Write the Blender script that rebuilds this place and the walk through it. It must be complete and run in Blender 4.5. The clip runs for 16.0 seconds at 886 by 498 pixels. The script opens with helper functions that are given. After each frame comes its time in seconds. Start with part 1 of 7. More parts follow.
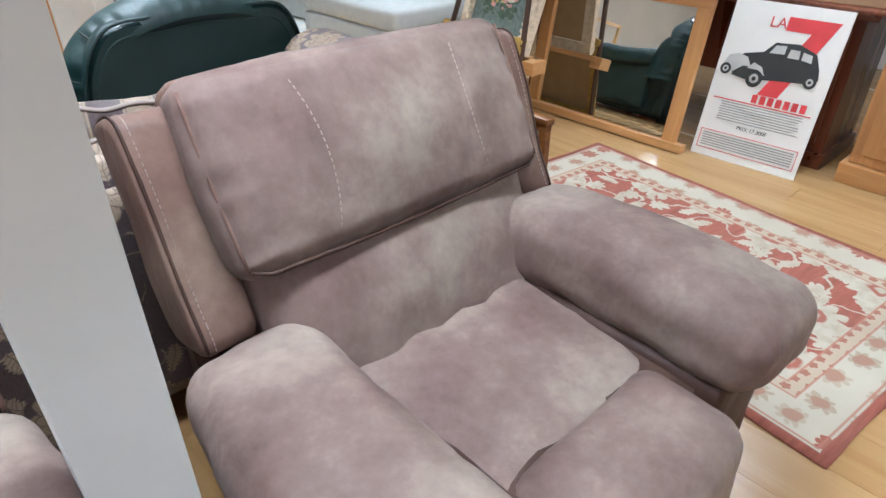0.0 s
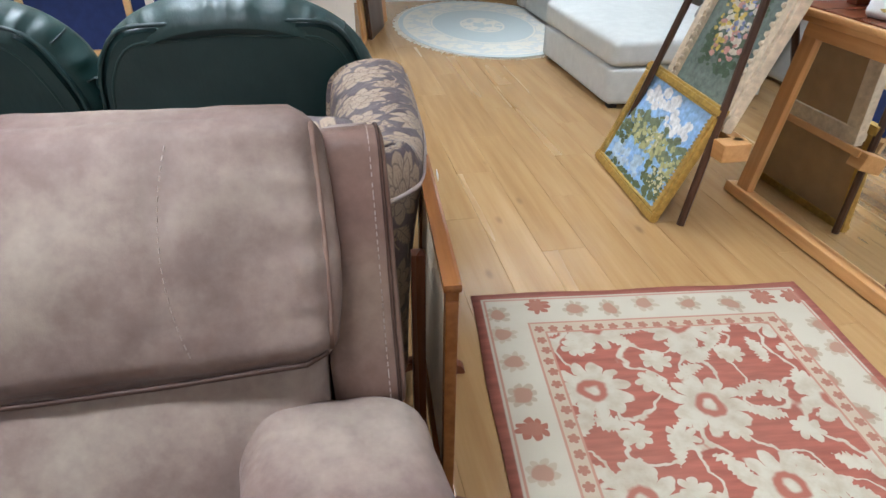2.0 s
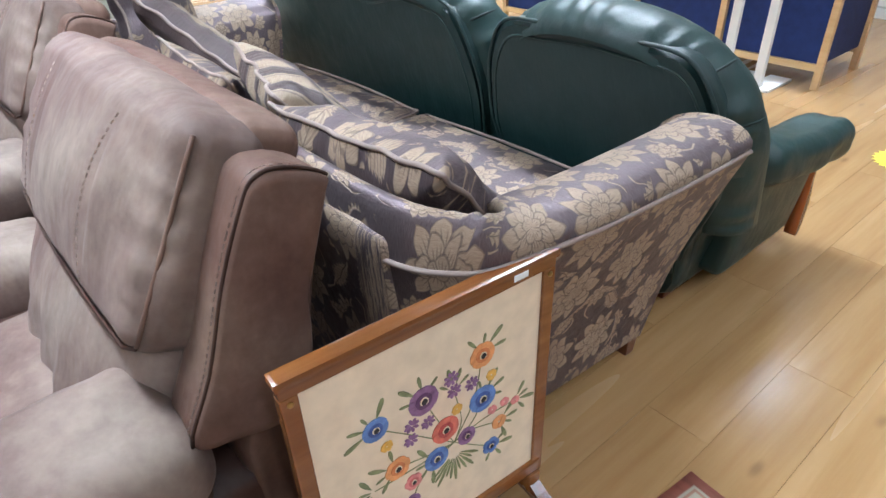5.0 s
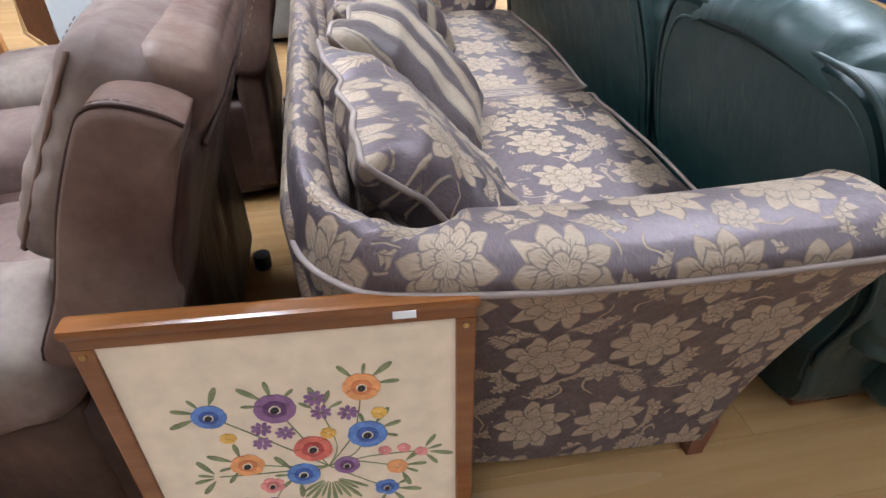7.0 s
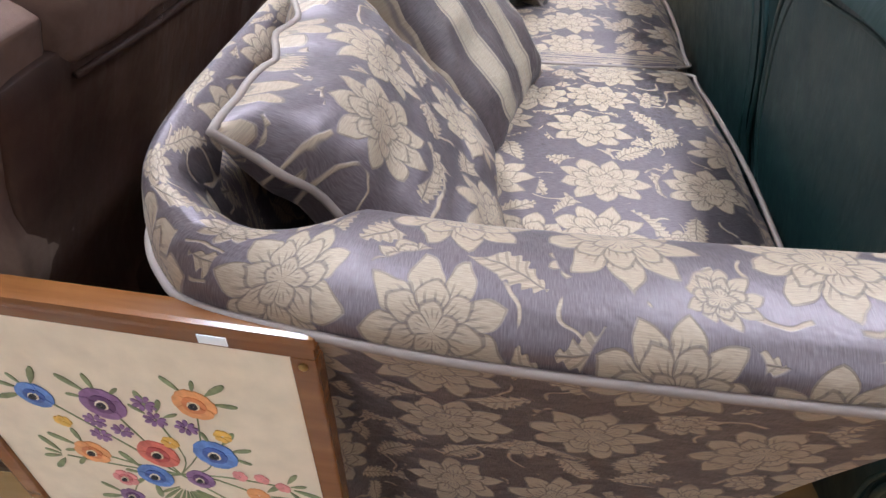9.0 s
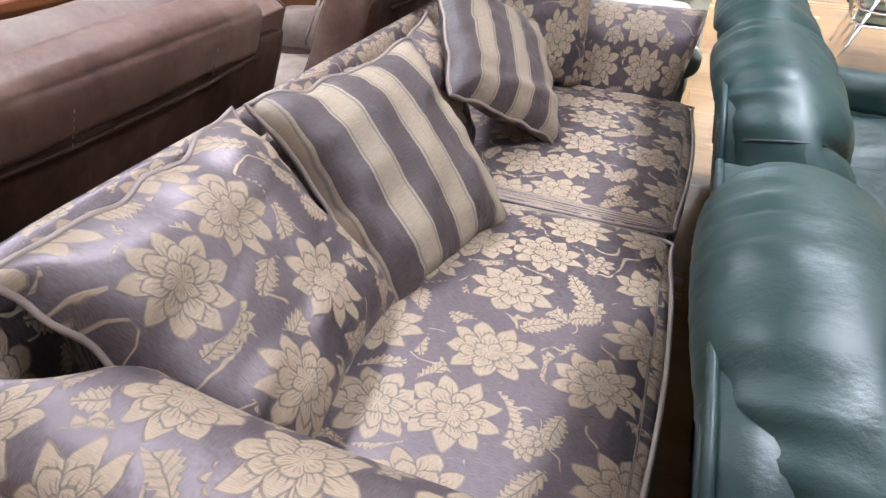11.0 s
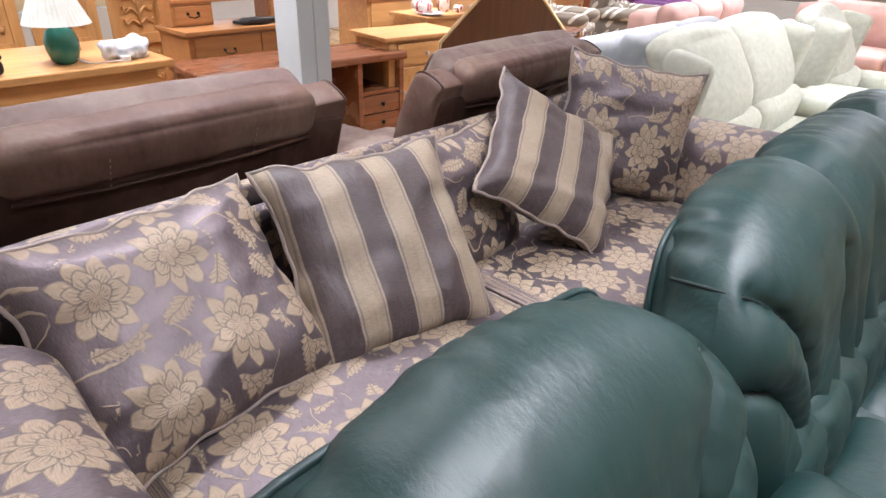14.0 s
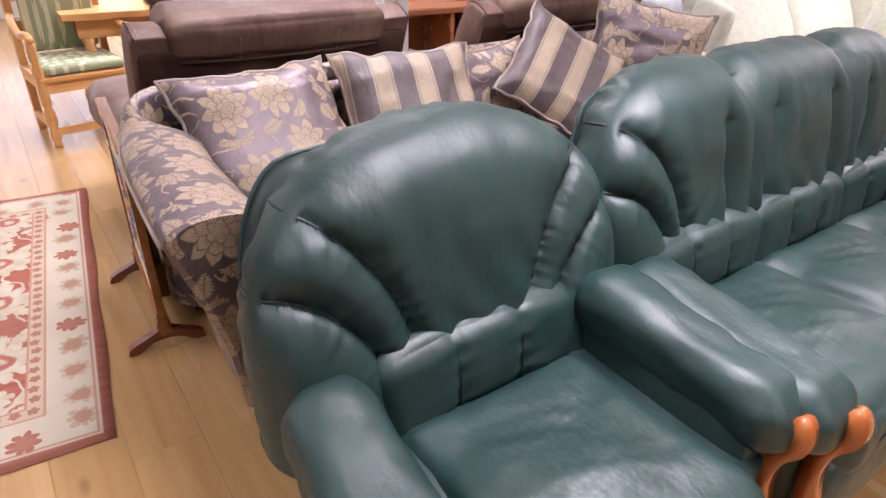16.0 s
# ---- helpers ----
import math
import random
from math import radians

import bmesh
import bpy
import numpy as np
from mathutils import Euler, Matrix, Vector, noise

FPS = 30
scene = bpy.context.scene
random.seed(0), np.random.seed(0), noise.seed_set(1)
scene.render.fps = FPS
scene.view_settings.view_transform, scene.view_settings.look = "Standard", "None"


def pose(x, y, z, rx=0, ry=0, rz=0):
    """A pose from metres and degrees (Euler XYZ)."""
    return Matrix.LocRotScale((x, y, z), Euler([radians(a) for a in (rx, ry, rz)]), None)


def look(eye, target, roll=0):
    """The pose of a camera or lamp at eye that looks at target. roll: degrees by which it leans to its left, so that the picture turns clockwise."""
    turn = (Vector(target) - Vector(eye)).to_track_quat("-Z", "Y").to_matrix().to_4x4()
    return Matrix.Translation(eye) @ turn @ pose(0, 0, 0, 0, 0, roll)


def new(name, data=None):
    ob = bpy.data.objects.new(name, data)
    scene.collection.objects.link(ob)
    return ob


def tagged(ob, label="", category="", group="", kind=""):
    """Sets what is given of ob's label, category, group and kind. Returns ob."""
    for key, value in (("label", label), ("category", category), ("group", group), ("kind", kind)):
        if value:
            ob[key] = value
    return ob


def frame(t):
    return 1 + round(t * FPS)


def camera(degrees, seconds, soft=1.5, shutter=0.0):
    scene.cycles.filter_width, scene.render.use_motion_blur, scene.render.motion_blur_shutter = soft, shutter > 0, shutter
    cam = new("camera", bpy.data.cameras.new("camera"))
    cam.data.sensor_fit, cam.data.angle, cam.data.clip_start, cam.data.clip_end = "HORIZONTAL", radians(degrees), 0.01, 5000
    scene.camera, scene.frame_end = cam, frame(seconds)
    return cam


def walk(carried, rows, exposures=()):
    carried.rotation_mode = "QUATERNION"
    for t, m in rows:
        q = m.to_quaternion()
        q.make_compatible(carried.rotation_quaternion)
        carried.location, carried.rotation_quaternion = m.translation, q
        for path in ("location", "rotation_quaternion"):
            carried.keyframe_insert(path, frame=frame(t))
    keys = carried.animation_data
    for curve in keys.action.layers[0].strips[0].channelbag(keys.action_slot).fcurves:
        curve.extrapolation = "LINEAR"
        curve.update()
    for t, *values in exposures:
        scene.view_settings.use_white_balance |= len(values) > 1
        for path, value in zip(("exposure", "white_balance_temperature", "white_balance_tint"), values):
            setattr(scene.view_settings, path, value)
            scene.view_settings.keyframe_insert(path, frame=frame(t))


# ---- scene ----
cam = camera(70.9, 16.0)
PATH = [
    (0, (-0.02, -0.006, 1.46), (1.143, 1.229, 0.4), 0.4),
    (0.5, (0.345, 0.092, 1.49), (1.392, 1.451, 0.462), 1.2),
    (1, (0.687, 0.067, 1.498), (1.421, 1.612, 0.463), 1.1),
    (1.5, (1.018, 0.062, 1.503), (1.524, 1.687, 0.453), 0.7),
    (2, (1.308, 0.212, 1.446), (1.647, 1.867, 0.375), 0.7),
    (2.5, (1.513, 0.289, 1.433), (1.507, 1.972, 0.352), 0.0),
    (3, (1.771, 0.33, 1.439), (1.371, 1.974, 0.373), 2.2),
    (3.5, (1.949, 0.432, 1.417), (1.337, 1.981, 0.31), -0.6),
    (4, (2.085, 0.623, 1.406), (1.243, 2.056, 0.294), -0.6),
    (4.5, (2.197, 0.755, 1.437), (1.102, 2.019, 0.341), -1.5),
    (7, (2.264, 1.562, 1.371), (0.669, 1.844, 0.197), -0.8),
    (7.5, (2.176, 1.635, 1.327), (0.636, 1.785, 0.06), 0.8),
    (8, (2.024, 1.694, 1.291), (0.5, 1.699, -0.004), 1.7),
    (8.5, (1.971, 1.763, 1.275), (0.493, 1.658, -0.068), -0.7),
    (9, (2.013, 1.924, 1.286), (0.499, 1.776, -0.012), 0.5),
    (11.5, (1.692, 2.432, 1.467), (0.131, 1.803, 0.386), 1.4),
    (12, (1.573, 2.461, 1.504), (-0.032, 1.813, 0.502), 0.3),
    (12.5, (1.458, 2.457, 1.53), (-0.186, 1.801, 0.598), 0.0),
    (13, (1.419, 2.537, 1.513), (-0.163, 1.763, 0.565), 0.5),
    (13.5, (1.448, 2.734, 1.487), (0.044, 1.618, 0.603), 3.1),
    (14, (1.537, 2.94, 1.508), (0.231, 1.74, 0.584), 1.9),
    (14.5, (1.667, 3.158, 1.506), (0.419, 1.933, 0.537), 1.4),
    (15, (1.69, 3.382, 1.493), (0.576, 2.034, 0.522), 2.8),
    (15.5, (1.711, 3.59, 1.485), (0.747, 2.159, 0.472), 3.0),
    (16, (1.81, 3.74, 1.478), (0.786, 2.342, 0.479), 2.1),
]
EXPOSURES = [(0, 0.20, 5500, 7), (0.8, 0.15, 5780, 8), (2.5, 0.15, 5700, 8), (3.5, 0.20, 5650, 8), (4.5, 0.38, 5500, 7), (7, 0.28, 5550, 9), (8, 0.50, 5480, 9), (9, 0.36, 5500, 9), (11.5, 0.25, 5900, 12), (12.5, 0, 6050, 12), (14.5, 0.18, 6200, 20), (16, 0.45, 6450, 29)]
walk(cam, [(t, look(eye, target, roll)) for t, eye, target, roll in PATH], EXPOSURES)
# ---- world and light ----
world = bpy.data.worlds.new("world")
scene.world = world
world.use_nodes = True
wn = world.node_tree
sky = wn.nodes.new("ShaderNodeTexSky")
sky.sky_type = "NISHITA"
sky.sun_disc = False
sky.sun_elevation, sky.sun_rotation = radians(38), radians(200)
wn.nodes["Background"].inputs["Strength"].default_value = 0.12
wn.links.new(sky.outputs[0], wn.nodes["Background"].inputs[0])
ROOM = dict(x0=-11.0, x1=6.2, y0=-5.5, y1=7.85, h=2.75)


def area_lamp(name, x, y, z, sx, sy, power, colour, rx=0, ry=0):
    lamp = bpy.data.lights.new(name, "AREA")
    lamp.shape, lamp.size, lamp.size_y, lamp.energy, lamp.color = "RECTANGLE", sx, sy, power, colour
    if ry == 0 and rx == 0:
        lamp.spread = radians(112)
    ob = new(name, lamp)
    ob.matrix_world = pose(x, y, z, rx, ry, 0)
    return ob


TUBE = (0.965, 0.985, 1.0)
LIGHT_ROWS = [(x, y) for x in (-8.6, -5.6, -2.6, 0.4, 3.4) for y in (-3.6, -1.3, 0.9, 3.1, 5.6)]
for lx, ly in LIGHT_ROWS:
    area_lamp("tube_lamp", lx, ly, ROOM["h"] - 0.10, 1.5, 0.3, 24 if lx > 2 else (43 if lx > 0 else (52 if lx > -4 else 62)), TUBE)
area_lamp("window_daylight", 1.0, ROOM["y0"] + 0.25, 1.5, 8.0, 1.9, 48, (0.93, 0.97, 1.0), 90, 0)
# daylight in the shop window's opening at the far end
area_lamp("window_daylight", ROOM["x0"] + 0.25, 1.5, 1.5, 9.0, 2.0, 380, (0.86, 0.93, 1.0), 0, -90)

# ---- materials ----


class Mat:
    """A small builder for node materials."""

    def __init__(self, name, rough=0.6, metal=0.0, spec=0.5):
        self.m = bpy.data.materials.new(name)
        self.m.use_nodes = True
        self.t = self.m.node_tree
        self.b = self.t.nodes["Principled BSDF"]
        self.b.inputs["Roughness"].default_value = rough
        self.b.inputs["Metallic"].default_value = metal
        self.b.inputs["Specular IOR Level"].default_value = spec

    def n(self, kind, **inputs):
        node = self.t.nodes.new(kind)
        for key, value in inputs.items():
            self.put(node, key, value)
        return node

    def put(self, node, key, value):
        sock = node.inputs[int(key[1:])] if key[0] == "i" and key[1:].isdigit() else node.inputs[key.replace("_", " ")]
        if hasattr(value, "links"):
            self.t.links.new(value, sock)
        else:
            sock.default_value = value

    def coords(self, kind="Object"):
        return self.n("ShaderNodeTexCoord").outputs[kind]

    def mapped(self, v, scale=(1, 1, 1), rot=(0, 0, 0), loc=(0, 0, 0)):
        node = self.n("ShaderNodeMapping", Vector=v)
        node.inputs["Scale"].default_value, node.inputs["Rotation"].default_value, node.inputs["Location"].default_value = scale, rot, loc
        return node.outputs[0]

    def noise(self, v, scale, detail=4, rough=0.55, out="Fac"):
        node = self.n("ShaderNodeTexNoise", Vector=v, Scale=scale, Detail=detail, Roughness=rough)
        return node.outputs[out]

    def math(self, op, a, b=0.0, c=None):
        node = self.t.nodes.new("ShaderNodeMath")
        node.operation = op
        for k, v in enumerate((a, b) if c is None else (a, b, c)):
            self.put(node, f"i{k}", v)
        return node.outputs[0]

    def vmath(self, op, a, b=(0, 0, 0), out=0):
        node = self.t.nodes.new("ShaderNodeVectorMath")
        node.operation = op
        self.put(node, "i0", a)
        self.put(node, "i1", b)
        return node.outputs[out]

    def ramp(self, fac, stops, mode="LINEAR"):
        node = self.t.nodes.new("ShaderNodeValToRGB")
        node.color_ramp.interpolation = mode
        el = node.color_ramp.elements
        while len(el) < len(stops):
            el.new(0.5)
        for e, (p, c) in zip(el, stops):
            e.position, e.color = p, (*c, 1) if len(c) == 3 else c
        self.t.links.new(fac, node.inputs[0])
        return node.outputs[0]

    def mix(self, fac, a, b, mode="MIX"):
        node = self.t.nodes.new("ShaderNodeMix")
        node.data_type, node.blend_type = "RGBA", mode
        for sock, v in ((node.inputs[0], fac), (node.inputs[6], a), (node.inputs[7], b)):
            if hasattr(v, "links"):
                self.t.links.new(v, sock)
            else:
                sock.default_value = v if isinstance(v, float) else (*v, 1)
        return node.outputs[2]

    def step(self, v, at, soft=0.02):
        """1 where v is under at."""
        node = self.t.nodes.new("ShaderNodeMapRange")
        node.interpolation_type = "SMOOTHSTEP"
        for k, x in enumerate((v, at - soft, at + soft, 1.0, 0.0)):
            self.put(node, f"i{k}", x)
        return node.outputs[0]

    def colour(self, c):
        self.put(self.b, "Base Color", c if hasattr(c, "links") else (*c, 1))
        return self

    def bump(self, h, strength=0.3, dist=0.01, normal=None):
        node = self.n("ShaderNodeBump", Height=h, Strength=strength, Distance=dist)
        if normal is not None:
            self.t.links.new(normal, node.inputs["Normal"])
        self.t.links.new(node.outputs[0], self.b.inputs["Normal"])
        return node.outputs[0]

    def rough(self, v):
        self.put(self.b, "Roughness", v)
        return self


def plain(name, c, rough=0.6, metal=0.0, vary=0.12, scale=9.0, grain=0.15, spec=0.5):
    """Painted or moulded surface with slight stains and a fine grain."""
    m = Mat(name, rough, metal, spec)
    v = m.coords()
    a = m.noise(v, scale, 5)
    dark = tuple(x * (1 - vary) for x in c)
    light = tuple(min(1, x * (1 + vary)) for x in c)
    m.colour(m.ramp(a, [(0.3, dark), (0.7, light)]))
    m.bump(m.noise(v, scale * 25, 3), grain, 0.002)
    return m.m


def suede(name, c1, c2, c3, rough=0.62, sheen=0.05):
    """Brushed faux suede: soft cloudy nap, fine pebble."""
    m = Mat(name, rough, 0, 0.14)
    v = m.coords()
    cloud = m.noise(v, 3.1, 6, 0.62)
    fine = m.noise(v, 38, 4, 0.6)
    mixf = m.math("ADD", m.math("MULTIPLY", cloud, 0.85), m.math("MULTIPLY", fine, 0.15))
    base = m.ramp(mixf, [(0.34, c1), (0.5, c2), (0.66, c3)])
    patch = m.ramp(m.noise(v, 2.3, 3, 0.5), [(0.34, (1.0, 0.86, 0.81)), (0.66, (1.0, 1.0, 0.90))])
    m.colour(m.mix(1.0, base, patch, "MULTIPLY"))
    wr = m.noise(m.mapped(v, (1, 1, 0.45)), 11, 3, 0.5)
    n0 = m.bump(wr, 0.35, 0.03)
    crease = m.math("ABSOLUTE", m.math("SUBTRACT", m.noise(m.mapped(v, (1.0, 1.0, 0.5)), 6.5, 2, 0.5), 0.5))
    n1 = m.bump(m.step(crease, 0.02, 0.02), -0.10, 0.006, n0)
    m.bump(m.noise(v, 420, 3), 0.22, 0.002, n1)
    m.put(m.b, "Sheen Weight", sheen)
    m.put(m.b, "Sheen Roughness", 0.45)
    m.put(m.b, "Sheen Tint", (0.9, 0.75, 0.72, 1))
    return m.m


def leather(name, c1, c2, rough=0.47):
    m = Mat(name, rough, 0, 0.5)
    v = m.coords()
    a = m.noise(v, 6, 4)
    m.colour(m.ramp(a, [(0.3, c1), (0.7, c2)]))
    m.rough(m.ramp(m.noise(v, 14, 4), [(0.3, (rough - 0.06,) * 3), (0.75, (rough + 0.1,) * 3)]))
    crease = m.noise(m.mapped(v, (1, 1, 0.55)), 13, 2, 0.45)
    n0 = m.bump(crease, 0.15, 0.03)
    fold = m.noise(m.mapped(v, (1.6, 1, 0.5)), 42, 3, 0.55)
    n1 = m.bump(fold, 0.20, 0.008, n0)
    vo = m.n("ShaderNodeTexVoronoi", Vector=v, Scale=620.0)
    m.bump(vo.outputs["Distance"], 0.1, 0.0015, n1)
    return m.m


def wood(name, c1, c2, axis=0, rough=0.38, scale=1.0, knots=False, island=False):
    """Straight-grained timber, the grain along one local axis."""
    m = Mat(name, rough, 0, 0.5)
    v = m.coords()
    rnd = m.n("ShaderNodeNewGeometry").outputs["Random Per Island"] if island else m.n("ShaderNodeObjectInfo").outputs["Random"]
    shift = m.vmath("ADD", v, m.n("ShaderNodeCombineXYZ", X=m.math("MULTIPLY", rnd, 7.0), Y=m.math("MULTIPLY", rnd, 3.0), Z=m.math("MULTIPLY", rnd, 5.0)).outputs[0])
    s = [14.0 * scale] * 3
    s[axis] = 0.9 * scale
    g = m.noise(m.mapped(shift, tuple(s)), 2.2, 6, 0.6)
    broad = m.noise(m.mapped(shift, tuple(x * 0.22 for x in s)), 1.6, 3)
    f = m.math("ADD", m.math("MULTIPLY", g, 0.65), m.math("MULTIPLY", broad, 0.35))
    col = m.ramp(f, [(0.33, c1), (0.5, tuple((a + b) / 2 for a, b in zip(c1, c2))), (0.66, c2)])
    if knots:
        ks = [3.0, 3.0, 3.0]
        ks[axis] = 1.2
        vo = m.n("ShaderNodeTexVoronoi", Vector=m.mapped(shift, tuple(ks)), Scale=1.6)
        col = m.mix(m.math("MULTIPLY", m.step(vo.outputs["Distance"], 0.06, 0.045), 0.5), col, tuple(x * 0.35 for x in c1))
    m.colour(m.mix(m.math("MULTIPLY", rnd, 0.22), col, c1))
    m.bump(g, 0.12, 0.003)
    m.rough(m.ramp(broad, [(0.3, (rough - 0.06,) * 3), (0.7, (rough + 0.08,) * 3)]))
    return m.m


def flower_mask(m, v, cell, petals, size, jitter=0.55):
    """Blossoms on a jittered lattice: mask of the petals and a mask of their inner veins."""
    p = m.mapped(v, (1 / cell, 1 / cell, 1 / cell))
    vo = m.n("ShaderNodeTexVoronoi", Vector=p, Scale=1.0, Randomness=jitter)
    vo.voronoi_dimensions = "2D"
    d = m.vmath("SUBTRACT", p, vo.outputs["Position"])
    sep = m.n("ShaderNodeSeparateXYZ", Vector=d)
    rad = m.math("SQRT", m.math("ADD", m.math("MULTIPLY", sep.outputs[0], sep.outputs[0]), m.math("MULTIPLY", sep.outputs[1], sep.outputs[1])))
    turn = m.n("ShaderNodeSeparateXYZ", Vector=vo.outputs["Color"])
    ang = m.math("ADD", m.math("ARCTAN2", sep.outputs[1], sep.outputs[0]), m.math("MULTIPLY", turn.outputs[0], 6.28))
    wave = m.math("ABSOLUTE", m.math("SINE", m.math("MULTIPLY", ang, petals / 2)))
    lobe = m.math("ADD", m.math("MULTIPLY", m.math("POWER", wave, 0.6), size * 0.45), size * 0.55)
    edge = m.math("SUBTRACT", rad, lobe)
    mask = m.step(edge, 0.0, 0.012)
    ring = m.math("SINE", m.math("MULTIPLY", m.math("DIVIDE", rad, lobe), 10.0))
    vein = m.math("MULTIPLY", m.math("GREATER_THAN", ring, 0.86), mask)
    radial = m.math("MULTIPLY", m.step(wave, 0.16, 0.08), mask)
    vein = m.math("MAXIMUM", m.math("MULTIPLY", vein, 0.6), radial)
    return mask, vein, rad, turn.outputs[1]


def leaf_mask(m, v, cell, length, width, jitter=0.8, offset=0.0):
    """Pointed serrated leaves at chance turns, with a midrib."""
    p = m.mapped(v, (1 / cell, 1 / cell, 1 / cell), loc=(offset, offset * 0.7, 0))
    vo = m.n("ShaderNodeTexVoronoi", Vector=p, Scale=1.0, Randomness=jitter)
    vo.voronoi_dimensions = "2D"
    d = m.vmath("SUBTRACT", p, vo.outputs["Position"])
    turn = m.n("ShaderNodeSeparateXYZ", Vector=vo.outputs["Color"])
    rot = m.n("ShaderNodeVectorRotate", Vector=d, Angle=m.math("MULTIPLY", turn.outputs[0], 6.28))
    rot.rotation_type = "Z_AXIS"
    sep = m.n("ShaderNodeSeparateXYZ", Vector=rot.outputs[0])
    along = m.math("DIVIDE", sep.outputs[0], length)
    body = m.math("MULTIPLY", m.math("SUBTRACT", 1.0, m.math("MULTIPLY", along, along)), width)
    teeth = m.math("MULTIPLY", m.math("SINE", m.math("MULTIPLY", along, 26.0)), width * 0.16)
    side = m.math("SUBTRACT", m.math("ABSOLUTE", sep.outputs[1]), m.math("ADD", body, teeth))
    mask = m.math("MULTIPLY", m.step(side, 0.0, 0.012), m.step(m.math("ABSOLUTE", along), 1.0, 0.02))
    rib = m.math("MULTIPLY", m.step(m.math("ABSOLUTE", sep.outputs[1]), 0.012, 0.01), mask)
    ribs = m.math("GREATER_THAN", m.math("SINE", m.math("ADD", m.math("MULTIPLY", along, 26.0), m.math("MULTIPLY", m.math("ABSOLUTE", sep.outputs[1]), 40.0))), 0.55)
    vein = m.math("MAXIMUM", rib, m.math("MULTIPLY", m.math("MULTIPLY", ribs, mask), 0.55))
    return mask, vein


def peony(m, v, cell, jitter=0.4, loc=(0, 0, 0), stretch=1.2, reach=0.44):
    """Layered blossoms with pointed petals on a jittered lattice: petals, dark drawing lines, distance from the heart."""
    p = m.mapped(v, (1 / cell, 1 / (cell * stretch), 1 / cell), loc=loc)
    vo = m.n("ShaderNodeTexVoronoi", Vector=p, Scale=1.0, Randomness=jitter)
    vo.voronoi_dimensions = "2D"
    d = m.n("ShaderNodeSeparateXYZ", Vector=m.vmath("SUBTRACT", p, vo.outputs["Position"]))
    turn = m.n("ShaderNodeSeparateXYZ", Vector=vo.outputs["Color"])
    rad = m.math("SQRT", m.math("ADD", m.math("MULTIPLY", d.outputs[0], d.outputs[0]), m.math("MULTIPLY", d.outputs[1], d.outputs[1])))
    ang = m.math("ADD", m.math("ARCTAN2", d.outputs[1], d.outputs[0]), m.math("MULTIPLY", turn.outputs[0], 6.28))
    mask, lines = None, None
    for size, petals, shift in ((reach, 9, 0.0), (reach * 0.68, 7, 0.5), (reach * 0.36, 5, 0.2)):
        saw = m.math("FRACT", m.math("ADD", m.math("DIVIDE", ang, 6.2832 / petals), 10.0 + shift))
        tri = m.math("SUBTRACT", 1.0, m.math("ABSOLUTE", m.math("SUBTRACT", m.math("MULTIPLY", saw, 2.0), 1.0)))
        lobe = m.math("MULTIPLY", m.math("ADD", m.math("MULTIPLY", m.math("POWER", tri, 0.62), 0.40), 0.60), size)
        edge = m.math("SUBTRACT", rad, lobe)
        inside = m.step(edge, 0.0, 0.010)
        rim = m.math("MULTIPLY", m.step(m.math("ABSOLUTE", edge), 0.011, 0.006), 0.85)
        part_line = m.math("MULTIPLY", m.step(tri, 0.075, 0.05), inside)
        fan = m.math("GREATER_THAN", m.math("SINE", m.math("MULTIPLY", ang, petals * 4.0)), 0.62)
        ribs = m.math("MULTIPLY", m.math("MULTIPLY", fan, m.step(rad, size * 0.66, size * 0.10)), m.math("SUBTRACT", 1.0, m.step(rad, size * 0.40, size * 0.06)))
        marks = m.math("MAXIMUM", m.math("MAXIMUM", rim, part_line), m.math("MULTIPLY", ribs, 0.7))
        if mask is None:
            mask, lines = inside, m.math("MULTIPLY", marks, inside)
        else:
            lines = m.math("ADD", m.math("MULTIPLY", lines, m.math("SUBTRACT", 1.0, inside)), m.math("MULTIPLY", marks, m.math("MAXIMUM", inside, rim)))
    return mask, m.math("MINIMUM", lines, 1.0), rad


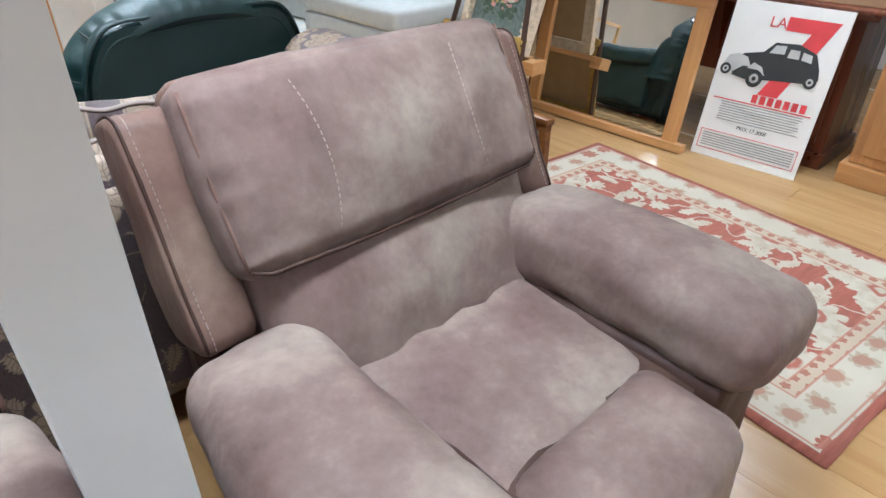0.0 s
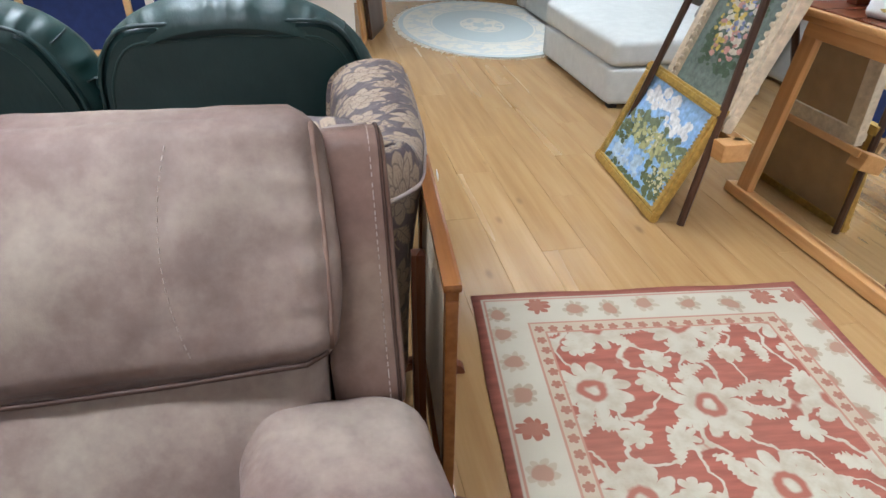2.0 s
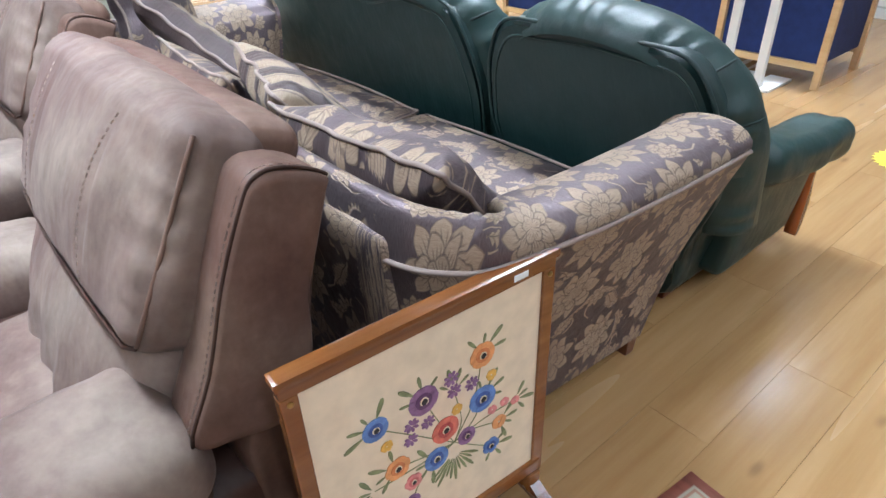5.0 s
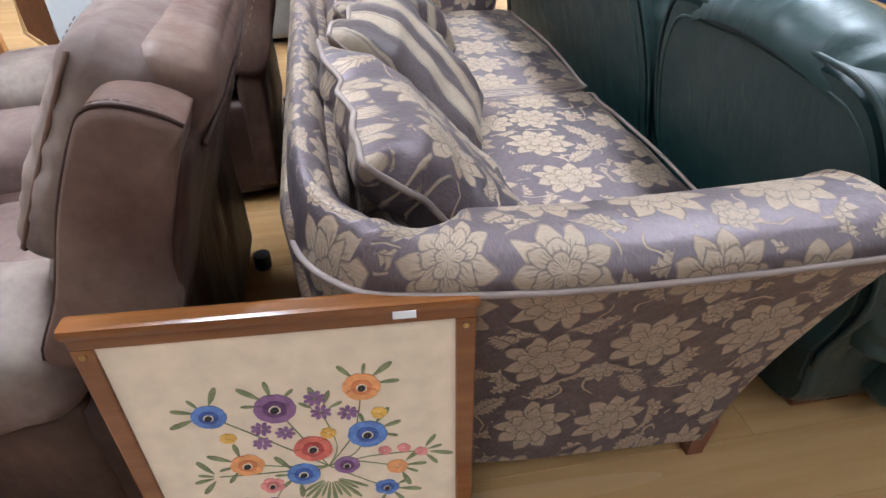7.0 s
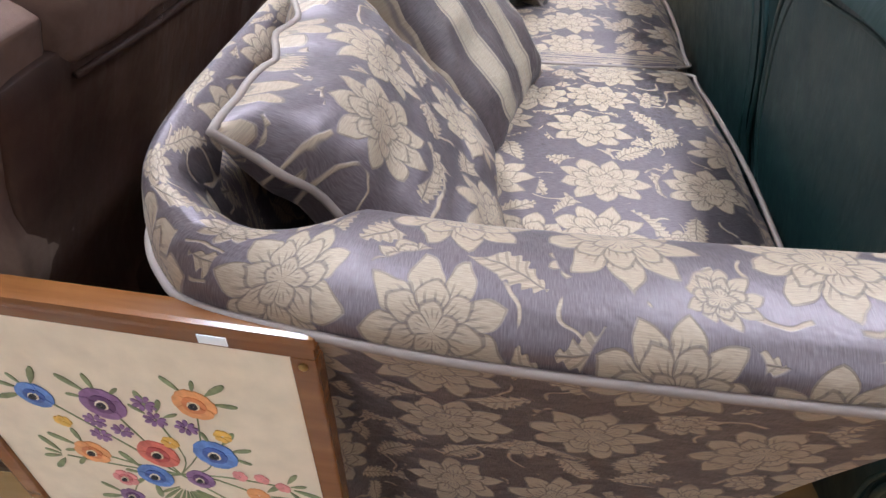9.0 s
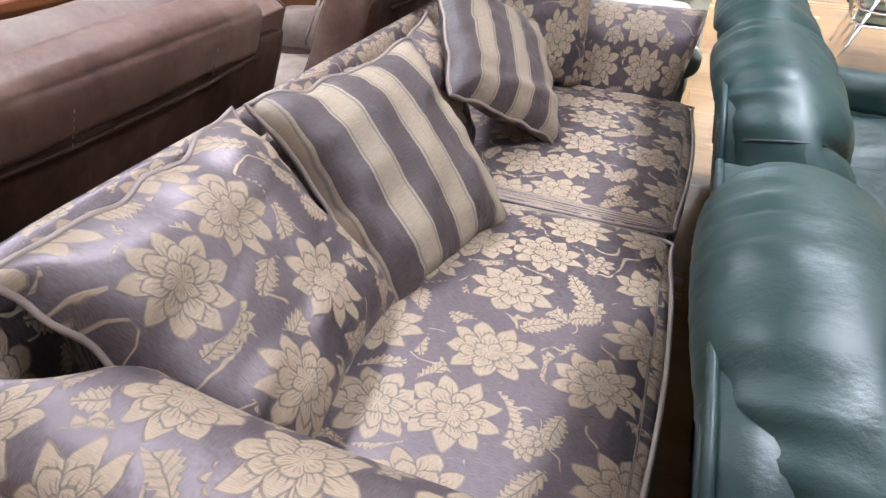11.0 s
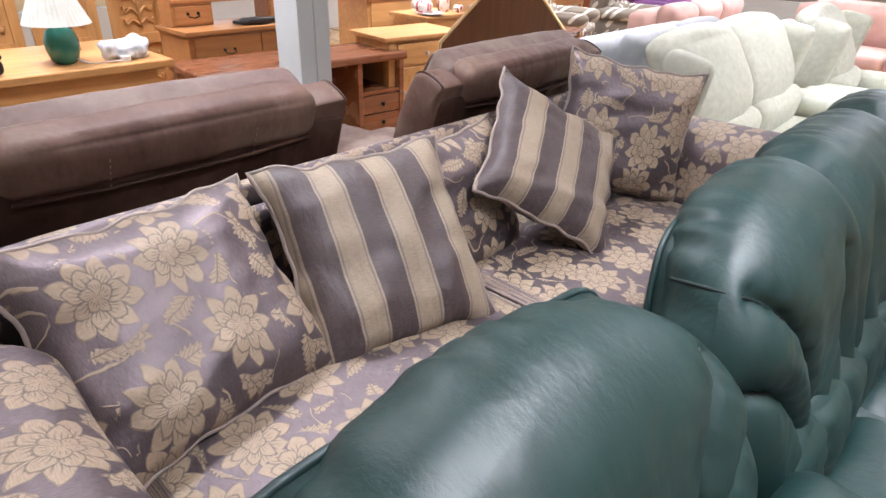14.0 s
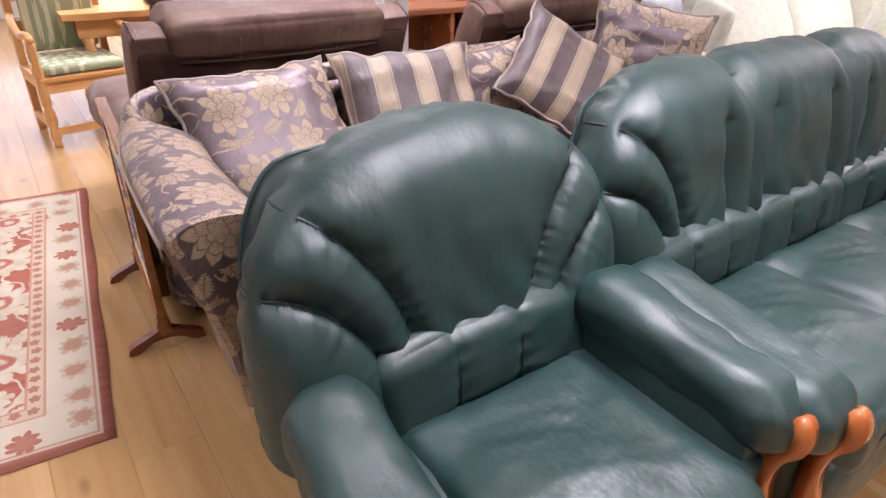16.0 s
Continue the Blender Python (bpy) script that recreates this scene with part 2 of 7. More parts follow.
def brocade(name):
    """Satin damask: dark aubergine ground with woven beige peonies, combed leaves and scrolls."""
    m = Mat(name, 0.42, 0, 0.5)
    uv = m.coords("UV")
    wob = m.vmath("SCALE", m.vmath("SUBTRACT", m.noise(uv, 11, 2, out="Color"), (0.5, 0.5, 0.5)), out=0)
    wob.node.inputs[3].default_value = 0.044
    v = m.vmath("ADD", uv, wob)
    big, bigv, rad = peony(m, v, 0.200, 0.50, reach=0.42)
    small, smallv, srad = peony(m, v, 0.185, 0.45, (0.5, 0.5, 0), 1.0, 0.23)
    leaf, leafv = leaf_mask(m, v, 0.118, 0.44, 0.19, 0.7, 0.37)
    clear = m.math("SUBTRACT", 1.0, m.step(rad, 0.45, 0.01))
    leaf = m.math("MULTIPLY", leaf, clear)
    small = m.math("MULTIPLY", small, clear)
    # short scrolling stems follow the level lines of a slow noise
    lines = m.math("ABSOLUTE", m.math("SUBTRACT", m.noise(v, 9.5, 0.6, 0.3), 0.5))
    stem = m.math("MULTIPLY", m.step(lines, 0.010, 0.005), m.step(m.noise(uv, 12.0, 1), 0.52, 0.02))
    motif = m.math("MAXIMUM", m.math("MAXIMUM", big, small), m.math("MAXIMUM", leaf, m.math("MULTIPLY", stem, clear)))
    other = m.math("MAXIMUM", m.math("MULTIPLY", small, smallv), m.math("MULTIPLY", m.math("MULTIPLY", leaf, leafv), m.math("SUBTRACT", 1.0, small)))
    vein = m.math("MAXIMUM", m.math("MULTIPLY", big, bigv), m.math("MULTIPLY", m.math("SUBTRACT", 1.0, big), other))
    thread = m.noise(m.mapped(uv, (900, 60, 1)), 1.0, 2)
    ground = m.ramp(thread, [(0.3, (0.110, 0.086, 0.090)), (0.7, (0.178, 0.145, 0.152))])
    raised = m.ramp(m.noise(m.mapped(uv, (60, 700, 1)), 1.0, 2), [(0.3, (0.24, 0.176, 0.122)), (0.7, (0.345, 0.262, 0.188))])
    raised = m.mix(m.math("MULTIPLY", vein, 0.72), raised, (0.06, 0.042, 0.040))
    m.colour(m.mix(motif, ground, raised))
    m.rough(m.ramp(motif, [(0.0, (0.53,) * 3), (1.0, (0.57,) * 3)]))
    m.put(m.b, "Metallic", m.ramp(motif, [(0.0, (0.80,) * 3), (1.0, (0.08,) * 3)]))
    m.put(m.b, "Specular IOR Level", m.ramp(motif, [(0.0, (0.30,) * 3), (1.0, (0.40,) * 3)]))
    h = m.math("SUBTRACT", motif, m.math("MULTIPLY", vein, 0.6))
    n1 = m.bump(h, 0.35, 0.003)
    m.bump(m.noise(uv, 17, 3), 0.25, 0.02, n1)
    m.put(m.b, "Sheen Weight", m.ramp(motif, [(0.0, (0.0,) * 3), (1.0, (0.05,) * 3)]))
    m.put(m.b, "Sheen Roughness", 0.32)
    m.put(m.b, "Sheen Tint", (0.80, 0.76, 0.90, 1))
    return m.m


def striped(name):
    """Satin and cord stripes, each with a fine dark edge line."""
    m = Mat(name, 0.5, 0, 0.4)
    uv = m.coords("UV")
    x = m.n("ShaderNodeSeparateXYZ", Vector=uv).outputs[0]
    ph = m.math("FRACT", m.math("DIVIDE", x, 0.158))
    tan = m.math("MULTIPLY", m.math("GREATER_THAN", ph, 0.5), 1.0)
    line = m.step(m.math("ABSOLUTE", m.math("SUBTRACT", m.math("ABSOLUTE", m.math("SUBTRACT", ph, 0.75)), 0.2)), 0.012, 0.008)
    thread = m.noise(m.mapped(uv, (40, 600, 1)), 1.0, 2)
    a = m.ramp(thread, [(0.3, (0.044, 0.030, 0.029)), (0.7, (0.080, 0.057, 0.056))])
    b = m.ramp(thread, [(0.3, (0.21, 0.160, 0.112)), (0.7, (0.29, 0.228, 0.165))])
    m.colour(m.mix(m.math("MULTIPLY", line, 0.7), m.mix(tan, a, b), (0.10, 0.075, 0.08)))
    m.rough(m.ramp(tan, [(0, (0.52,) * 3), (1, (0.68,) * 3)]))
    n1 = m.bump(m.noise(m.mapped(uv, (1, 0.4, 1)), 18, 3), 0.5, 0.02)
    m.bump(m.math("SINE", m.math("MULTIPLY", m.n("ShaderNodeSeparateXYZ", Vector=uv).outputs[1], 2600.0)), 0.12, 0.001, n1)
    m.put(m.b, "Sheen Weight", 0.02)
    return m.m


SUEDE = suede("mauve_suede", (0.086, 0.060, 0.055), (0.141, 0.106, 0.097), (0.218, 0.176, 0.158))
# darker browns of the suede: shade of the chairs' sides put into colour
SUEDE_SHADED = suede("shaded_brown_suede", (0.021, 0.0112, 0.009), (0.040, 0.0225, 0.018), (0.074, 0.043, 0.034), 0.48, 0.0)
SUEDE_HALF_SHADED = suede("half_shaded_brown_suede", (0.072, 0.043, 0.035), (0.124, 0.080, 0.067), (0.190, 0.132, 0.110), 0.50, 0.0)
GREEN = leather("green_leather", (0.0062, 0.0225, 0.0205), (0.0105, 0.034, 0.031), 0.46)
GREEN_BACK = leather("green_back_leather", (0.006, 0.021, 0.020), (0.010, 0.029, 0.028), 0.45)
BROCADE = brocade("brocade")
STRIPE = striped("striped_satin")
# rear suede, the shade of the side turned from the light in its colour
SUEDE_REAR_SHADED = suede("shaded_rear_brown_suede", (0.026, 0.0145, 0.0115), (0.050, 0.029, 0.023), (0.092, 0.056, 0.045), 0.46, 0.0)
PIPING = plain("piping_cord", (0.22, 0.17, 0.145), 0.6)
STITCH = plain("stitch_thread", (0.25, 0.19, 0.16), 0.7)
MAHOGANY = wood("mahogany", (0.075, 0.018, 0.008), (0.17, 0.05, 0.02), 0, 0.28)
MAHOGANY_Z = wood("mahogany_upright", (0.075, 0.018, 0.008), (0.17, 0.05, 0.02), 2, 0.28)
SCREENWOOD = wood("screen_walnut", (0.125, 0.043, 0.010), (0.25, 0.098, 0.029), 1, 0.2)
PINE = wood("honey_pine", (0.42, 0.20, 0.065), (0.62, 0.34, 0.13), 0, 0.36, 1.0, True)
PINE_Z = wood("honey_pine_upright", (0.42, 0.20, 0.065), (0.62, 0.34, 0.13), 2, 0.36, 1.0, True)
PINE_Y = wood("honey_pine_lengthwise", (0.42, 0.20, 0.065), (0.62, 0.34, 0.13), 1, 0.36, 1.0, True)
DARKWOOD = wood("dark_oak", (0.035, 0.016, 0.009), (0.085, 0.038, 0.02), 2, 0.35)
WHITE = plain("white_paint", (0.74, 0.74, 0.72), 0.5, vary=0.05, scale=3)
POSTGREY = plain("pale_grey_paint", (0.60, 0.63, 0.63), 0.45, vary=0.05, scale=4)
BLACK = plain("black_plastic", (0.012, 0.012, 0.013), 0.45)
CHROME = plain("chrome", (0.75, 0.75, 0.76), 0.12, 1.0, 0.04)
BRASS = plain("aged_brass", (0.42, 0.28, 0.10), 0.35, 1.0)
GILT = plain("gilt_plaster", (0.50, 0.33, 0.085), 0.38, 0.55, 0.25, 40)
CREAMFRAME = plain("cream_gilded_plaster", (0.66, 0.55, 0.40), 0.5, 0.1, 0.2, 30)

# ---- mesh helpers ----


def mesh_of(name, verts, faces, mats, uvs=None, smooth=True):
    me = bpy.data.meshes.new(name)
    me.from_pydata([tuple(v) for v in verts], [], [tuple(f) for f in faces])
    for mt in mats if isinstance(mats, (list, tuple)) else [mats]:
        me.materials.append(mt)
    if uvs is not None:
        layer = me.uv_layers.new(name="UVMap")
        flat = np.array(uvs, dtype=np.float32)[[l.vertex_index for l in me.loops]] if len(uvs) == len(verts) else np.array(uvs, dtype=np.float32)
        layer.data.foreach_set("uv", flat.ravel())
    me.polygons.foreach_set("use_smooth", [smooth] * len(me.polygons))
    me.update()
    return me


def thing(name, label, category, x=0, y=0, z=0, rz=0, group="", kind=""):
    ob = new(name)
    ob.empty_display_size = 0.1
    ob.matrix_world = pose(x, y, z, 0, 0, rz)
    return tagged(ob, label, category, group, kind)


def put_part(name, me, parent, m=None, label=""):
    ob = new(name, me)
    ob.parent = parent
    if m is not None:
        ob.matrix_basis = m
    return tagged(ob, label)


def part(name, bm, material, parent, label="", m=None, smooth=False):
    """Links a bmesh as one mesh object under a thing or a part."""
    me = bpy.data.meshes.new(name)
    bm.to_mesh(me)
    bm.free()
    me.materials.append(material)
    me.polygons.foreach_set("use_smooth", [smooth] * len(me.polygons))
    return put_part(name, me, parent, m, label)


def box(x0, y0, z0, x1, y1, z1, bevel=0.004, seg=2):
    """A box between two corners with softened edges."""
    bm = bmesh.new()
    bmesh.ops.create_cube(bm, size=1)
    for v in bm.verts:
        v.co = Vector(((x0 + x1) / 2 + v.co.x * (x1 - x0), (y0 + y1) / 2 + v.co.y * (y1 - y0), (z0 + z1) / 2 + v.co.z * (z1 - z0)))
    b = min(bevel, 0.45 * min(abs(x1 - x0), abs(y1 - y0), abs(z1 - z0)))
    if b > 0:
        bmesh.ops.bevel(bm, geom=bm.edges[:], offset=b, segments=seg, profile=0.7, affect="EDGES")
    return bm


def add(bm, other):
    """Joins another bmesh of the same part into bm."""
    me = bpy.data.meshes.new("joined")
    other.to_mesh(me)
    other.free()
    bm.from_mesh(me)
    bpy.data.meshes.remove(me)
    return bm


def turned(profile, n=20):
    """A lathe-turned body from (radius, height) rows."""
    verts, faces = [], []
    for r, z in profile:
        verts += [(r * math.cos(2 * math.pi * k / n), r * math.sin(2 * math.pi * k / n), z) for k in range(n)]
    for j in range(len(profile) - 1):
        faces += [(j * n + k, j * n + (k + 1) % n, (j + 1) * n + (k + 1) % n, (j + 1) * n + k) for k in range(n)]
    faces.append(tuple(range(n))[::-1])
    faces.append(tuple((len(profile) - 1) * n + k for k in range(n)))
    bm = bmesh.new()
    vs = [bm.verts.new(v) for v in verts]
    for f in faces:
        bm.faces.new([vs[k] for k in f])
    return bm


def tube(points, r, n=8, closed=False):
    """A round rod or cord along points."""
    pts = [Vector(p) for p in points]
    bm = bmesh.new()
    rings = []
    for k, p in enumerate(pts):
        a = pts[k - 1] if (k or closed) else pts[0]
        b = pts[(k + 1) % len(pts)] if (k < len(pts) - 1 or closed) else pts[-1]
        d = (b - a).normalized()
        side = d.cross(Vector((0, 0, 1)))
        side = side.normalized() if side.length > 0.05 else Vector((1, 0, 0))
        up = side.cross(d)
        rings.append([bm.verts.new(p + r * (math.cos(2 * math.pi * j / n) * side + math.sin(2 * math.pi * j / n) * up)) for j in range(n)])
    for k in range(len(rings) if closed else len(rings) - 1):
        a, b = rings[k], rings[(k + 1) % len(rings)]
        for j in range(n):
            bm.faces.new((a[j], a[(j + 1) % n], b[(j + 1) % n], b[j]))
    if not closed:
        bm.faces.new(rings[0][::-1])
        bm.faces.new(rings[-1])
    return bm


def box_uv(co, nrm):
    """Metres on the face that a normal points to most, from local coordinates."""
    ax = np.abs(nrm)
    out = np.empty((len(co), 2))
    k = ax.argmax(1)
    for a, (u, v) in enumerate(((1, 2), (0, 2), (0, 1))):
        out[k == a] = co[k == a][:, (u, v)]
    return out + np.array([[3.0, 3.0]]) + k[:, None] * 0.37


def soft(sx, sy, sz, r, n=14, puff=(0, 0, 0), fn=None, wrinkle=0.0, seed=0.0):
    """Vertices, faces and UVs of a padded block centred on the origin: rounded edges, bulging faces, uneven skin."""
    half = np.array([sx, sy, sz]) / 2
    t = np.linspace(-1, 1, n + 1)
    t = np.sign(t) * np.abs(t) ** 0.8
    verts, index, faces = [], {}, []

    def vid(p):
        key = tuple(np.round(p, 5))
        if key not in index:
            index[key] = len(verts)
            verts.append(p)
        return index[key]

    for axis in range(3):
        for sgn in (-1, 1):
            o = [a for a in range(3) if a != axis]
            ids = [[0] * (n + 1) for _ in range(n + 1)]
            for i in range(n + 1):
                for j in range(n + 1):
                    p = np.zeros(3)
                    p[axis], p[o[0]], p[o[1]] = sgn, t[i], t[j]
                    ids[i][j] = vid(p)
            flip = (sgn > 0) == (axis != 1)
            for i in range(n):
                for j in range(n):
                    q = (ids[i][j], ids[i + 1][j], ids[i + 1][j + 1], ids[i][j + 1])
                    faces.append(q if flip else q[::-1])
    u = np.array(verts)
    p = u * half
    rr = min(r, *(half * 0.98))
    inner = np.clip(p, -(half - rr), half - rr)
    d = p - inner
    length = np.linalg.norm(d, axis=1, keepdims=True)
    nrm = d / np.maximum(length, 1e-9)
    p = inner + nrm * rr
    for a in range(3):
        o = [b for b in range(3) if b != a]
        w = (1 - u[:, o[0]] ** 2) * (1 - u[:, o[1]] ** 2)
        p[:, a] += np.where(np.abs(u[:, a]) > 0.999, np.sign(u[:, a]) * puff[a] * w, 0)
    if wrinkle:
        p += nrm * np.array([[wrinkle * (noise.noise(Vector(q) * 7 + Vector((seed, 0, 0))) + 0.5 * noise.noise(Vector(q) * 17 + Vector((0, seed, 0))))] for q in p])
    uv = box_uv(p, nrm)
    if fn is not None:
        p = np.array([fn(*q) for q in p])
    return p, faces, uv


def soft_part(name, dims, r, mat, parent, at=(0, 0, 0), rot=(0, 0, 0), label="", **kw):
    p, f, uv = soft(*dims, r, **kw)
    return put_part(name, mesh_of(name, p, f, mat, uv), parent, pose(*at, *rot), label)


def spline(pts, per=6, closed=True):
    """Points of a smooth curve through pts."""
    pts = [np.array(p, float) for p in pts]
    n, out = len(pts), []
    for k in range(n if closed else n - 1):
        p0, p1, p2, p3 = (pts[(k + j) % n] if closed else pts[min(max(k + j, 0), n - 1)] for j in (-1, 0, 1, 2))
        for s in np.arange(per) / per:
            out.append(0.5 * (2 * p1 + (p2 - p0) * s + (2 * p0 - 5 * p1 + 4 * p2 - p3) * s**2 + (3 * p1 - p0 - 3 * p2 + p3) * s**3))
    if not closed:
        out.append(pts[-1])
    return out


def stitches(parent, pts, mat=None, r=0.0022, dash=0.010, gap=0.006):
    """A row of short thread stitches along a line, joined as one seam."""
    out, acc = bmesh.new(), 0.0
    pts = [Vector(p) for p in pts]
    for a, b in zip(pts, pts[1:]):
        ln = (b - a).length
        s = 0.0
        while s + dash < ln:
            p, q = a.lerp(b, s / ln), a.lerp(b, (s + dash) / ln)
            add_rod(out, p, q, r)
            s += dash + gap
    return part("stitching", out, mat or STITCH, parent, "row of pale stitches")


def add_rod(bm, p, q, r):
    d = (q - p).normalized()
    side = d.orthogonal().normalized()
    up = d.cross(side)
    a = [bm.verts.new(p + r * (math.cos(k * 2.094) * side + math.sin(k * 2.094) * up)) for k in range(3)]
    b = [bm.verts.new(v.co + (q - p)) for v in a]
    for k in range(3):
        bm.faces.new((a[k], a[(k + 1) % 3], b[(k + 1) % 3], b[k]))
# ---- large structure ----
FLOORMAT = wood("oak_laminate", (0.27, 0.152, 0.058), (0.385, 0.240, 0.106), 1, 0.22, 0.55, True)
FLOORFAR = wood("oak_laminate_far", (0.27, 0.152, 0.058), (0.385, 0.240, 0.106), 1, 0.22, 0.55, True, True)
WALLMAT = plain("wall_paint", (0.52, 0.51, 0.48), 0.7, vary=0.05, scale=1.5)
CEILMAT = plain("ceiling_tile", (0.50, 0.50, 0.49), 0.8, vary=0.04, scale=2)


def structure(name, bm, mat, label):
    me = bpy.data.meshes.new(name)
    bm.to_mesh(me)
    bm.free()
    me.materials.append(mat)
    return tagged(new(name, me), label, name.split("_")[0], "", "structure")


X0, X1, Y0, Y1, HT = (ROOM[k] for k in ("x0", "x1", "y0", "y1", "h"))
SCREED = plain("grey_screed", (0.30, 0.25, 0.18), 0.8)
floor = structure("floor", box(X0 - 0.15, Y0 - 0.15, -0.2, X1 + 0.15, Y1 + 0.15, -0.012, 0), SCREED, "oak laminate plank floor of the furniture shop")
structure("ceiling", box(X0 - 0.15, Y0 - 0.15, HT, X1 + 0.15, Y1 + 0.15, HT + 0.15, 0), CEILMAT, "white suspended shop ceiling")
structure("wall_north", box(X0, Y1, 0, X1, Y1 + 0.15, HT, 0), WALLMAT, "white painted panelled back wall of shop")
south = box(X0, Y0 - 0.15, 0, X1, Y0, 0.5, 0)
for b in (box(X0, Y0 - 0.15, 2.45, X1, Y0, HT, 0), box(X0, Y0 - 0.15, 0.5, -3.0, Y0, 2.45, 0), box(5.0, Y0 - 0.15, 0.5, X1, Y0, 2.45, 0)):
    add(south, b)
structure("wall_south", south, WALLMAT, "white shop wall with a wide window")
structure("wall_east", box(X1, Y0, 0, X1 + 0.15, Y1, HT, 0), WALLMAT, "white painted plain side wall of shop")
west = box(X0 - 0.15, Y0, 0, X0, Y1, 0.5, 0)
for b in (box(X0 - 0.15, Y0, 2.45, X0, Y1, HT, 0), box(X0 - 0.15, Y0, 0.5, X0, -3.0, 2.45, 0), box(X0 - 0.15, 6.0, 0.5, X0, Y1, 2.45, 0)):
    add(west, b)
structure("wall_west", west, WALLMAT, "white shop front wall with wide window")
glass = Mat("window_glass", 0.02)
glass.b.inputs["Transmission Weight"].default_value = 1.0
win = structure("window_1", box(X0 - 0.09, -3.0, 0.5, X0 - 0.08, 6.0, 2.45, 0), glass.m, "wide clear shop window pane")
win.visible_shadow = False
win = structure("window_2", box(-3.0, Y0 - 0.09, 0.5, 5.0, Y0 - 0.08, 2.45, 0), glass.m, "wide clear shop window pane")
win.visible_shadow = False
TUBEGLOW = Mat("lamp_diffuser")
TUBEGLOW.b.inputs["Emission Color"].default_value = (*TUBE, 1)
TUBEGLOW.b.inputs["Emission Strength"].default_value = 6.0
for lx, ly in LIGHT_ROWS:
    lamp = thing("ceiling_light", "long white fluorescent light on the shop ceiling", "ceiling light", lx, ly, HT - 0.002, 0, "ceiling lights")
    part("housing", box(-0.78, -0.16, -0.055, 0.78, 0.16, 0, 0.01), WHITE, lamp)
    part("diffuser", box(-0.74, -0.13, -0.068, 0.74, 0.13, -0.057, 0.004), TUBEGLOW.m, lamp, "glowing opal diffuser")

# ---- reclining armchairs in suede, backs to the floral sofa ----


def recliner(x, y, rz=0):
    c = thing("recliner_armchair", "mauve-brown suede recliner armchair with padded headrest", "armchair", x, y, 0, rz, "suede recliners")
    # shell and sides, in brown suede with shade put into its colour
    soft_part("base", (1.09, 0.86, 0.40), 0.03, SUEDE_SHADED, c, (0, -0.06, 0.25), n=8, wrinkle=0.004, label="brown lower body, darkened with shade in its colour")

    def lean(px, py, pz):
        drop = 0.006 * math.sin(px * 27 + 4 * math.sin(px * 6 + pz * 2)) * (1 if py > 0 else 0)
        return (px, py + 0.335 * max(0.0, pz) + drop, pz)

    soft_part("back_shell", (1.10, 0.10, 0.87), 0.022, SUEDE_REAR_SHADED, c, (0, 0.318, 0.515), n=24, puff=(0, 0.008, 0.004), wrinkle=0.005, fn=lean, label="brown suede rear panel with upright creases, shade in its colour")
    # seat and footrest
    soft_part("seat", (0.63, 0.58, 0.20), 0.05, SUEDE, c, (-0.01, -0.14, 0.362), (4, 0, 0), n=18, puff=(0, 0, 0.015), wrinkle=0.006, seed=1)
    soft_part("footrest", (0.54, 0.29, 0.36), 0.07, SUEDE, c, (-0.01, -0.49, 0.288), n=12, puff=(0, 0.01, 0.02), wrinkle=0.006, seed=2)
    for s in (-1, 1):
        def arm_shape(px, py, pz, s=s):
            k = (py + 0.36) / 0.72
            return (px * (1 + 0.16 * (1 - k)) + s * (0.02 * math.sin(k * 3) + 0.03 * (1 - k)), py, pz * (0.97 + 0.12 * math.sin(k * 3.1)) + 0.012 * (1 - k) + 0.005 * k)

        arm = soft_part("armrest", (0.325, 0.82, 0.22), 0.085, SUEDE, c, (0.420 if s > 0 else -0.462, -0.195, 0.53 if s > 0 else 0.49), (2, s * 4, 0), n=24, puff=(0.0, 0.0, 0.012), wrinkle=0.010, seed=3 + s, fn=arm_shape)
        soft_part("arm_side", (0.30, 0.74, 0.46), 0.03, SUEDE_SHADED, c, (s * 0.405, -0.17, 0.24), n=8, wrinkle=0.004, label="brown arm side panel, darkened with shade in its colour")
        # slanted wings beside the headrest, lofted from their side outline
        side = spline([(0.185, -0.215), (0.245, -0.09), (0.305, 0.07), (0.362, 0.185), (0.392, 0.222), (0.440, 0.222), (0.506, 0.190), (0.502, 0.160), (0.448, -0.005), (0.420, -0.16), (0.360, -0.262), (0.260, -0.25)], 4)
        mid = np.mean(side, axis=0)
        verts, faces, nside = [], [], len(side)
        for dx, shrink in ((-0.070, 0.70), (-0.066, 0.93), (-0.055, 0.99), (0.048, 1.0), (0.060, 0.975), (0.064, 0.90), (0.067, 0.45)):
            for q in side:
                q = mid + (q - mid) * shrink
                puffy = 0.004 * noise.noise(Vector((dx * 9, q[0] * 9, q[1] * 9 + s)))
                verts.append((s * dx + puffy, q[0] - 0.36 + puffy, q[1]))
        for j in range(6):
            faces += [(j * nside + k, j * nside + (k + 1) % nside, (j + 1) * nside + (k + 1) % nside, (j + 1) * nside + k) for k in range(nside)]
        faces += [tuple(range(nside))[::-1], tuple(6 * nside + k for k in range(nside))]
        if s > 0:
            faces = [f[::-1] for f in faces]
        wing = put_part("wing", mesh_of("wing", verts, faces, SUEDE_HALF_SHADED), c, pose(s * 0.502, 0.36, 0.815))
        edge = [(s * 0.056, q[0] - 0.36, q[1]) for q in (mid + (q - mid) * 1.0 for q in side[0:26])]
        stitches(wing, [(a - s * 0.022, b - 0.001, z + 0.0005) for a, b, z in edge], None, 0.0014, 0.008, 0.005)
        part("wing_piping", tube([(s * 0.0515, b, z) for a, b, z in edge], 0.004, 6), SUEDE_SHADED, wing, "dark piped seam", None, True)

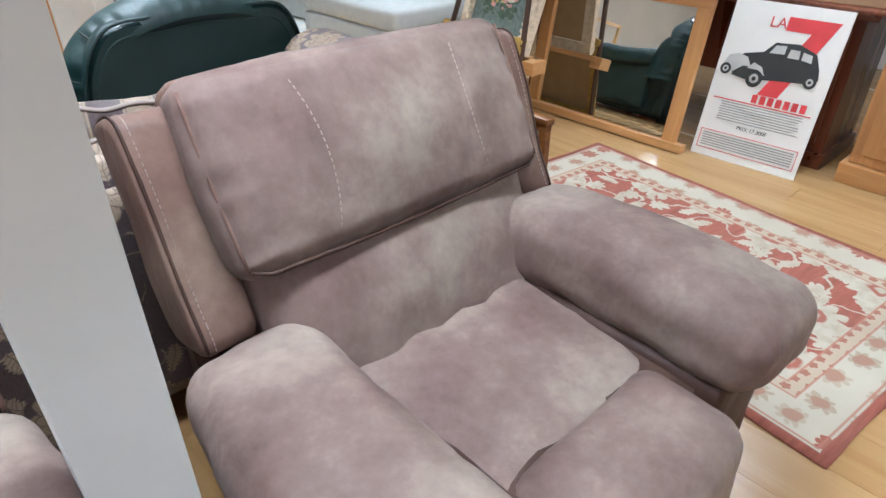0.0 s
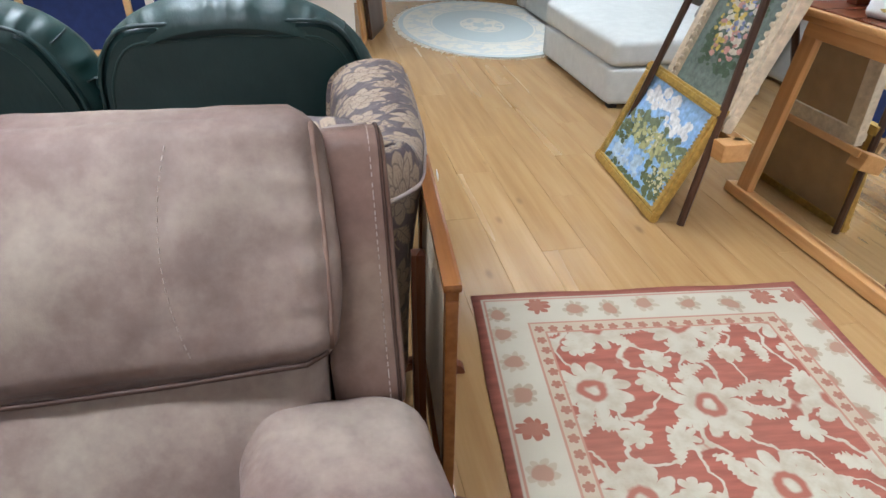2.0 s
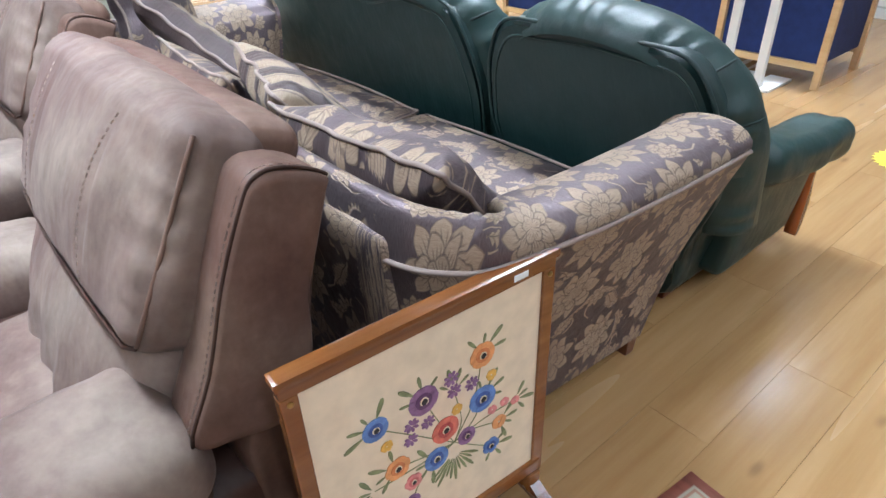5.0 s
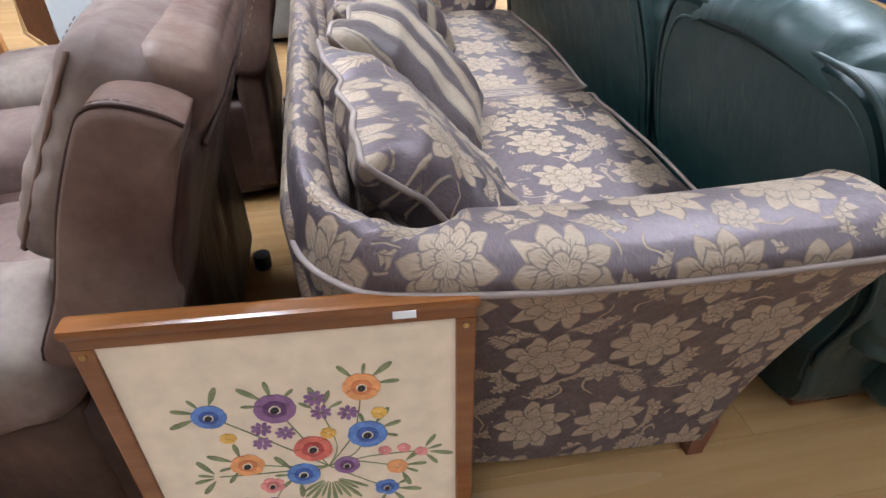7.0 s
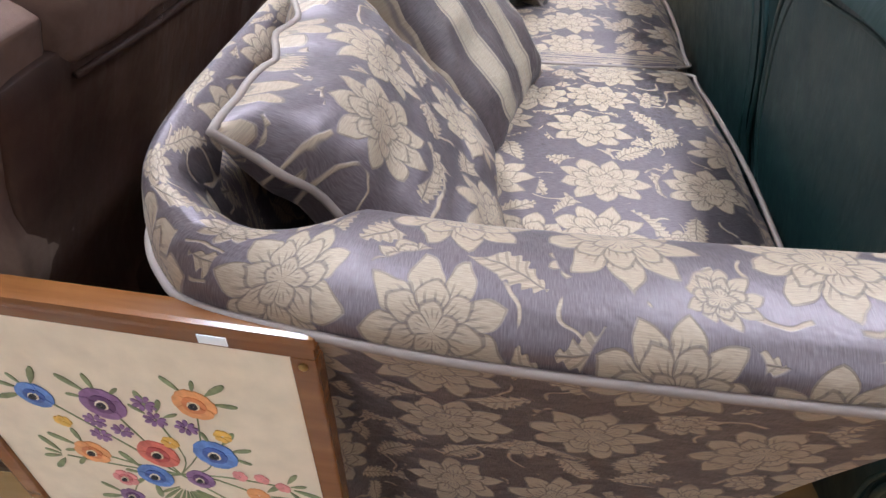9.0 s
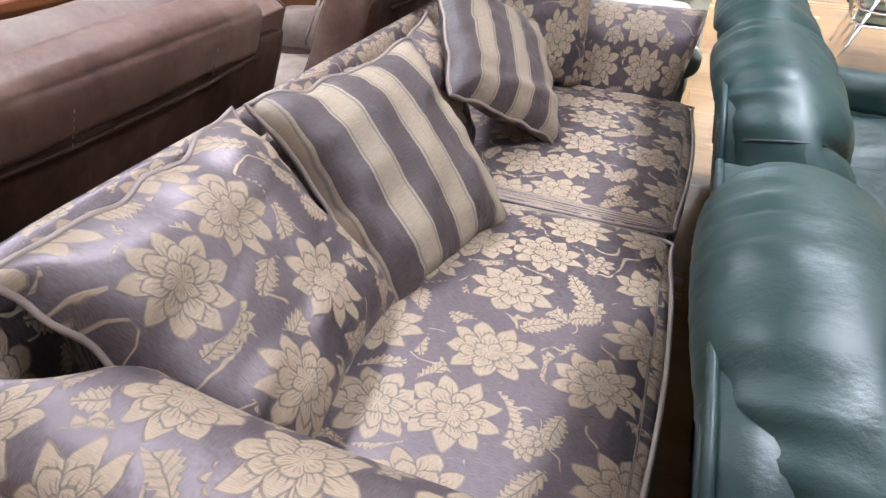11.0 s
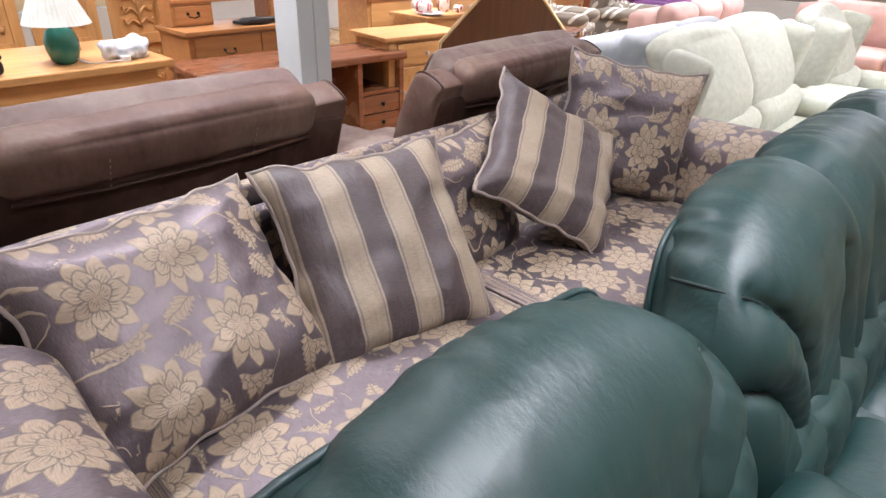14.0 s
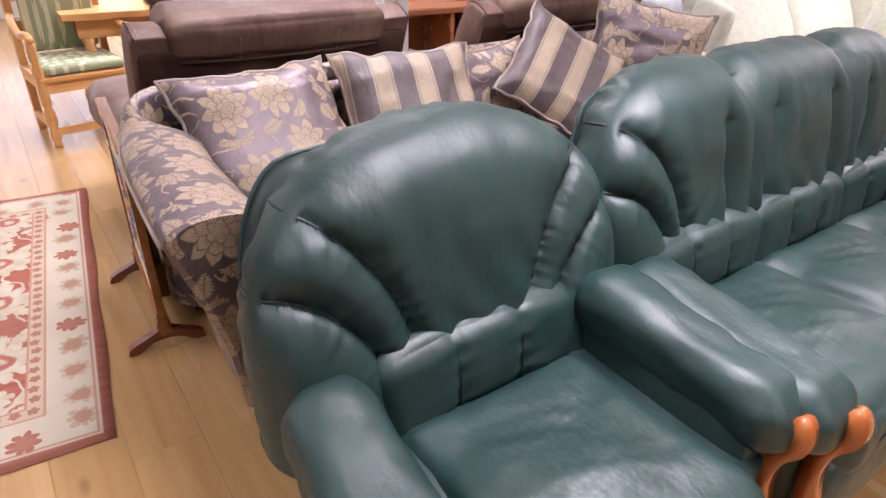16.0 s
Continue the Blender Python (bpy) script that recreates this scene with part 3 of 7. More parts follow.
    def lumbar(px, py, pz):
        return (px * (1.0 + 0.10 * pz), py - 0.02 * math.cos(px * 3.4) + 0.016 * math.sin(px * 30 + 2 * math.sin(px * 9)) * max(0, 0.05 - pz) * 3, pz)

    soft_part("backrest", (0.86, 0.18, 0.46), 0.06, SUEDE, c, (0, 0.226, 0.570), (-27, 0, 0), n=34, puff=(0, 0.034, 0), wrinkle=0.009, seed=11, fn=lumbar)

    def head(px, py, pz):
        t = (pz + 0.25) / 0.5
        rim = max(0.0, abs(px) - 0.28) / 0.17
        fold = noise.noise(Vector((pz * 15 + 1.5 * abs(px), 2.0 if px > 0 else 7.0, 3)))
        pinch = (0.022 * (0.22 - abs(fold)) - 0.004) * rim**1.5 * (-1 if py < 0.03 else 0.2)
        seam = 0.012 * math.exp(-((abs(px) - 0.20 - 0.03 * (pz / 0.2) ** 2) / 0.009) ** 2) * (1 if py < 0 else 0) * max(0.0, 1 - (pz / 0.195) ** 4)
        return (px * (1 + 0.02 * math.sin(t * 3.1)), py + pinch + seam + 0.018 * t * t, pz)

    rest = soft_part("headrest", (0.90, 0.16, 0.43), 0.050, SUEDE, c, (0, 0.312, 0.895), (-27, 0, 0), n=48, puff=(0.010, 0.042, 0.012), wrinkle=0.005, seed=13, fn=head)
    for s in (-1, 1):
        stitches(rest, [(s * (0.209 + 0.03 * (z / 0.2) ** 2), -0.0825 - 0.039 * (1 - (z / 0.215) ** 2) + 0.018 * ((z + 0.25) / 0.5) ** 2, z) for z in (-0.165 + 0.030 * k for k in range(12))], None, 0.0014, 0.009, 0.006)
        part("side_piping", tube([(s * (0.441 + 0.006 * math.cos(z * 7)), -0.062 + 0.018 * ((z + 0.25) / 0.5) ** 2, z) for z in (-0.185 + 0.0463 * k for k in range(9))], 0.0045, 7), SUEDE_HALF_SHADED, rest, "piped side seam", None, True)
    roll = soft_part("headrest_roll", (0.88, 0.14, 0.16), 0.05, SUEDE_HALF_SHADED, c, (0, 0.462, 0.990), (-24, 0, 0), n=20, puff=(0.0, 0.012, 0.006), wrinkle=0.006, seed=17, label="brown suede roll behind the headrest, partly darkened as shade")
    for s in (-1, 1):
        stitches(roll, [(s * 0.2, 0.093, -0.05 + 0.02 * k) for k in range(6)], None, 0.0013, 0.009, 0.006)
    part("roll_seam", tube([(-0.41, 0.070, -0.062), (-0.2, 0.082, -0.066), (0, 0.084, -0.066), (0.2, 0.082, -0.066), (0.41, 0.070, -0.062)], 0.006, 7), SUEDE_SHADED, roll, "dark piped seam", None, True)
    part("piping", tube([(-0.436, -0.060, -0.190), (-0.40, -0.066, -0.206), (-0.2, -0.071, -0.212), (0, -0.073, -0.214), (0.2, -0.071, -0.212), (0.40, -0.066, -0.206), (0.436, -0.060, -0.190)], 0.005, 7), SUEDE_SHADED, rest, "dark piped seam", None, True)
    for s in (-1, 1):
        for e in (-1, 1):
            part("foot", turned([(0.025, 0), (0.03, 0.01), (0.03, 0.06)], 12), BLACK, c, m=pose(s * 0.46, e * 0.4, 0))
    return c


recliner(0.845, 0.835)
recliner(-0.605, 0.92, 1.5)

# ---- square roof post between the recliners ----
post = thing("roof_post", "pale grey boxed square post rising to ceiling", "post", 0.068, 0.815)
part("casing", box(-0.072, -0.075, 0, 0.072, 0.075, HT - 0.003, 0.004), POSTGREY, post)
part("corner_strip", box(-0.004, 0.075, 0, 0.004, 0.0775, HT - 0.01, 0.001), plain("grey_joint", (0.42, 0.44, 0.44), 0.6), post, "narrow grey joint strip")

# ---- floral brocade sofa ----


def pillow(name, label, mat, size, thick, at, axes, seed=0.0, category="cushion", stripe_shift=0.0):
    """A scatter cushion: full in the middle, pinched at the corners, with a piped edge. axes: its right and up directions."""
    right, up = Vector(axes[0]).normalized(), Vector(axes[1])
    up = (up - up.dot(right) * right).normalized()
    out = right.cross(up)
    m = Matrix((right, up, out)).transposed().to_4x4()
    m.translation = at
    w, h = size[0] / 2, size[1] / 2
    n, verts, uvs, faces = 30, [], [], []
    for sgn in (1, -1):
        for i in range(n + 1):
            for j in range(n + 1):
                u, v = 2 * i / n - 1, 2 * j / n - 1
                px = w * u * (1 - 0.10 * (1 - v * v) * abs(u) ** 2) + 0.016 * noise.noise(Vector((u * 2.2, v * 3.5 + seed, 9)))
                py = h * v * (1 - 0.10 * (1 - u * u) * abs(v) ** 2) + 0.016 * noise.noise(Vector((u * 3.5 + seed, v * 2.2, 5)))
                full = max(0.0, (1 - u**4) * (1 - v**4)) ** 0.55
                z = sgn * thick / 2 * full
                k = max(abs(u), abs(v))
                z += 0.013 * noise.noise(Vector((u * 2.6 + seed, v * 2.6, sgn))) * full
                z += 0.018 * noise.noise(Vector((u * 1.6 + seed + v, v * 5.5 - u, 3 * sgn))) * full * (0.35 + 0.5 * (u * u + v * v)) + 0.014 * noise.noise(Vector((u * 3 + seed, v * 3, 8))) * k**3
                verts.append((px, py - 0.03 * (1 - u * u) * max(0.0, v) ** 2 * full, z))
                uvs.append((px + 1 + stripe_shift, py + 1 + seed))
    s = (n + 1) ** 2
    for i in range(n):
        for j in range(n):
            q = (i * (n + 1) + j, (i + 1) * (n + 1) + j, (i + 1) * (n + 1) + j + 1, i * (n + 1) + j + 1)
            faces.append(q)
            faces.append(tuple(s + k for k in q[::-1]))
    ob = thing(name, label, category)
    ob.matrix_world = m
    cover = put_part("cover", mesh_of("cover", verts, faces, mat, uvs), ob)
    rim = []
    for i in range(n):
        rim.append(verts[i * (n + 1)])
    for j in range(n):
        rim.append(verts[n * (n + 1) + j])
    for i in range(n, 0, -1):
        rim.append(verts[i * (n + 1) + n])
    for j in range(n, 0, -1):
        rim.append(verts[j])
    part("piping", tube(rim, 0.0065, 7, True), PIPING, ob, "", None, True)
    return ob


sofa = thing("floral_sofa", "mauve satin brocade sofa woven with beige flowers", "sofa", 0.20, 1.93)
soft_part("seat_base", (2.36, 0.92, 0.30), 0.03, BROCADE, sofa, (0, 0.02, 0.265), n=12)


def sofa_back(px, py, pz):
    return (px, py - 0.05 * (pz + 0.3), pz)


soft_part("backrest", (2.40, 0.13, 0.70), 0.05, BROCADE, sofa, (-0.02, -0.395, 0.48), n=22, fn=sofa_back)
for k, sx in enumerate((-0.555, 0.555)):
    cush = soft_part("seat_cushion", (1.10, 0.90, 0.155), 0.05, BROCADE, sofa, (sx, 0.10, 0.435), n=20, puff=(0.004, 0.035, 0.028), wrinkle=0.005, seed=20 + k)
    part("piping", tube([(a, b, 0.058) for a, b in spline([(-0.535, -0.41), (-0.44, -0.435), (0, -0.44), (0.44, -0.435), (0.535, -0.41), (0.542, 0), (0.535, 0.41), (0.44, 0.452), (0, 0.476), (-0.44, 0.452), (-0.535, 0.41), (-0.542, 0)], 4)], 0.006, 7, True), PIPING, cush, "", None, True)


def sofa_arm(side):
    """A scroll arm swept from its front, round the rear corner and along the back: rolled top, piped edge, flared outer panel."""
    mid = 0.02
    path = spline([(1.412, 0.49), (1.402, 0.25), (1.386, -0.02), (1.366, -0.18), (1.334, -0.34), (1.290, -0.402), (1.23, -0.445), (1.16, -0.466), (1.06, -0.476), (0.90, -0.480), (0.60, -0.480), (0.30, -0.480), (mid, -0.480)], 5, False)
    roll, outer, pipe, sweep = [], [], [], [0.0]
    for k, (px, py) in enumerate(path):
        if k:
            sweep.append(sweep[-1] + math.hypot(px - path[k - 1][0], py - path[k - 1][1]))
        turn = max(0.0, min(1.0, (-0.14 - py) / 0.35)) if px > 1.06 else 1.0
        turn = turn * turn * (3 - 2 * turn)
        nx, ny = -math.cos(turn * math.pi / 2), math.sin(turn * math.pi / 2)
        front = max(0.0, py) / 0.5
        wide = (0.265 + 0.02 * front) * (1 - turn) + 0.115 * turn
        pz = 0.766 + 0.010 * front**2
        top = 0.824 + 0.006 * front**2 + 0.060 * turn**2
        pleat = 0.006 * math.sin(k * 2.4) * math.exp(-((turn - 0.78) / 0.12) ** 2)
        rise = top - pz
        prof = spline([(0.0, pz), (0.004, pz + rise * 0.40), (0.09 * wide + 0.004, pz + rise * 0.80), (0.24 * wide, pz + rise * 0.985), (0.40 * wide, top), (0.60 * wide, top - rise * 0.18), (0.80 * wide, top - rise * 0.70), (0.95 * wide, pz - 0.06), (wide + 0.005, 0.40)], 4, False)
        # the arm's front leans out towards its top
        reach = 0.17 * front**3
        roll.append([(side * (px + nx * a - mid) + mid, py + ny * a + reach * (z - 0.72), z + pleat) for a, z in prof])
        pipe.append((side * (px - nx * 0.003 - mid) + mid, py - ny * 0.003, pz - 0.002))
        lower = spline([(-0.002, pz - 0.004), (0.062, 0.58), (0.120, 0.36), (0.150, 0.135)], 5, False)
        outer.append([(side * (px + nx * a * (1 - 0.75 * turn) - mid) + mid, py + ny * a * (1 - 0.75 * turn) + reach * 1.1 * (z - 0.72), z) for a, z in lower])

    def loft(rows, name):
        n = len(rows[0])
        verts = [v for r in rows for v in r]
        run = [0.0]
        for a, b in zip(rows[8], rows[8][1:]):
            run.append(run[-1] + (Vector(b) - Vector(a)).length)
        uvs = [(sweep[i] + 2 + 0.11 * side, run[j] + 1.5) for i in range(len(rows)) for j in range(n)]
        faces = []
        for i in range(len(rows) - 1):
            for j in range(n - 1):
                q = (i * n + j, i * n + j + 1, (i + 1) * n + j + 1, (i + 1) * n + j)
                faces.append(q if side < 0 else q[::-1])
        return verts, faces, uvs

    v, f, uv = loft(roll, "arm")
    put_part("arm_roll", mesh_of("arm_roll", v, f, BROCADE, uv), sofa)
    v, f, uv = loft(outer, "panel")
    put_part("arm_panel", mesh_of("arm_panel", v, [q[::-1] for q in f], BROCADE, uv), sofa)
    # the front facing closes the arm
    ring = roll[0][::-1] + outer[0][1:]
    verts = ring + [(mid + (p[0] - mid) * 0.988, p[1] + 0.012, p[2]) for p in ring]
    nn = len(ring)
    faces = [(k, (k + 1) % nn, nn + (k + 1) % nn, nn + k) for k in range(nn)] + [tuple(range(nn, 2 * nn))]
    put_part("arm_front", mesh_of("arm_front", verts, faces, BROCADE, [(p[0] + 3, p[2] + 1) for p in verts], False), sofa)
    part("arm_piping", tube(pipe, 0.0065, 7), PIPING, sofa, "", None, True)


sofa_arm(1)
sofa_arm(-1)
for sx in (-1.14, 1.19):
    for sy in (-0.40, 0.43):
        bm = box(-0.03, -0.03, 0, 0.03, 0.03, 0.135, 0.004)
        for v in bm.verts:
            if v.co.z < 0.06:
                v.co.x, v.co.y = v.co.x * 0.72, v.co.y * 0.72
        part("leg", bm, MAHOGANY_Z, sofa, "tapered dark wooden leg", pose(sx, sy, 0))

FL = "mauve brocade scatter cushion with beige flowers"
ST = "brown and beige striped satin scatter cushion"
pillow("scatter_cushion", FL + ", in the sofa corner", BROCADE, (0.60, 0.55), 0.19, (1.085, 1.745, 0.72), ((-0.62, -0.06, 0.0), (0.08, -0.38, 0.42)), 2.3)
pillow("scatter_cushion", ST + ", leaning back", STRIPE, (0.55, 0.57), 0.17, (0.545, 1.80, 0.725), ((-0.53, 0.13, 0.02), (-0.08, -0.38, 0.48)), 5.1, stripe_shift=0.02)
pillow("scatter_cushion", ST + ", askew on one corner", STRIPE, (0.54, 0.54), 0.16, (-0.235, 1.815, 0.785), ((-0.36, 0.30, -0.27), (-0.46, -0.22, 0.29)), 8.7, stripe_shift=0.05)
pillow("scatter_cushion", FL + ", in the far corner", BROCADE, (0.56, 0.54), 0.19, (-0.76, 1.80, 0.795), ((-0.40, 0.42, -0.10), (0.12, -0.32, 0.60)), 11.3)
pillow("scatter_cushion", FL + ", behind the striped ones", BROCADE, (0.55, 0.48), 0.16, (0.12, 1.68, 0.68), ((-1, 0.0, 0.05), (0.0, -0.38, 0.92)), 14.9)

# ---- green leather armchair and sofa ----


def dome(w, top, low, square=0.74):
    """Outline of a back seen from behind: straight foot, swelling sides, domed top."""
    pts = [(-w * 0.62, low), (-w * 0.82, 0.30), (-w, 0.52), (-w, 0.68), (-w * 0.93, 0.83), (-w * square, 0.945), (-w * 0.36, top - 0.012), (0, top)]
    pts += [(-x, z) for x, z in pts[-2::-1]]
    return spline(pts, 5)


def leather_back(c, w, top, units, name="backrest"):
    outline = dome(w - 0.058, top - 0.07, 0.035)
    verts, faces = [], []
    n = len(outline)
    rows = ((0.02, 0.0), (0.0, 0.012), (0.0, 0.07), (0.03, 0.13))
    for inset, d in rows:
        for u, v in outline:
            s = 1 - inset / w
            verts.append((u * s, -0.19 * (v - 0.4) - 0.030 + d, v - inset * (1 if v > 0.5 else 0)))
    for j in range(len(rows) - 1):
        faces += [(j * n + k, j * n + (k + 1) % n, (j + 1) * n + (k + 1) % n, (j + 1) * n + k) for k in range(n)]
    faces.append(tuple(range(n)))
    faces.append(tuple((len(rows) - 1) * n + k for k in range(n))[::-1])
    shell = put_part(name, mesh_of(name, verts, faces, GREEN_BACK, None, True), c, pose(0, 0, 0), "plain dark green rear panel")
    for face in shell.data.polygons[-2:]:
        face.use_smooth = False
    rim = [(u * 0.998, -0.19 * (v - 0.4) - 0.027, v) for u, v in outline if v > 0.2]
    part("piping", tube(rim, 0.007, 8), GREEN_BACK, shell, "", None, True)
    rim = [(u * 0.93, -0.19 * (v * 0.95 - 0.4) - 0.032, v * 0.945) for u, v in outline if v > 0.16]
    part("rear_seam", tube(rim, 0.005, 8), GREEN, shell, "", None, True)
    padded_front(c, w, top, units)


SEAMGREEN = plain("dark_seam_thread", (0.004, 0.014, 0.013), 0.6)
SEAM_UP = ((0.25, 0.36), (0.30, 0.50), (0.37, 0.64), (0.48, 0.77), (0.62, 0.865), (0.80, 0.925), (1.06, 0.945))
SEAM_LOW = ((0.44, 0.36), (0.47, 0.48), (0.54, 0.60), (0.65, 0.69), (0.80, 0.75), (1.06, 0.77))


def near_line(u, v, pts):
    """Distance of every grid point from a line, the length along it, and whether the point lies below it."""
    best, along, below, run = np.full(u.shape, 9.0), np.zeros(u.shape), np.zeros(u.shape, bool), 0.0
    for (x0, z0), (x1, z1) in zip(pts, pts[1:]):
        dx, dz = x1 - x0, z1 - z0
        ln = math.hypot(dx, dz)
        if ln < 1e-6:
            continue
        k = np.clip(((u - x0) * dx + (v - z0) * dz) / ln**2, 0, 1)
        d = np.hypot(u - x0 - k * dx, v - z0 - k * dz)
        hit = d < best
        best = np.where(hit, d, best)
        along = np.where(hit, run + k * ln, along)
        below = np.where(hit, (u - x0) * dz - (v - z0) * dx > 0, below)
        run += ln
    return best, along, below


def padded_front(c, w, top, units):
    """The quilted front of a back: a headrest for each sitter, crescents and bolsters at the ends, each swelling between its seams."""
    end = 0.535 if units == 1 else 0.475
    bow = 2.3 if units == 1 else 2.7
    nu, nv = (120, 84) if units == 1 else (230, 76)
    knot = [-w + 2 * w * k / units for k in range(1, units)]

    def crown(u):
        q = np.maximum(0.0, np.abs(u) - (w - end)) / end
        v = 0.60 + (top - 0.60) * (1 - np.minimum(1, q) ** bow) ** (1 / bow)
        for k in knot:
            v = v - 0.045 * np.exp(-(((u - k) / 0.06) ** 2))
        return v

    g = np.linspace(-1, 1, nu + 1)
    us = w * (np.sin(g * math.pi / 2) * 0.8 + g * 0.2 if units == 1 else np.sign(g) * (1 - (1 - np.abs(g)) ** 1.35))
    ts = 1 - (1 - np.linspace(0, 1, nv + 1)) ** 1.45
    top_of = crown(us)
    u = np.repeat(us[:, None], nv + 1, 1)
    v = 0.38 + (top_of[:, None] - 0.38) * ts[None, :]
    # round edge: distance to the outline
    fine = np.sin(np.linspace(-1, 1, 160) * math.pi / 2) * w
    ring = [(-w, 0.2)] + list(zip(fine, crown(fine))) + [(w, 0.2)]
    rim, _, _ = near_line(u, v, ring)
    edge = np.sqrt(np.clip(1 - (1 - np.minimum(1, rim / 0.10)) ** 2, 0, 1)) * 0.8 + 0.2 * np.clip(rim / 0.22, 0, 1)
    a = np.abs(u)
    d, along = np.full(u.shape, 9.0), np.zeros(u.shape)
    panel = np.zeros(u.shape, int)
    for code, rows in ((1, SEAM_UP), (2, SEAM_LOW)):
        pts = spline([((w - end) + x * end, z) for x, z in rows], 6, False)
        dd, al, below = near_line(a, v, pts)
        panel = np.where(below, code, panel)
        along = np.where(dd < d, al + code, along)
        d = np.minimum(d, dd)
    for k in knot:
        for dd in (np.abs(u - k) + 0.03 * np.clip((0.99 - v) / 0.12, 0, 1), np.abs(np.abs(u - k) - 0.085 - 0.10 * (v - 0.4)) + 0.9 * np.maximum(0, v - 0.90)):
            along = np.where(dd < d, 0.0, along)
            d = np.minimum(d, dd)
    crease = np.minimum(0.032 * np.exp(-d / 0.008) + 0.020 * np.exp(-((d / 0.045) ** 2)), 0.46 * np.choose(panel, (0.125, 0.132, 0.145)) * edge)
    wave = np.sin(along * 120 + 2.6 * np.sin(along * 19)) + 0.7 * np.sin(along * 205 + 1.3)
    gather = 0.0030 * wave * np.exp(-d / 0.038) * (1 - np.exp(-d / 0.008))
    skin = np.array([[0.008 * noise.noise(Vector((p * 6, q * 6, 2))) + 0.006 * noise.noise(Vector((p * 16, q * 4.5, 7))) for p, q in zip(pu, pv)] for pu, pv in zip(u, v)])
    skin += 0.008 * np.sin(u * 62 + 9 * v + 3 * np.sin(v * 14 + u * 5)) * np.exp(-(((v - 0.55) / 0.13) ** 2)) * (panel == 0)
    fat = np.choose(panel, (0.125, 0.132, 0.145))
    h = fat * edge + (skin - crease - gather) * np.clip(rim / 0.022, 0, 1)
    y = -0.19 * (v - 0.4) + 0.13 + h - 0.55 * np.maximum(0.0, v - 0.88) ** 1.5
    verts = np.stack([u, y, v], -1).reshape(-1, 3).tolist()
    names = ("headrest", "upper_side_pad", "lower_side_pad")
    n1 = nv + 1
    groups = {}
    for i in range(nu):
        for j in range(nv):
            q = (i * n1 + j, (i + 1) * n1 + j, (i + 1) * n1 + j + 1, i * n1 + j + 1)
            pn = names[panel[i, j]]
            mid = (us[i] + us[i + 1]) / 2
            key = (pn, sum(mid > k for k in knot)) if panel[i, j] == 0 else (pn, mid > 0)
            groups.setdefault(key, []).append(q)
    # the pad rolls over its rim, back to the rear panel
    chain = [j for j in range(nv)] + [i * n1 + nv for i in range(nu + 1)] + [nu * n1 + j for j in range(nv - 1, -1, -1)]
    flat = np.array([verts[k] for k in chain])
    tang = np.gradient(flat[:, [0, 2]], axis=0)
    for _ in range(4):
        tang[1:-1] = (tang[:-2] + 2 * tang[1:-1] + tang[2:]) / 4
    tang /= np.maximum(np.linalg.norm(tang, axis=1, keepdims=True), 1e-9)
    inward = np.stack([tang[:, 1], -tang[:, 0]], -1)
    arc = np.concatenate([[0], np.cumsum(np.linalg.norm(np.diff(flat[:, [0, 2]], axis=0), axis=1))])
    prev, rims = chain, []
    for ring_no, phi in enumerate((0.25, 0.5, 0.8, 1.1, 1.4, 1.6)):
        ripple = 0.006 * np.sin(arc * 70 + 2 * np.sin(arc * 19)) * math.sin(phi * 2)
        inset = 0.095 * (1 - math.cos(phi)) - ripple
        base = len(verts)
        verts += [(f[0] + m[0] * s, f[1] - 0.135 * math.sin(phi), f[2] + m[1] * s) for f, m, s in zip(flat, inward, inset)]
        now = list(range(base, base + len(chain)))
        for k in range(len(chain) - 1):
            groups.setdefault(("headrest", sum((flat[k][0] + flat[k + 1][0]) / 2 > q for q in knot)), []).append((prev[k], prev[k + 1], now[k + 1], now[k]))
        prev = now
        rims.append(now)
    # dark stitched cords lie in the seams
    for rows in (SEAM_UP, SEAM_LOW):
        for s in (-1, 1):
            line = []
            for x, z in spline([((w - end) + x * end, z) for x, z in rows], 8, False):
                dist = np.hypot(u - s * x, v - z)
                k = np.unravel_index(np.argmin(dist), dist.shape)
                if dist[k] < 0.014 and z > 0.42:
                    line.append((s * x, float(y[k]) + 0.0015, z))
            if len(line) > 4:
                # the seam runs on over the rolled rim
                near = int(np.argmin(np.hypot(flat[:, 0] - line[-1][0], flat[:, 2] - line[-1][2])))
                hub = np.array([0.0, -0.12, 0.62])
                for ring_ids in rims[:4]:
                    q = np.array(verts[ring_ids[near]])
                    away = np.array([q[0], 0.0, q[2] - hub[2]])
                    line.append(tuple(q + 0.0025 * away / np.linalg.norm(away)))
                line = [tuple(np.mean(line[max(0, q - 1):q + 2], axis=0)) for q in range(len(line))]
                part("seam_cord", tube(line, 0.0042, 6), SEAMGREEN, c, "dark stitched seam", None, True)
    for (pn, _), faces in groups.items():
        used = sorted({k for f in faces for k in f})
        at = {k: m for m, k in enumerate(used)}
        me = mesh_of(pn, [verts[k] for k in used], [tuple(at[k] for k in f)[::-1] for f in faces], GREEN, [(verts[k][0] + 2, verts[k][2] + 2) for k in used])
        put_part(pn, me, c)


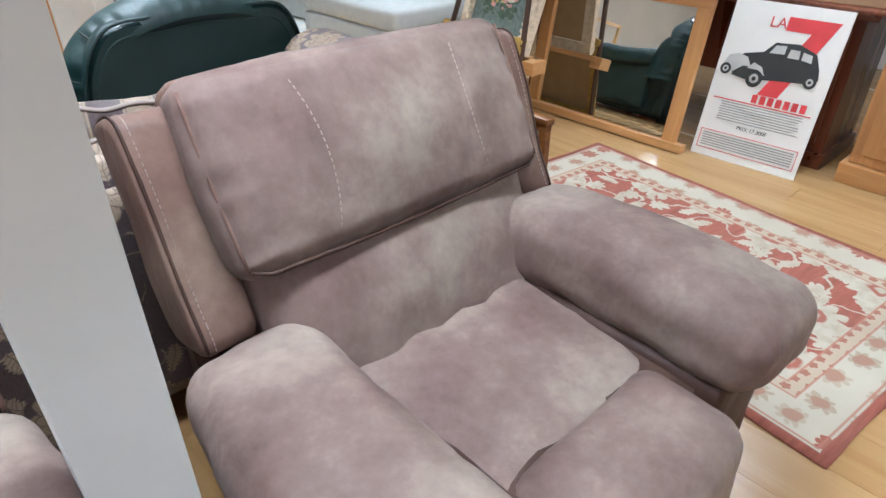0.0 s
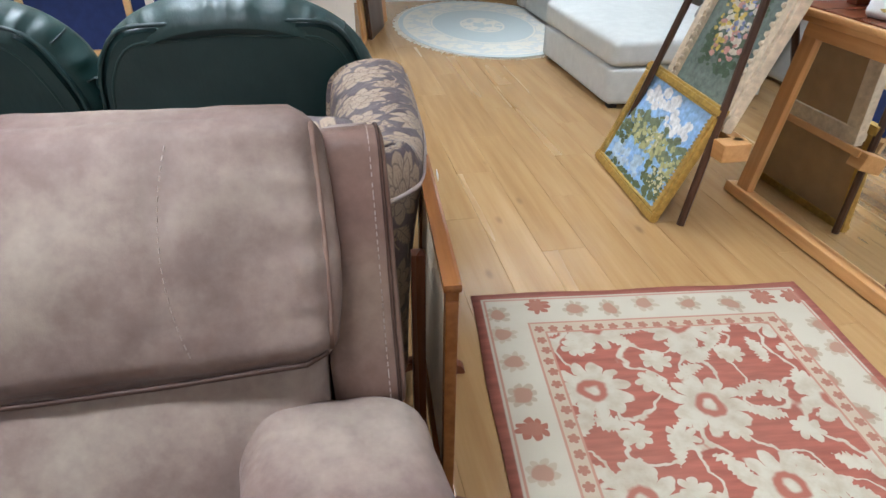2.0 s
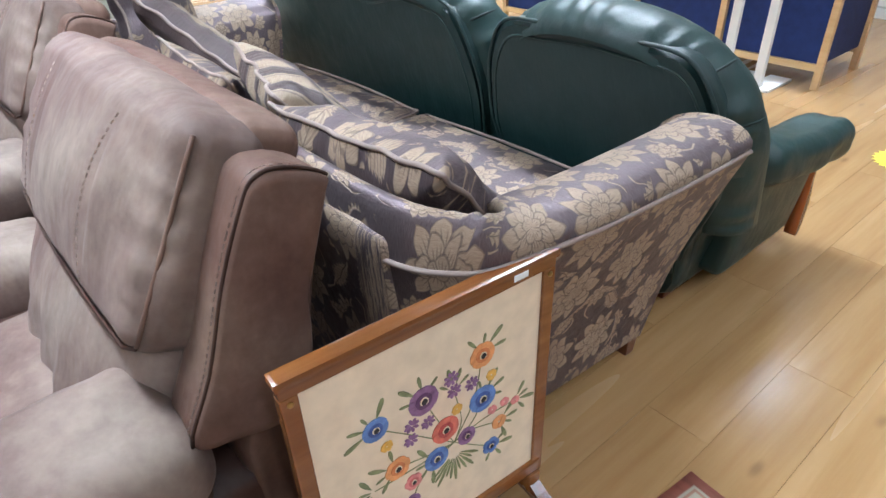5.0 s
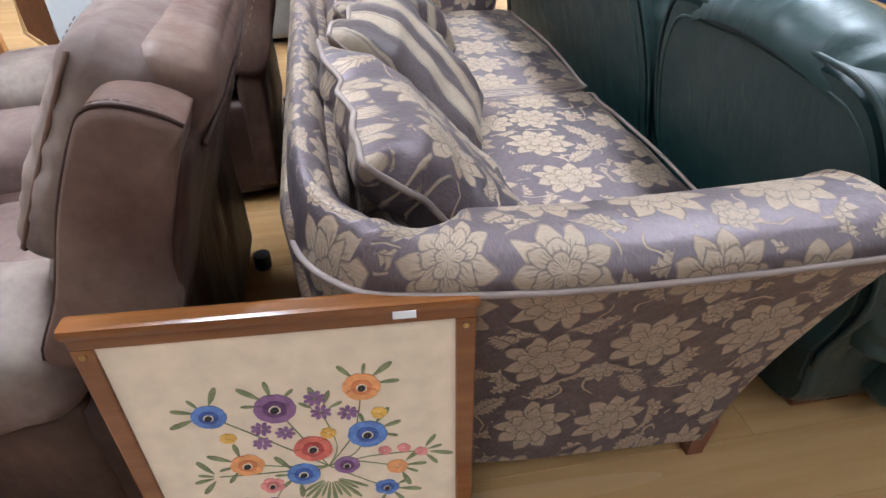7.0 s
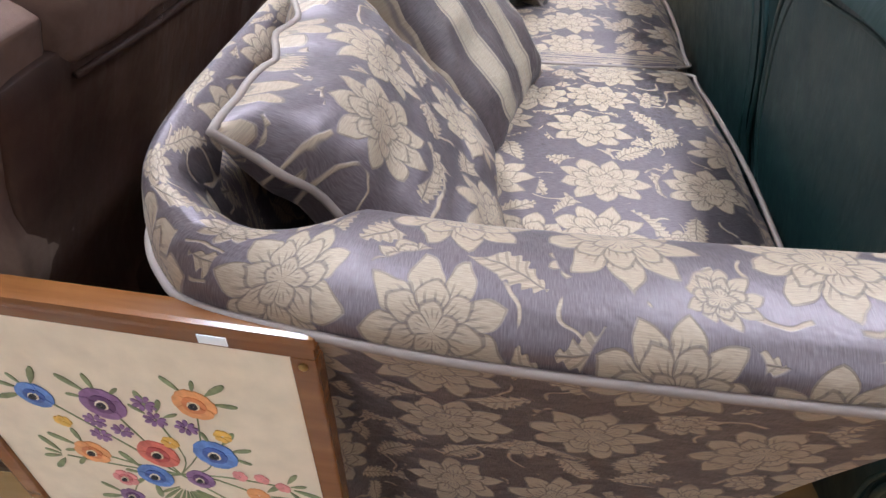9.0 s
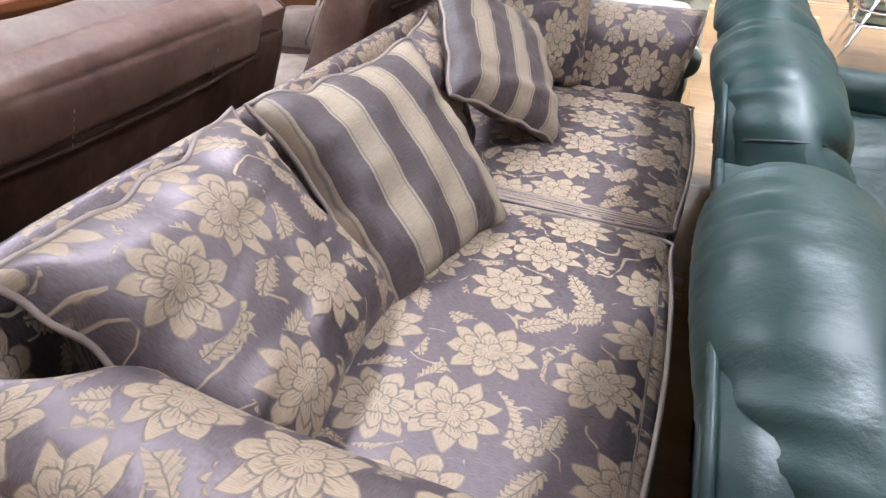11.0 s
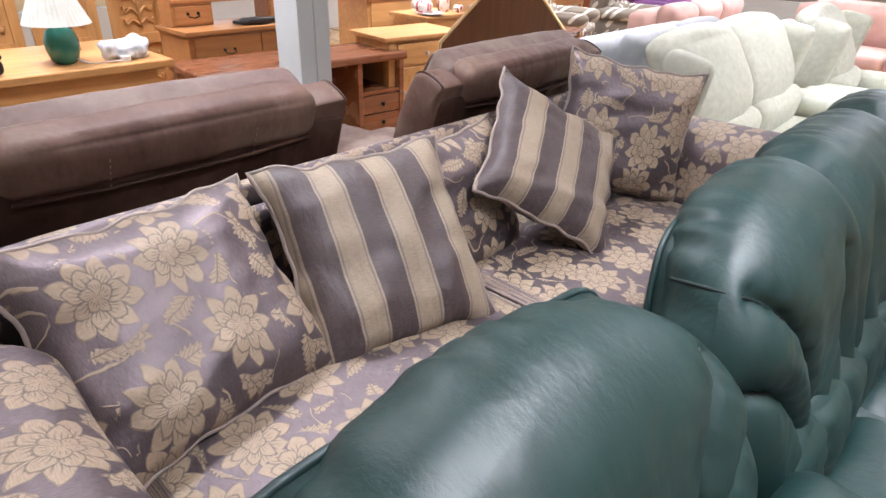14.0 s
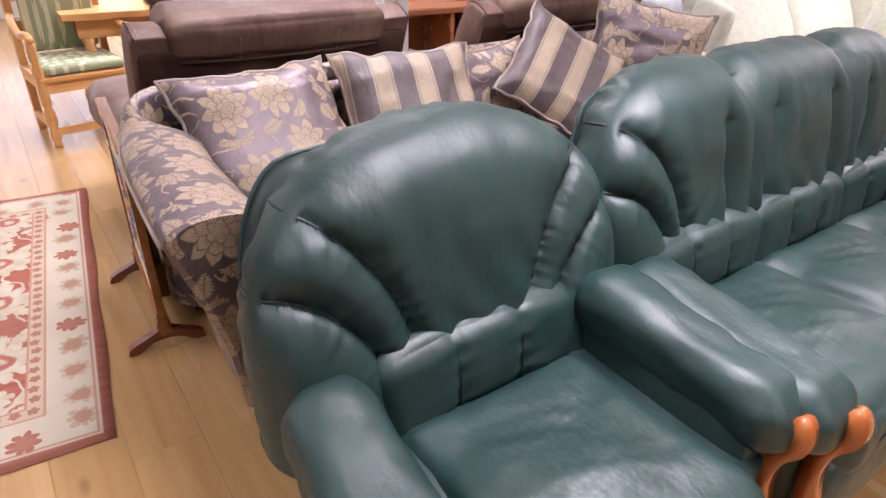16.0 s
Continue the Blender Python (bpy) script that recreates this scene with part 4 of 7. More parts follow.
def leather_arm(c, s, x, y0, y1):
    """A low padded arm that falls to a carved wooden front."""

    def fall(px, py, pz):
        k = (py + (y1 - y0) / 2) / (y1 - y0)
        return (px + s * 0.035 * k, py, pz - 0.055 * k + 0.015 * math.sin(k * 9) * 0.3)

    soft_part("armrest", (0.205, y1 - y0, 0.17), 0.070, GREEN, c, (x, (y0 + y1) / 2, 0.545), n=26, puff=(0.0, 0.004, 0.0), wrinkle=0.012, seed=x * 3, fn=fall)
    soft_part("arm_side", (0.12, y1 - y0 - 0.05, 0.42), 0.035, GREEN, c, (x - s * 0.01, (y0 + y1) / 2 - 0.02, 0.30), n=9, puff=(0.01, 0, 0), wrinkle=0.004, fn=lambda a, b, c: (a - s * 0.12 * max(0.0, 0.18 - c), b, c))
    prof = [(0.0, 0.07), (0.014, 0.20), (-0.012, 0.32), (0.0, 0.41), (0.034, 0.47), (0.026, 0.525), (0.002, 0.545), (-0.02, 0.52), (-0.018, 0.46), (-0.045, 0.40), (-0.05, 0.30), (-0.03, 0.18), (-0.04, 0.07)]
    out = spline([(a, b) for a, b in prof], 4)
    n = len(out)
    verts = [(d, y, z) for d in (-0.022, 0.022) for y, z in out]
    faces = [(k, (k + 1) % n, n + (k + 1) % n, n + k) for k in range(n)] + [tuple(range(n))[::-1], tuple(range(n, 2 * n))]
    put_part("arm_front", mesh_of("arm_front", verts, faces, GLOSSWOOD, None, True), c, pose(x + s * 0.012, y1 + 0.005, 0), "glossy carved reddish wooden arm front")


GLOSSWOOD = wood("glossy_cherry", (0.22, 0.05, 0.012), (0.40, 0.12, 0.03), 2, 0.15)


def green_seat(c, x, w, y0=0.24, y1=0.86):
    def dish(px, py, pz):
        return (px, py, pz - 0.02 * math.cos(px * 3.1 / w) * (1 if pz > 0 else 0) + ((0.02 * math.sin(py * 17 + px * 3) * 0.35 + 0.007 * math.sin(py * 95 + px * 22 + 2 * math.sin(px * 9)) * math.exp(-((px / 0.17) ** 2) - ((py / 0.13) ** 2))) if pz > 0 else 0))

    return soft_part("seat", (w, y1 - y0, 0.22), 0.07, GREEN, c, (x, (y0 + y1) / 2, 0.335), (3, 0, 0), n=34, puff=(0.0, 0.012, 0.05), wrinkle=0.010, seed=x + 31, fn=dish)


def lumbar_roll(c, x0, x1, parts):
    """A continuous padded band across the small of the back, drawn in at its seams."""
    half, each = (x1 - x0) / 2, (x1 - x0) / parts
    joins = [-half + each * k for k in range(1, parts)]

    def band(px, py, pz):
        d = min(abs(px - q) for q in joins)
        pull = 0.010 * math.exp(-d / 0.008) + 0.006 * math.exp(-((d / 0.03) ** 2))
        pucker = 0.003 * math.sin(pz * 120 + px * 9) * math.exp(-d / 0.03)
        return (px, py - (pull + pucker if py > -0.02 else 0), pz + 0.022 * (1 - (px / half) ** 2) - (0.2 * pull if pz > 0.05 else 0))

    pad = soft_part("lumbar_pad", (2 * half + 0.05, 0.16, 0.25), 0.060, GREEN, c, ((x0 + x1) / 2, 0.180, 0.474), (8, 0, 0), n=44, puff=(0, 0.018, 0.004), wrinkle=0.005, seed=x0 + 3, fn=band)
    for q in joins:
        part("seam_cord", tube([(q, 0.085 - 0.35 * max(0.0, z - 0.05), z) for z in (-0.08, -0.04, 0.0, 0.04, 0.08, 0.11)], 0.003, 6), SEAMGREEN, pad, "dark stitched seam", None, True)


chair = thing("leather_armchair", "bottle-green leather armchair with domed padded back", "armchair", 1.02, 2.62, 0, 0)
W = 0.525
leather_back(chair, W, 1.045, 1)
lumbar_roll(chair, -0.285, 0.285, 3)
green_seat(chair, 0, 0.58)
soft_part("seat_front", (0.62, 0.12, 0.26), 0.05, GREEN, chair, (0, 0.80, 0.20), n=10, puff=(0, 0.01, 0), wrinkle=0.004)
leather_arm(chair, 1, 0.425, 0.20, 0.79)
leather_arm(chair, -1, -0.395, 0.20, 0.79)
part("base_rail", box(-0.30, 0.075, 0.0, 0.30, 0.78, 0.03, 0.008), MAHOGANY, chair, "dark wooden base rail")
soft_part("body", (0.84, 0.70, 0.38), 0.03, GREEN_BACK, chair, (0, 0.42, 0.222), n=8, fn=lambda a, b, c: (a * (0.88 + 0.55 * c), b, c))

gsofa = thing("leather_sofa", "bottle-green leather three-seat sofa with padded scalloped back", "sofa", -0.42, 2.625, 0, 0)
GW = 0.97
def wide(w, top, low):
    pts = [(-w * 0.93, low), (-w * 0.985, 0.45), (-w, 0.66), (-w * 0.955, 0.83), (-w * 0.88, 0.945), (-w * 0.74, top - 0.01), (-w * 0.55, top), (-w * 0.29, top - 0.045), (0, top)]
    pts += [(-x, z) for x, z in pts[-2::-1]]
    return spline(pts, 5)


narrow_dome = dome
dome = lambda w, top, low: wide(w, top, low)  # noqa: E731
leather_back(gsofa, GW, 1.06, 3)
dome = narrow_dome
for gx in (0.56, 0.0, -0.56):
    green_seat(gsofa, gx, 0.57)
    lumbar_roll(gsofa, gx - 0.28, gx + 0.28, 3)
    soft_part("seat_front", (0.60, 0.12, 0.26), 0.05, GREEN, gsofa, (gx, 0.80, 0.20), n=8, puff=(0, 0.01, 0))
leather_arm(gsofa, 1, 0.90, 0.22, 0.84)
leather_arm(gsofa, -1, -0.90, 0.22, 0.84)
part("base_rail", box(-0.90, 0.05, 0.0, 0.90, 0.80, 0.03, 0.008), MAHOGANY, gsofa, "dark wooden base rail")
soft_part("body", (1.84, 0.70, 0.38), 0.03, GREEN_BACK, gsofa, (0, 0.40, 0.222), n=8)

# ---- fire screen with embroidered flowers ----
screen = thing("fire_screen", "wooden fire screen with embroidered flower panel under glass", "fire screen", 1.538, 1.437, 0, -4)
LINEN = plain("ivory_linen", (0.70, 0.58, 0.42), 0.5, vary=0.08, scale=20, grain=0.3)
part("top_rail", add(box(-0.013, -0.30, 0.725, 0.013, 0.30, 0.748, 0.004), box(-0.019, -0.306, 0.748, 0.019, 0.306, 0.768, 0.008)), SCREENWOOD, screen)
part("bottom_rail", box(-0.018, -0.29, 0.11, 0.018, 0.29, 0.15, 0.005), SCREENWOOD, screen)
for s in (-1, 1):
    part("stile", box(-0.013, s * 0.284 - 0.016, 0.10, 0.013, s * 0.284 + 0.016, 0.725, 0.004), SCREENWOOD, screen)
    part("foot_block", box(-0.024, s * 0.27 - 0.018, 0.05, 0.024, s * 0.27 + 0.018, 0.112, 0.006), SCREENWOOD, screen)
    foot = spline([(-0.13, 0.0), (-0.12, 0.03), (-0.05, 0.062), (0.0, 0.085), (0.05, 0.062), (0.12, 0.03), (0.13, 0.0), (0.10, 0.0), (0.04, 0.035), (-0.04, 0.035), (-0.10, 0.0)], 3)
    nf = len(foot)
    fv = [(a, d, b) for d in (-0.016, 0.016) for a, b in foot]
    ff = [(k, (k + 1) % nf, nf + (k + 1) % nf, nf + k) for k in range(nf)] + [tuple(range(nf))[::-1], tuple(range(nf, 2 * nf))]
    put_part("foot", mesh_of("foot", fv, ff, MAHOGANY, None, False), screen, pose(0, s * 0.27, 0))
panel = part("linen_panel", box(-0.004, -0.270, 0.15, 0.006, 0.270, 0.726, 0), LINEN, screen, "ivory linen with embroidered flowers")
# embroidered blossoms on the screen's linen: petals of thread standing slightly proud
THREAD = {
    "purple": plain("purple_thread", (0.22, 0.11, 0.22), 0.6, vary=0.3, scale=60),
    "orange": plain("orange_thread", (0.68, 0.30, 0.11), 0.6, vary=0.2, scale=60),
    "blue": plain("blue_thread", (0.11, 0.20, 0.45), 0.6, vary=0.3, scale=60),
    "red": plain("red_thread", (0.52, 0.13, 0.09), 0.6, vary=0.25, scale=60),
    "pink": plain("pink_thread", (0.66, 0.24, 0.22), 0.6, vary=0.2, scale=60),
    "yellow": plain("yellow_thread", (0.66, 0.38, 0.07), 0.6, vary=0.2, scale=60),
    "green": plain("green_thread", (0.20, 0.22, 0.10), 0.6, vary=0.3, scale=60),
    "purple_deep": plain("deep_purple_thread", (0.115, 0.045, 0.12), 0.6, vary=0.3, scale=60),
    "orange_deep": plain("deep_orange_thread", (0.56, 0.19, 0.06), 0.6, vary=0.2, scale=60),
    "blue_deep": plain("deep_blue_thread", (0.05, 0.095, 0.30), 0.6, vary=0.3, scale=60),
    "red_deep": plain("deep_red_thread", (0.36, 0.06, 0.05), 0.6, vary=0.25, scale=60),
    "pink_deep": plain("deep_pink_thread", (0.56, 0.15, 0.14), 0.6, vary=0.2, scale=60),
    "cream": plain("cream_thread", (0.70, 0.60, 0.42), 0.6),
    "dark": plain("dark_thread", (0.02, 0.018, 0.02), 0.6),
}


def petals(y, z, r, n, wide, turn=0.0, lift=0.0075):
    bm = bmesh.new()
    for k in range(n):
        a = turn + 2 * math.pi * k / n
        pts = []
        for s, w in ((0.15, 0.12), (0.5, 0.85), (0.8, 1.0), (1.0, 0.55), (1.04, 0.0), (1.0, -0.55), (0.8, -1.0), (0.5, -0.85), (0.15, -0.12)):
            px, py = s * r, w * wide * r
            pts.append((lift + 0.0008 * math.sin(k * 5), y + px * math.cos(a) - py * math.sin(a), z + px * math.sin(a) + py * math.cos(a)))
        f = bm.faces.new([bm.verts.new(p) for p in pts])
    ext = bmesh.ops.extrude_face_region(bm, geom=bm.faces[:])
    bmesh.ops.translate(bm, verts=[v for v in ext["geom"] if isinstance(v, bmesh.types.BMVert)], vec=(0.0012, 0, 0))
    return bm


for col, y, z, r, n, wide in (
    ("purple", -0.034, 0.554, 0.044, 5, 0.62), ("orange", 0.112, 0.588, 0.040, 6, 0.55), ("blue", -0.142, 0.549, 0.036, 6, 0.6), ("blue", 0.112, 0.466, 0.044, 5, 0.62), ("red", 0.014, 0.440, 0.042, 5, 0.7),
    ("orange", -0.105, 0.412, 0.038, 6, 0.5), ("blue", -0.012, 0.370, 0.038, 5, 0.65), ("purple", 0.068, 0.384, 0.030, 6, 0.55), ("orange", 0.159, 0.364, 0.025, 5, 0.6), ("blue", 0.136, 0.303, 0.030, 5, 0.5),
    ("purple", 0.033, 0.570, 0.024, 8, 0.22), ("purple", 0.039, 0.534, 0.023, 8, 0.22), ("purple", 0.084, 0.527, 0.023, 8, 0.22), ("purple", -0.065, 0.506, 0.023, 8, 0.22), ("purple", -0.027, 0.490, 0.022, 8, 0.22), ("purple", -0.069, 0.468, 0.022, 8, 0.22),
    ("pink", 0.139, 0.415, 0.016, 5, 0.5), ("pink", 0.174, 0.417, 0.016, 5, 0.5), ("pink", 0.205, 0.402, 0.016, 5, 0.5), ("pink", -0.072, 0.345, 0.028, 5, 0.5), ("yellow", 0.045, 0.479, 0.018, 7, 0.4), ("yellow", -0.123, 0.490, 0.018, 7, 0.4), ("yellow", 0.136, 0.520, 0.018, 7, 0.4), ("purple", -0.08, 0.285, 0.028, 6, 0.5),
):
    fl = part("blossom", petals(y, z, r * 0.76, n, wide, y * 9), THREAD[col], panel, col + " embroidered blossom")
    if r > 0.026:
        part("blossom_shade", petals(y, z, r * 0.42, n, wide * 1.1, y * 9, 0.0086), THREAD[col + "_deep"], panel)
        part("blossom_ring", petals(y, z, r * 0.22, 9, 0.42, 0.3, 0.0098), THREAD["cream"], panel)
        part("blossom_eye", petals(y, z, r * 0.16, 7, 0.6, 0, 0.0112), THREAD["dark"], panel)
# slender leaves spring outwards beside the large blossoms, stems run back to the middle of the bunch
HEART = (0.035, 0.385)
leaves = bmesh.new()
for k, (fy, fz, fr) in enumerate(((-0.034, 0.554, 0.044), (0.112, 0.588, 0.04), (-0.142, 0.549, 0.036), (0.112, 0.466, 0.044), (-0.105, 0.412, 0.038), (0.159, 0.364, 0.025), (0.136, 0.303, 0.03), (0.205, 0.402, 0.016), (-0.012, 0.37, 0.038), (0.039, 0.534, 0.023), (-0.08, 0.285, 0.028), (-0.16, 0.385, 0.01))):
    a = math.atan2(fz - HEART[1], fy - HEART[0])
    for q, turn in enumerate((-0.95, -0.3, 0.25, 0.85)):
        ln = 0.030 + 0.010 * ((k + q) % 3)
        base = fr * 0.55
        add(leaves, petals(fy + base * math.cos(a + turn), fz + base * math.sin(a + turn), ln, 1, 0.11, a + turn * 1.25 + 0.15 * math.sin(k * 3 + q), 0.0066))
    bend = 0.02 * math.sin(k * 2.3)
    way = spline([(0.0066, HEART[0], HEART[1]), (0.0066, (HEART[0] + fy) / 2 + bend, (HEART[1] + fz) / 2 - bend), (0.0066, fy, fz)], 4, False)
    part("stem", tube(way, 0.0012, 5), THREAD["green"], panel)
for k in range(11):
    a = -2.5 + 0.19 * k
    add(leaves, petals(HEART[0] + 0.01 * math.cos(a), HEART[1] - 0.03 + 0.01 * math.sin(a), 0.055 + 0.012 * (k % 3), 1, 0.05, a, 0.0064))
part("leaves", leaves, THREAD["green"], panel, "green embroidered leaves")
# fixing pins at the corners and the folding support behind
for s in (-1, 1):
    part("corner_pin", turned([(0.006, 0), (0.006, 0.003), (0.003, 0.005)], 10), BRASS, screen, "small brass pin", pose(0.0125, s * 0.284, 0.712, 0, 90, 0))
part("support_leg", box(-0.062, -0.092, 0.15, -0.030, -0.062, 0.70, 0.003), MAHOGANY_Z, screen, "dark folding support leg")
part("support_block", box(-0.070, -0.100, 0.0, -0.026, -0.054, 0.15, 0.004), MAHOGANY_Z, screen)
part("paper_label", box(0.0288, 0.172, 0.750, 0.0298, 0.207, 0.764, 0), WHITE, screen, "small white paper label")

# ---- red and cream carpet in the aisle ----


def carpet_material():
    m = Mat("carpet_pile", 0.95, 0, 0.1)
    v = m.coords()
    sep = m.n("ShaderNodeSeparateXYZ", Vector=v)
    hx, hy = 0.655, 1.0
    ax, ay = m.math("ABSOLUTE", sep.outputs[0]), m.math("ABSOLUTE", sep.outputs[1])
    d = m.math("MINIMUM", m.math("SUBTRACT", hx, ax), m.math("SUBTRACT", hy, ay))
    red, cream, tan = (0.29, 0.085, 0.058), (0.45, 0.41, 0.325), (0.35, 0.30, 0.225)
    wob = m.vmath("SCALE", m.vmath("SUBTRACT", m.noise(v, 14, 2, out="Color"), (0.5, 0.5, 0.5)))
    wob.node.inputs[3].default_value = 0.05
    vv = m.vmath("ADD", v, wob)
    # field
    big, _, rad, _ = flower_mask(m, vv, 0.36, 11, 0.36, 0.35)
    eye = m.math("MULTIPLY", m.step(rad, 0.13, 0.02), m.math("SUBTRACT", 1.0, m.step(rad, 0.06, 0.02)))
    small, _, _, _ = flower_mask(m, m.mapped(vv, loc=(0.17, 0.11, 0)), 0.17, 7, 0.30, 0.6)
    leaf, _ = leaf_mask(m, vv, 0.15, 0.46, 0.17, 0.8, 0.2)
    vine = m.step(m.math("ABSOLUTE", m.math("SUBTRACT", m.noise(vv, 5.5, 0.5), 0.5)), 0.014, 0.006)
    motif = m.math("MAXIMUM", m.math("MAXIMUM", big, small), m.math("MAXIMUM", leaf, vine))
    redvar = m.ramp(m.noise(m.mapped(v, (2, 14, 1)), 3, 3), [(0.3, (0.21, 0.048, 0.034)), (0.7, (0.33, 0.088, 0.060))])
    field = m.mix(motif, redvar, m.ramp(m.noise(v, 20, 3), [(0.3, tan), (0.6, cream)]))
    field = m.mix(m.math("MULTIPLY", eye, big), field, red)
    # border of rosettes
    ros, rosv, rr, pick = flower_mask(m, vv, 0.145, 8, 0.34, 0.3)
    reye = m.step(rr, 0.2, 0.03)
    bcol = m.mix(ros, cream, m.ramp(pick, [(0.0, (0.34, 0.285, 0.21)), (0.55, (0.38, 0.32, 0.24)), (0.80, (0.28, 0.085, 0.055))], "CONSTANT"))
    bcol = m.mix(m.math("MULTIPLY", reye, 0.7), bcol, (0.30, 0.12, 0.08))
    tiny, _, _, _ = flower_mask(m, v, 0.055, 5, 0.34, 0.15)
    gcol = m.mix(tiny, (0.42, 0.34, 0.25), (0.29, 0.12, 0.08))
    col = m.mix(m.step(d, 0.245, 0.002), field, gcol)
    col = m.mix(m.step(d, 0.190, 0.002), col, bcol)
    for at in (0.243, 0.190, 0.046):
        line = m.step(m.math("ABSOLUTE", m.math("SUBTRACT", d, at)), 0.004, 0.002)
        col = m.mix(m.math("MULTIPLY", line, 0.8), col, (0.36, 0.14, 0.10))
    col = m.mix(m.step(d, 0.034, 0.003), col, redvar)
    dirt = m.noise(v, 2.5, 5)
    m.colour(m.mix(m.math("MULTIPLY", dirt, 0.55), col, (0.20, 0.145, 0.105)))
    m.bump(m.noise(v, 260, 4, 0.7), 0.5, 0.004)
    return m.m


def slab(hx, hy, h, r=0.004, n=24):
    """A thin flat sheet with a soft, slightly wavy edge."""
    bm = bmesh.new()
    bmesh.ops.create_grid(bm, x_segments=n, y_segments=n, size=1)
    for v in bm.verts:
        x, y = v.co.x, v.co.y
        v.co = Vector((x * hx + 0.004 * math.sin(y * 9), y * hy + 0.004 * math.sin(x * 8), h - (r if max(abs(x), abs(y)) > 0.99 else 0)))
    ext = bmesh.ops.extrude_edge_only(bm, edges=[e for e in bm.edges if e.is_boundary])
    for v in ext["geom"]:
        if isinstance(v, bmesh.types.BMVert):
            v.co.z = 0
    return bm


carpet = thing("carpet", "red and cream floral wool carpet on the plank floor", "rug", 2.34, 1.02, 0.001, -6.5)
part("woven_body", slab(0.655, 1.0, 0.011), carpet_material(), carpet, "", None, True)

# ---- oval carpet by the far wall ----


def oval_material():
    m = Mat("oval_carpet_pile", 0.95, 0, 0.1)
    v = m.coords()
    e = m.mapped(v, (1 / 0.83, 1 / 1.19, 0))
    r = m.vmath("LENGTH", e, out=1)
    blue, cream, grey = (0.42, 0.47, 0.47), (0.62, 0.59, 0.50), (0.50, 0.52, 0.50)
    fl, _, _, _ = flower_mask(m, v, 0.20, 7, 0.40, 0.6)
    lf, _ = leaf_mask(m, v, 0.13, 0.45, 0.2, 0.9, 0.3)
    motif = m.math("MAXIMUM", fl, lf)
    band = m.math("MULTIPLY", m.math("GREATER_THAN", r, 0.62), m.math("LESS_THAN", r, 0.92))
    centre = m.step(r, 0.24, 0.01)
    col = m.mix(m.math("MULTIPLY", motif, m.math("MAXIMUM", band, centre)), m.mix(band, blue, grey), cream)
    for at in (0.93, 0.60, 0.25, 0.13):
        col = m.mix(m.step(m.math("ABSOLUTE", m.math("SUBTRACT", r, at)), 0.012, 0.004), col, cream)
    m.colour(m.mix(m.math("MULTIPLY", m.noise(v, 9, 4), 0.3), col, (0.42, 0.40, 0.34)))
    m.bump(m.noise(v, 200, 3), 0.5, 0.005)
    return m.m


oval = thing("oval_rug", "pale blue and cream oval fringed rug on plank floor", "rug", 2.96, 6.47, 0.001, 0)
bm = bmesh.new()
n = 72
ring = [bm.verts.new((0.83 * math.cos(2 * math.pi * k / n), 1.19 * math.sin(2 * math.pi * k / n), 0.010)) for k in range(n)]
bm.faces.new(ring)
ext = bmesh.ops.extrude_edge_only(bm, edges=bm.edges[:])
for v in ext["geom"]:
    if isinstance(v, bmesh.types.BMVert):
        v.co.z = 0
part("woven_body", bm, oval_material(), oval)
fr = bmesh.new()
for k in range(260):
    a = 2 * math.pi * k / 260
    p = Vector((0.828 * math.cos(a), 1.188 * math.sin(a), 0.006))
    q = p + Vector((math.cos(a + 0.25 * math.sin(k * 7)), math.sin(a + 0.25 * math.sin(k * 5)), 0)) * (0.05 + 0.012 * math.sin(k * 3.7)) + Vector((0, 0, -0.004))
    add_rod(fr, p, q, 0.005)
part("fringe", fr, plain("cream_fringe", (0.66, 0.62, 0.52), 0.9), oval, "cream cotton fringe")

# ---- leaning pictures, easel, overmantel mirror, poster ----


def leaning(name, label, category, corner_a, corner_b, height, lean, z=0.0):
    """An empty whose x runs along the foot from a to b, z up the leaning face; its face looks along -y."""
    a, b = Vector((*corner_a, z)), Vector((*corner_b, z))
    x = (b - a).normalized()
    back = Vector((0, 0, 1)).cross(x)
    up = (Vector((0, 0, 1)) * math.cos(radians(lean)) + back * math.sin(radians(lean))).normalized()
    y = up.cross(x)
    ob = new(name)
    m = Matrix((x, y, up)).transposed().to_4x4()
    m.translation = a
    ob.matrix_world = m
    return tagged(ob, label, category), (b - a).length


def picture_frame(ob, w, h, bar, depth, mat, beads=None):
    rails = ((0, 0, w, bar, "bottom_rail"), (0, h - bar, w, h, "top_rail"), (0, bar, bar, h - bar, "stile"), (w - bar, bar, w, h - bar, "stile"))
    for x0, z0, x1, z1, nm in rails:
        bm = box(x0, -depth / 2, z0, x1, depth / 2, z1, 0.006)
        add(bm, box(x0 + 0.25 * (x1 - x0 if x1 - x0 < 2 * bar else 0), -depth / 2 - 0.008, z0 + 0.25 * (z1 - z0 if z1 - z0 < 2 * bar else 0), x1 - 0.25 * (x1 - x0 if x1 - x0 < 2 * bar else 0), -depth / 2 + 0.004, z1 - 0.25 * (z1 - z0 if z1 - z0 < 2 * bar else 0), 0.005))
        if beads:
            length = max(x1 - x0, z1 - z0)
            for k in range(int(length / beads)):
                s = (k + 0.5) * beads
                c = (x0 + s, -depth / 2 - 0.004, z1 - 0.006 if z0 == 0 else z0 + 0.006) if x1 - x0 > z1 - z0 else (x1 - 0.006 if x0 == 0 else x0 + 0.006, -depth / 2 - 0.004, z0 + s)
                bmesh.ops.create_icosphere(bm, subdivisions=1, radius=beads * 0.36, matrix=Matrix.Translation(c))
        part(nm, bm, mat, ob)


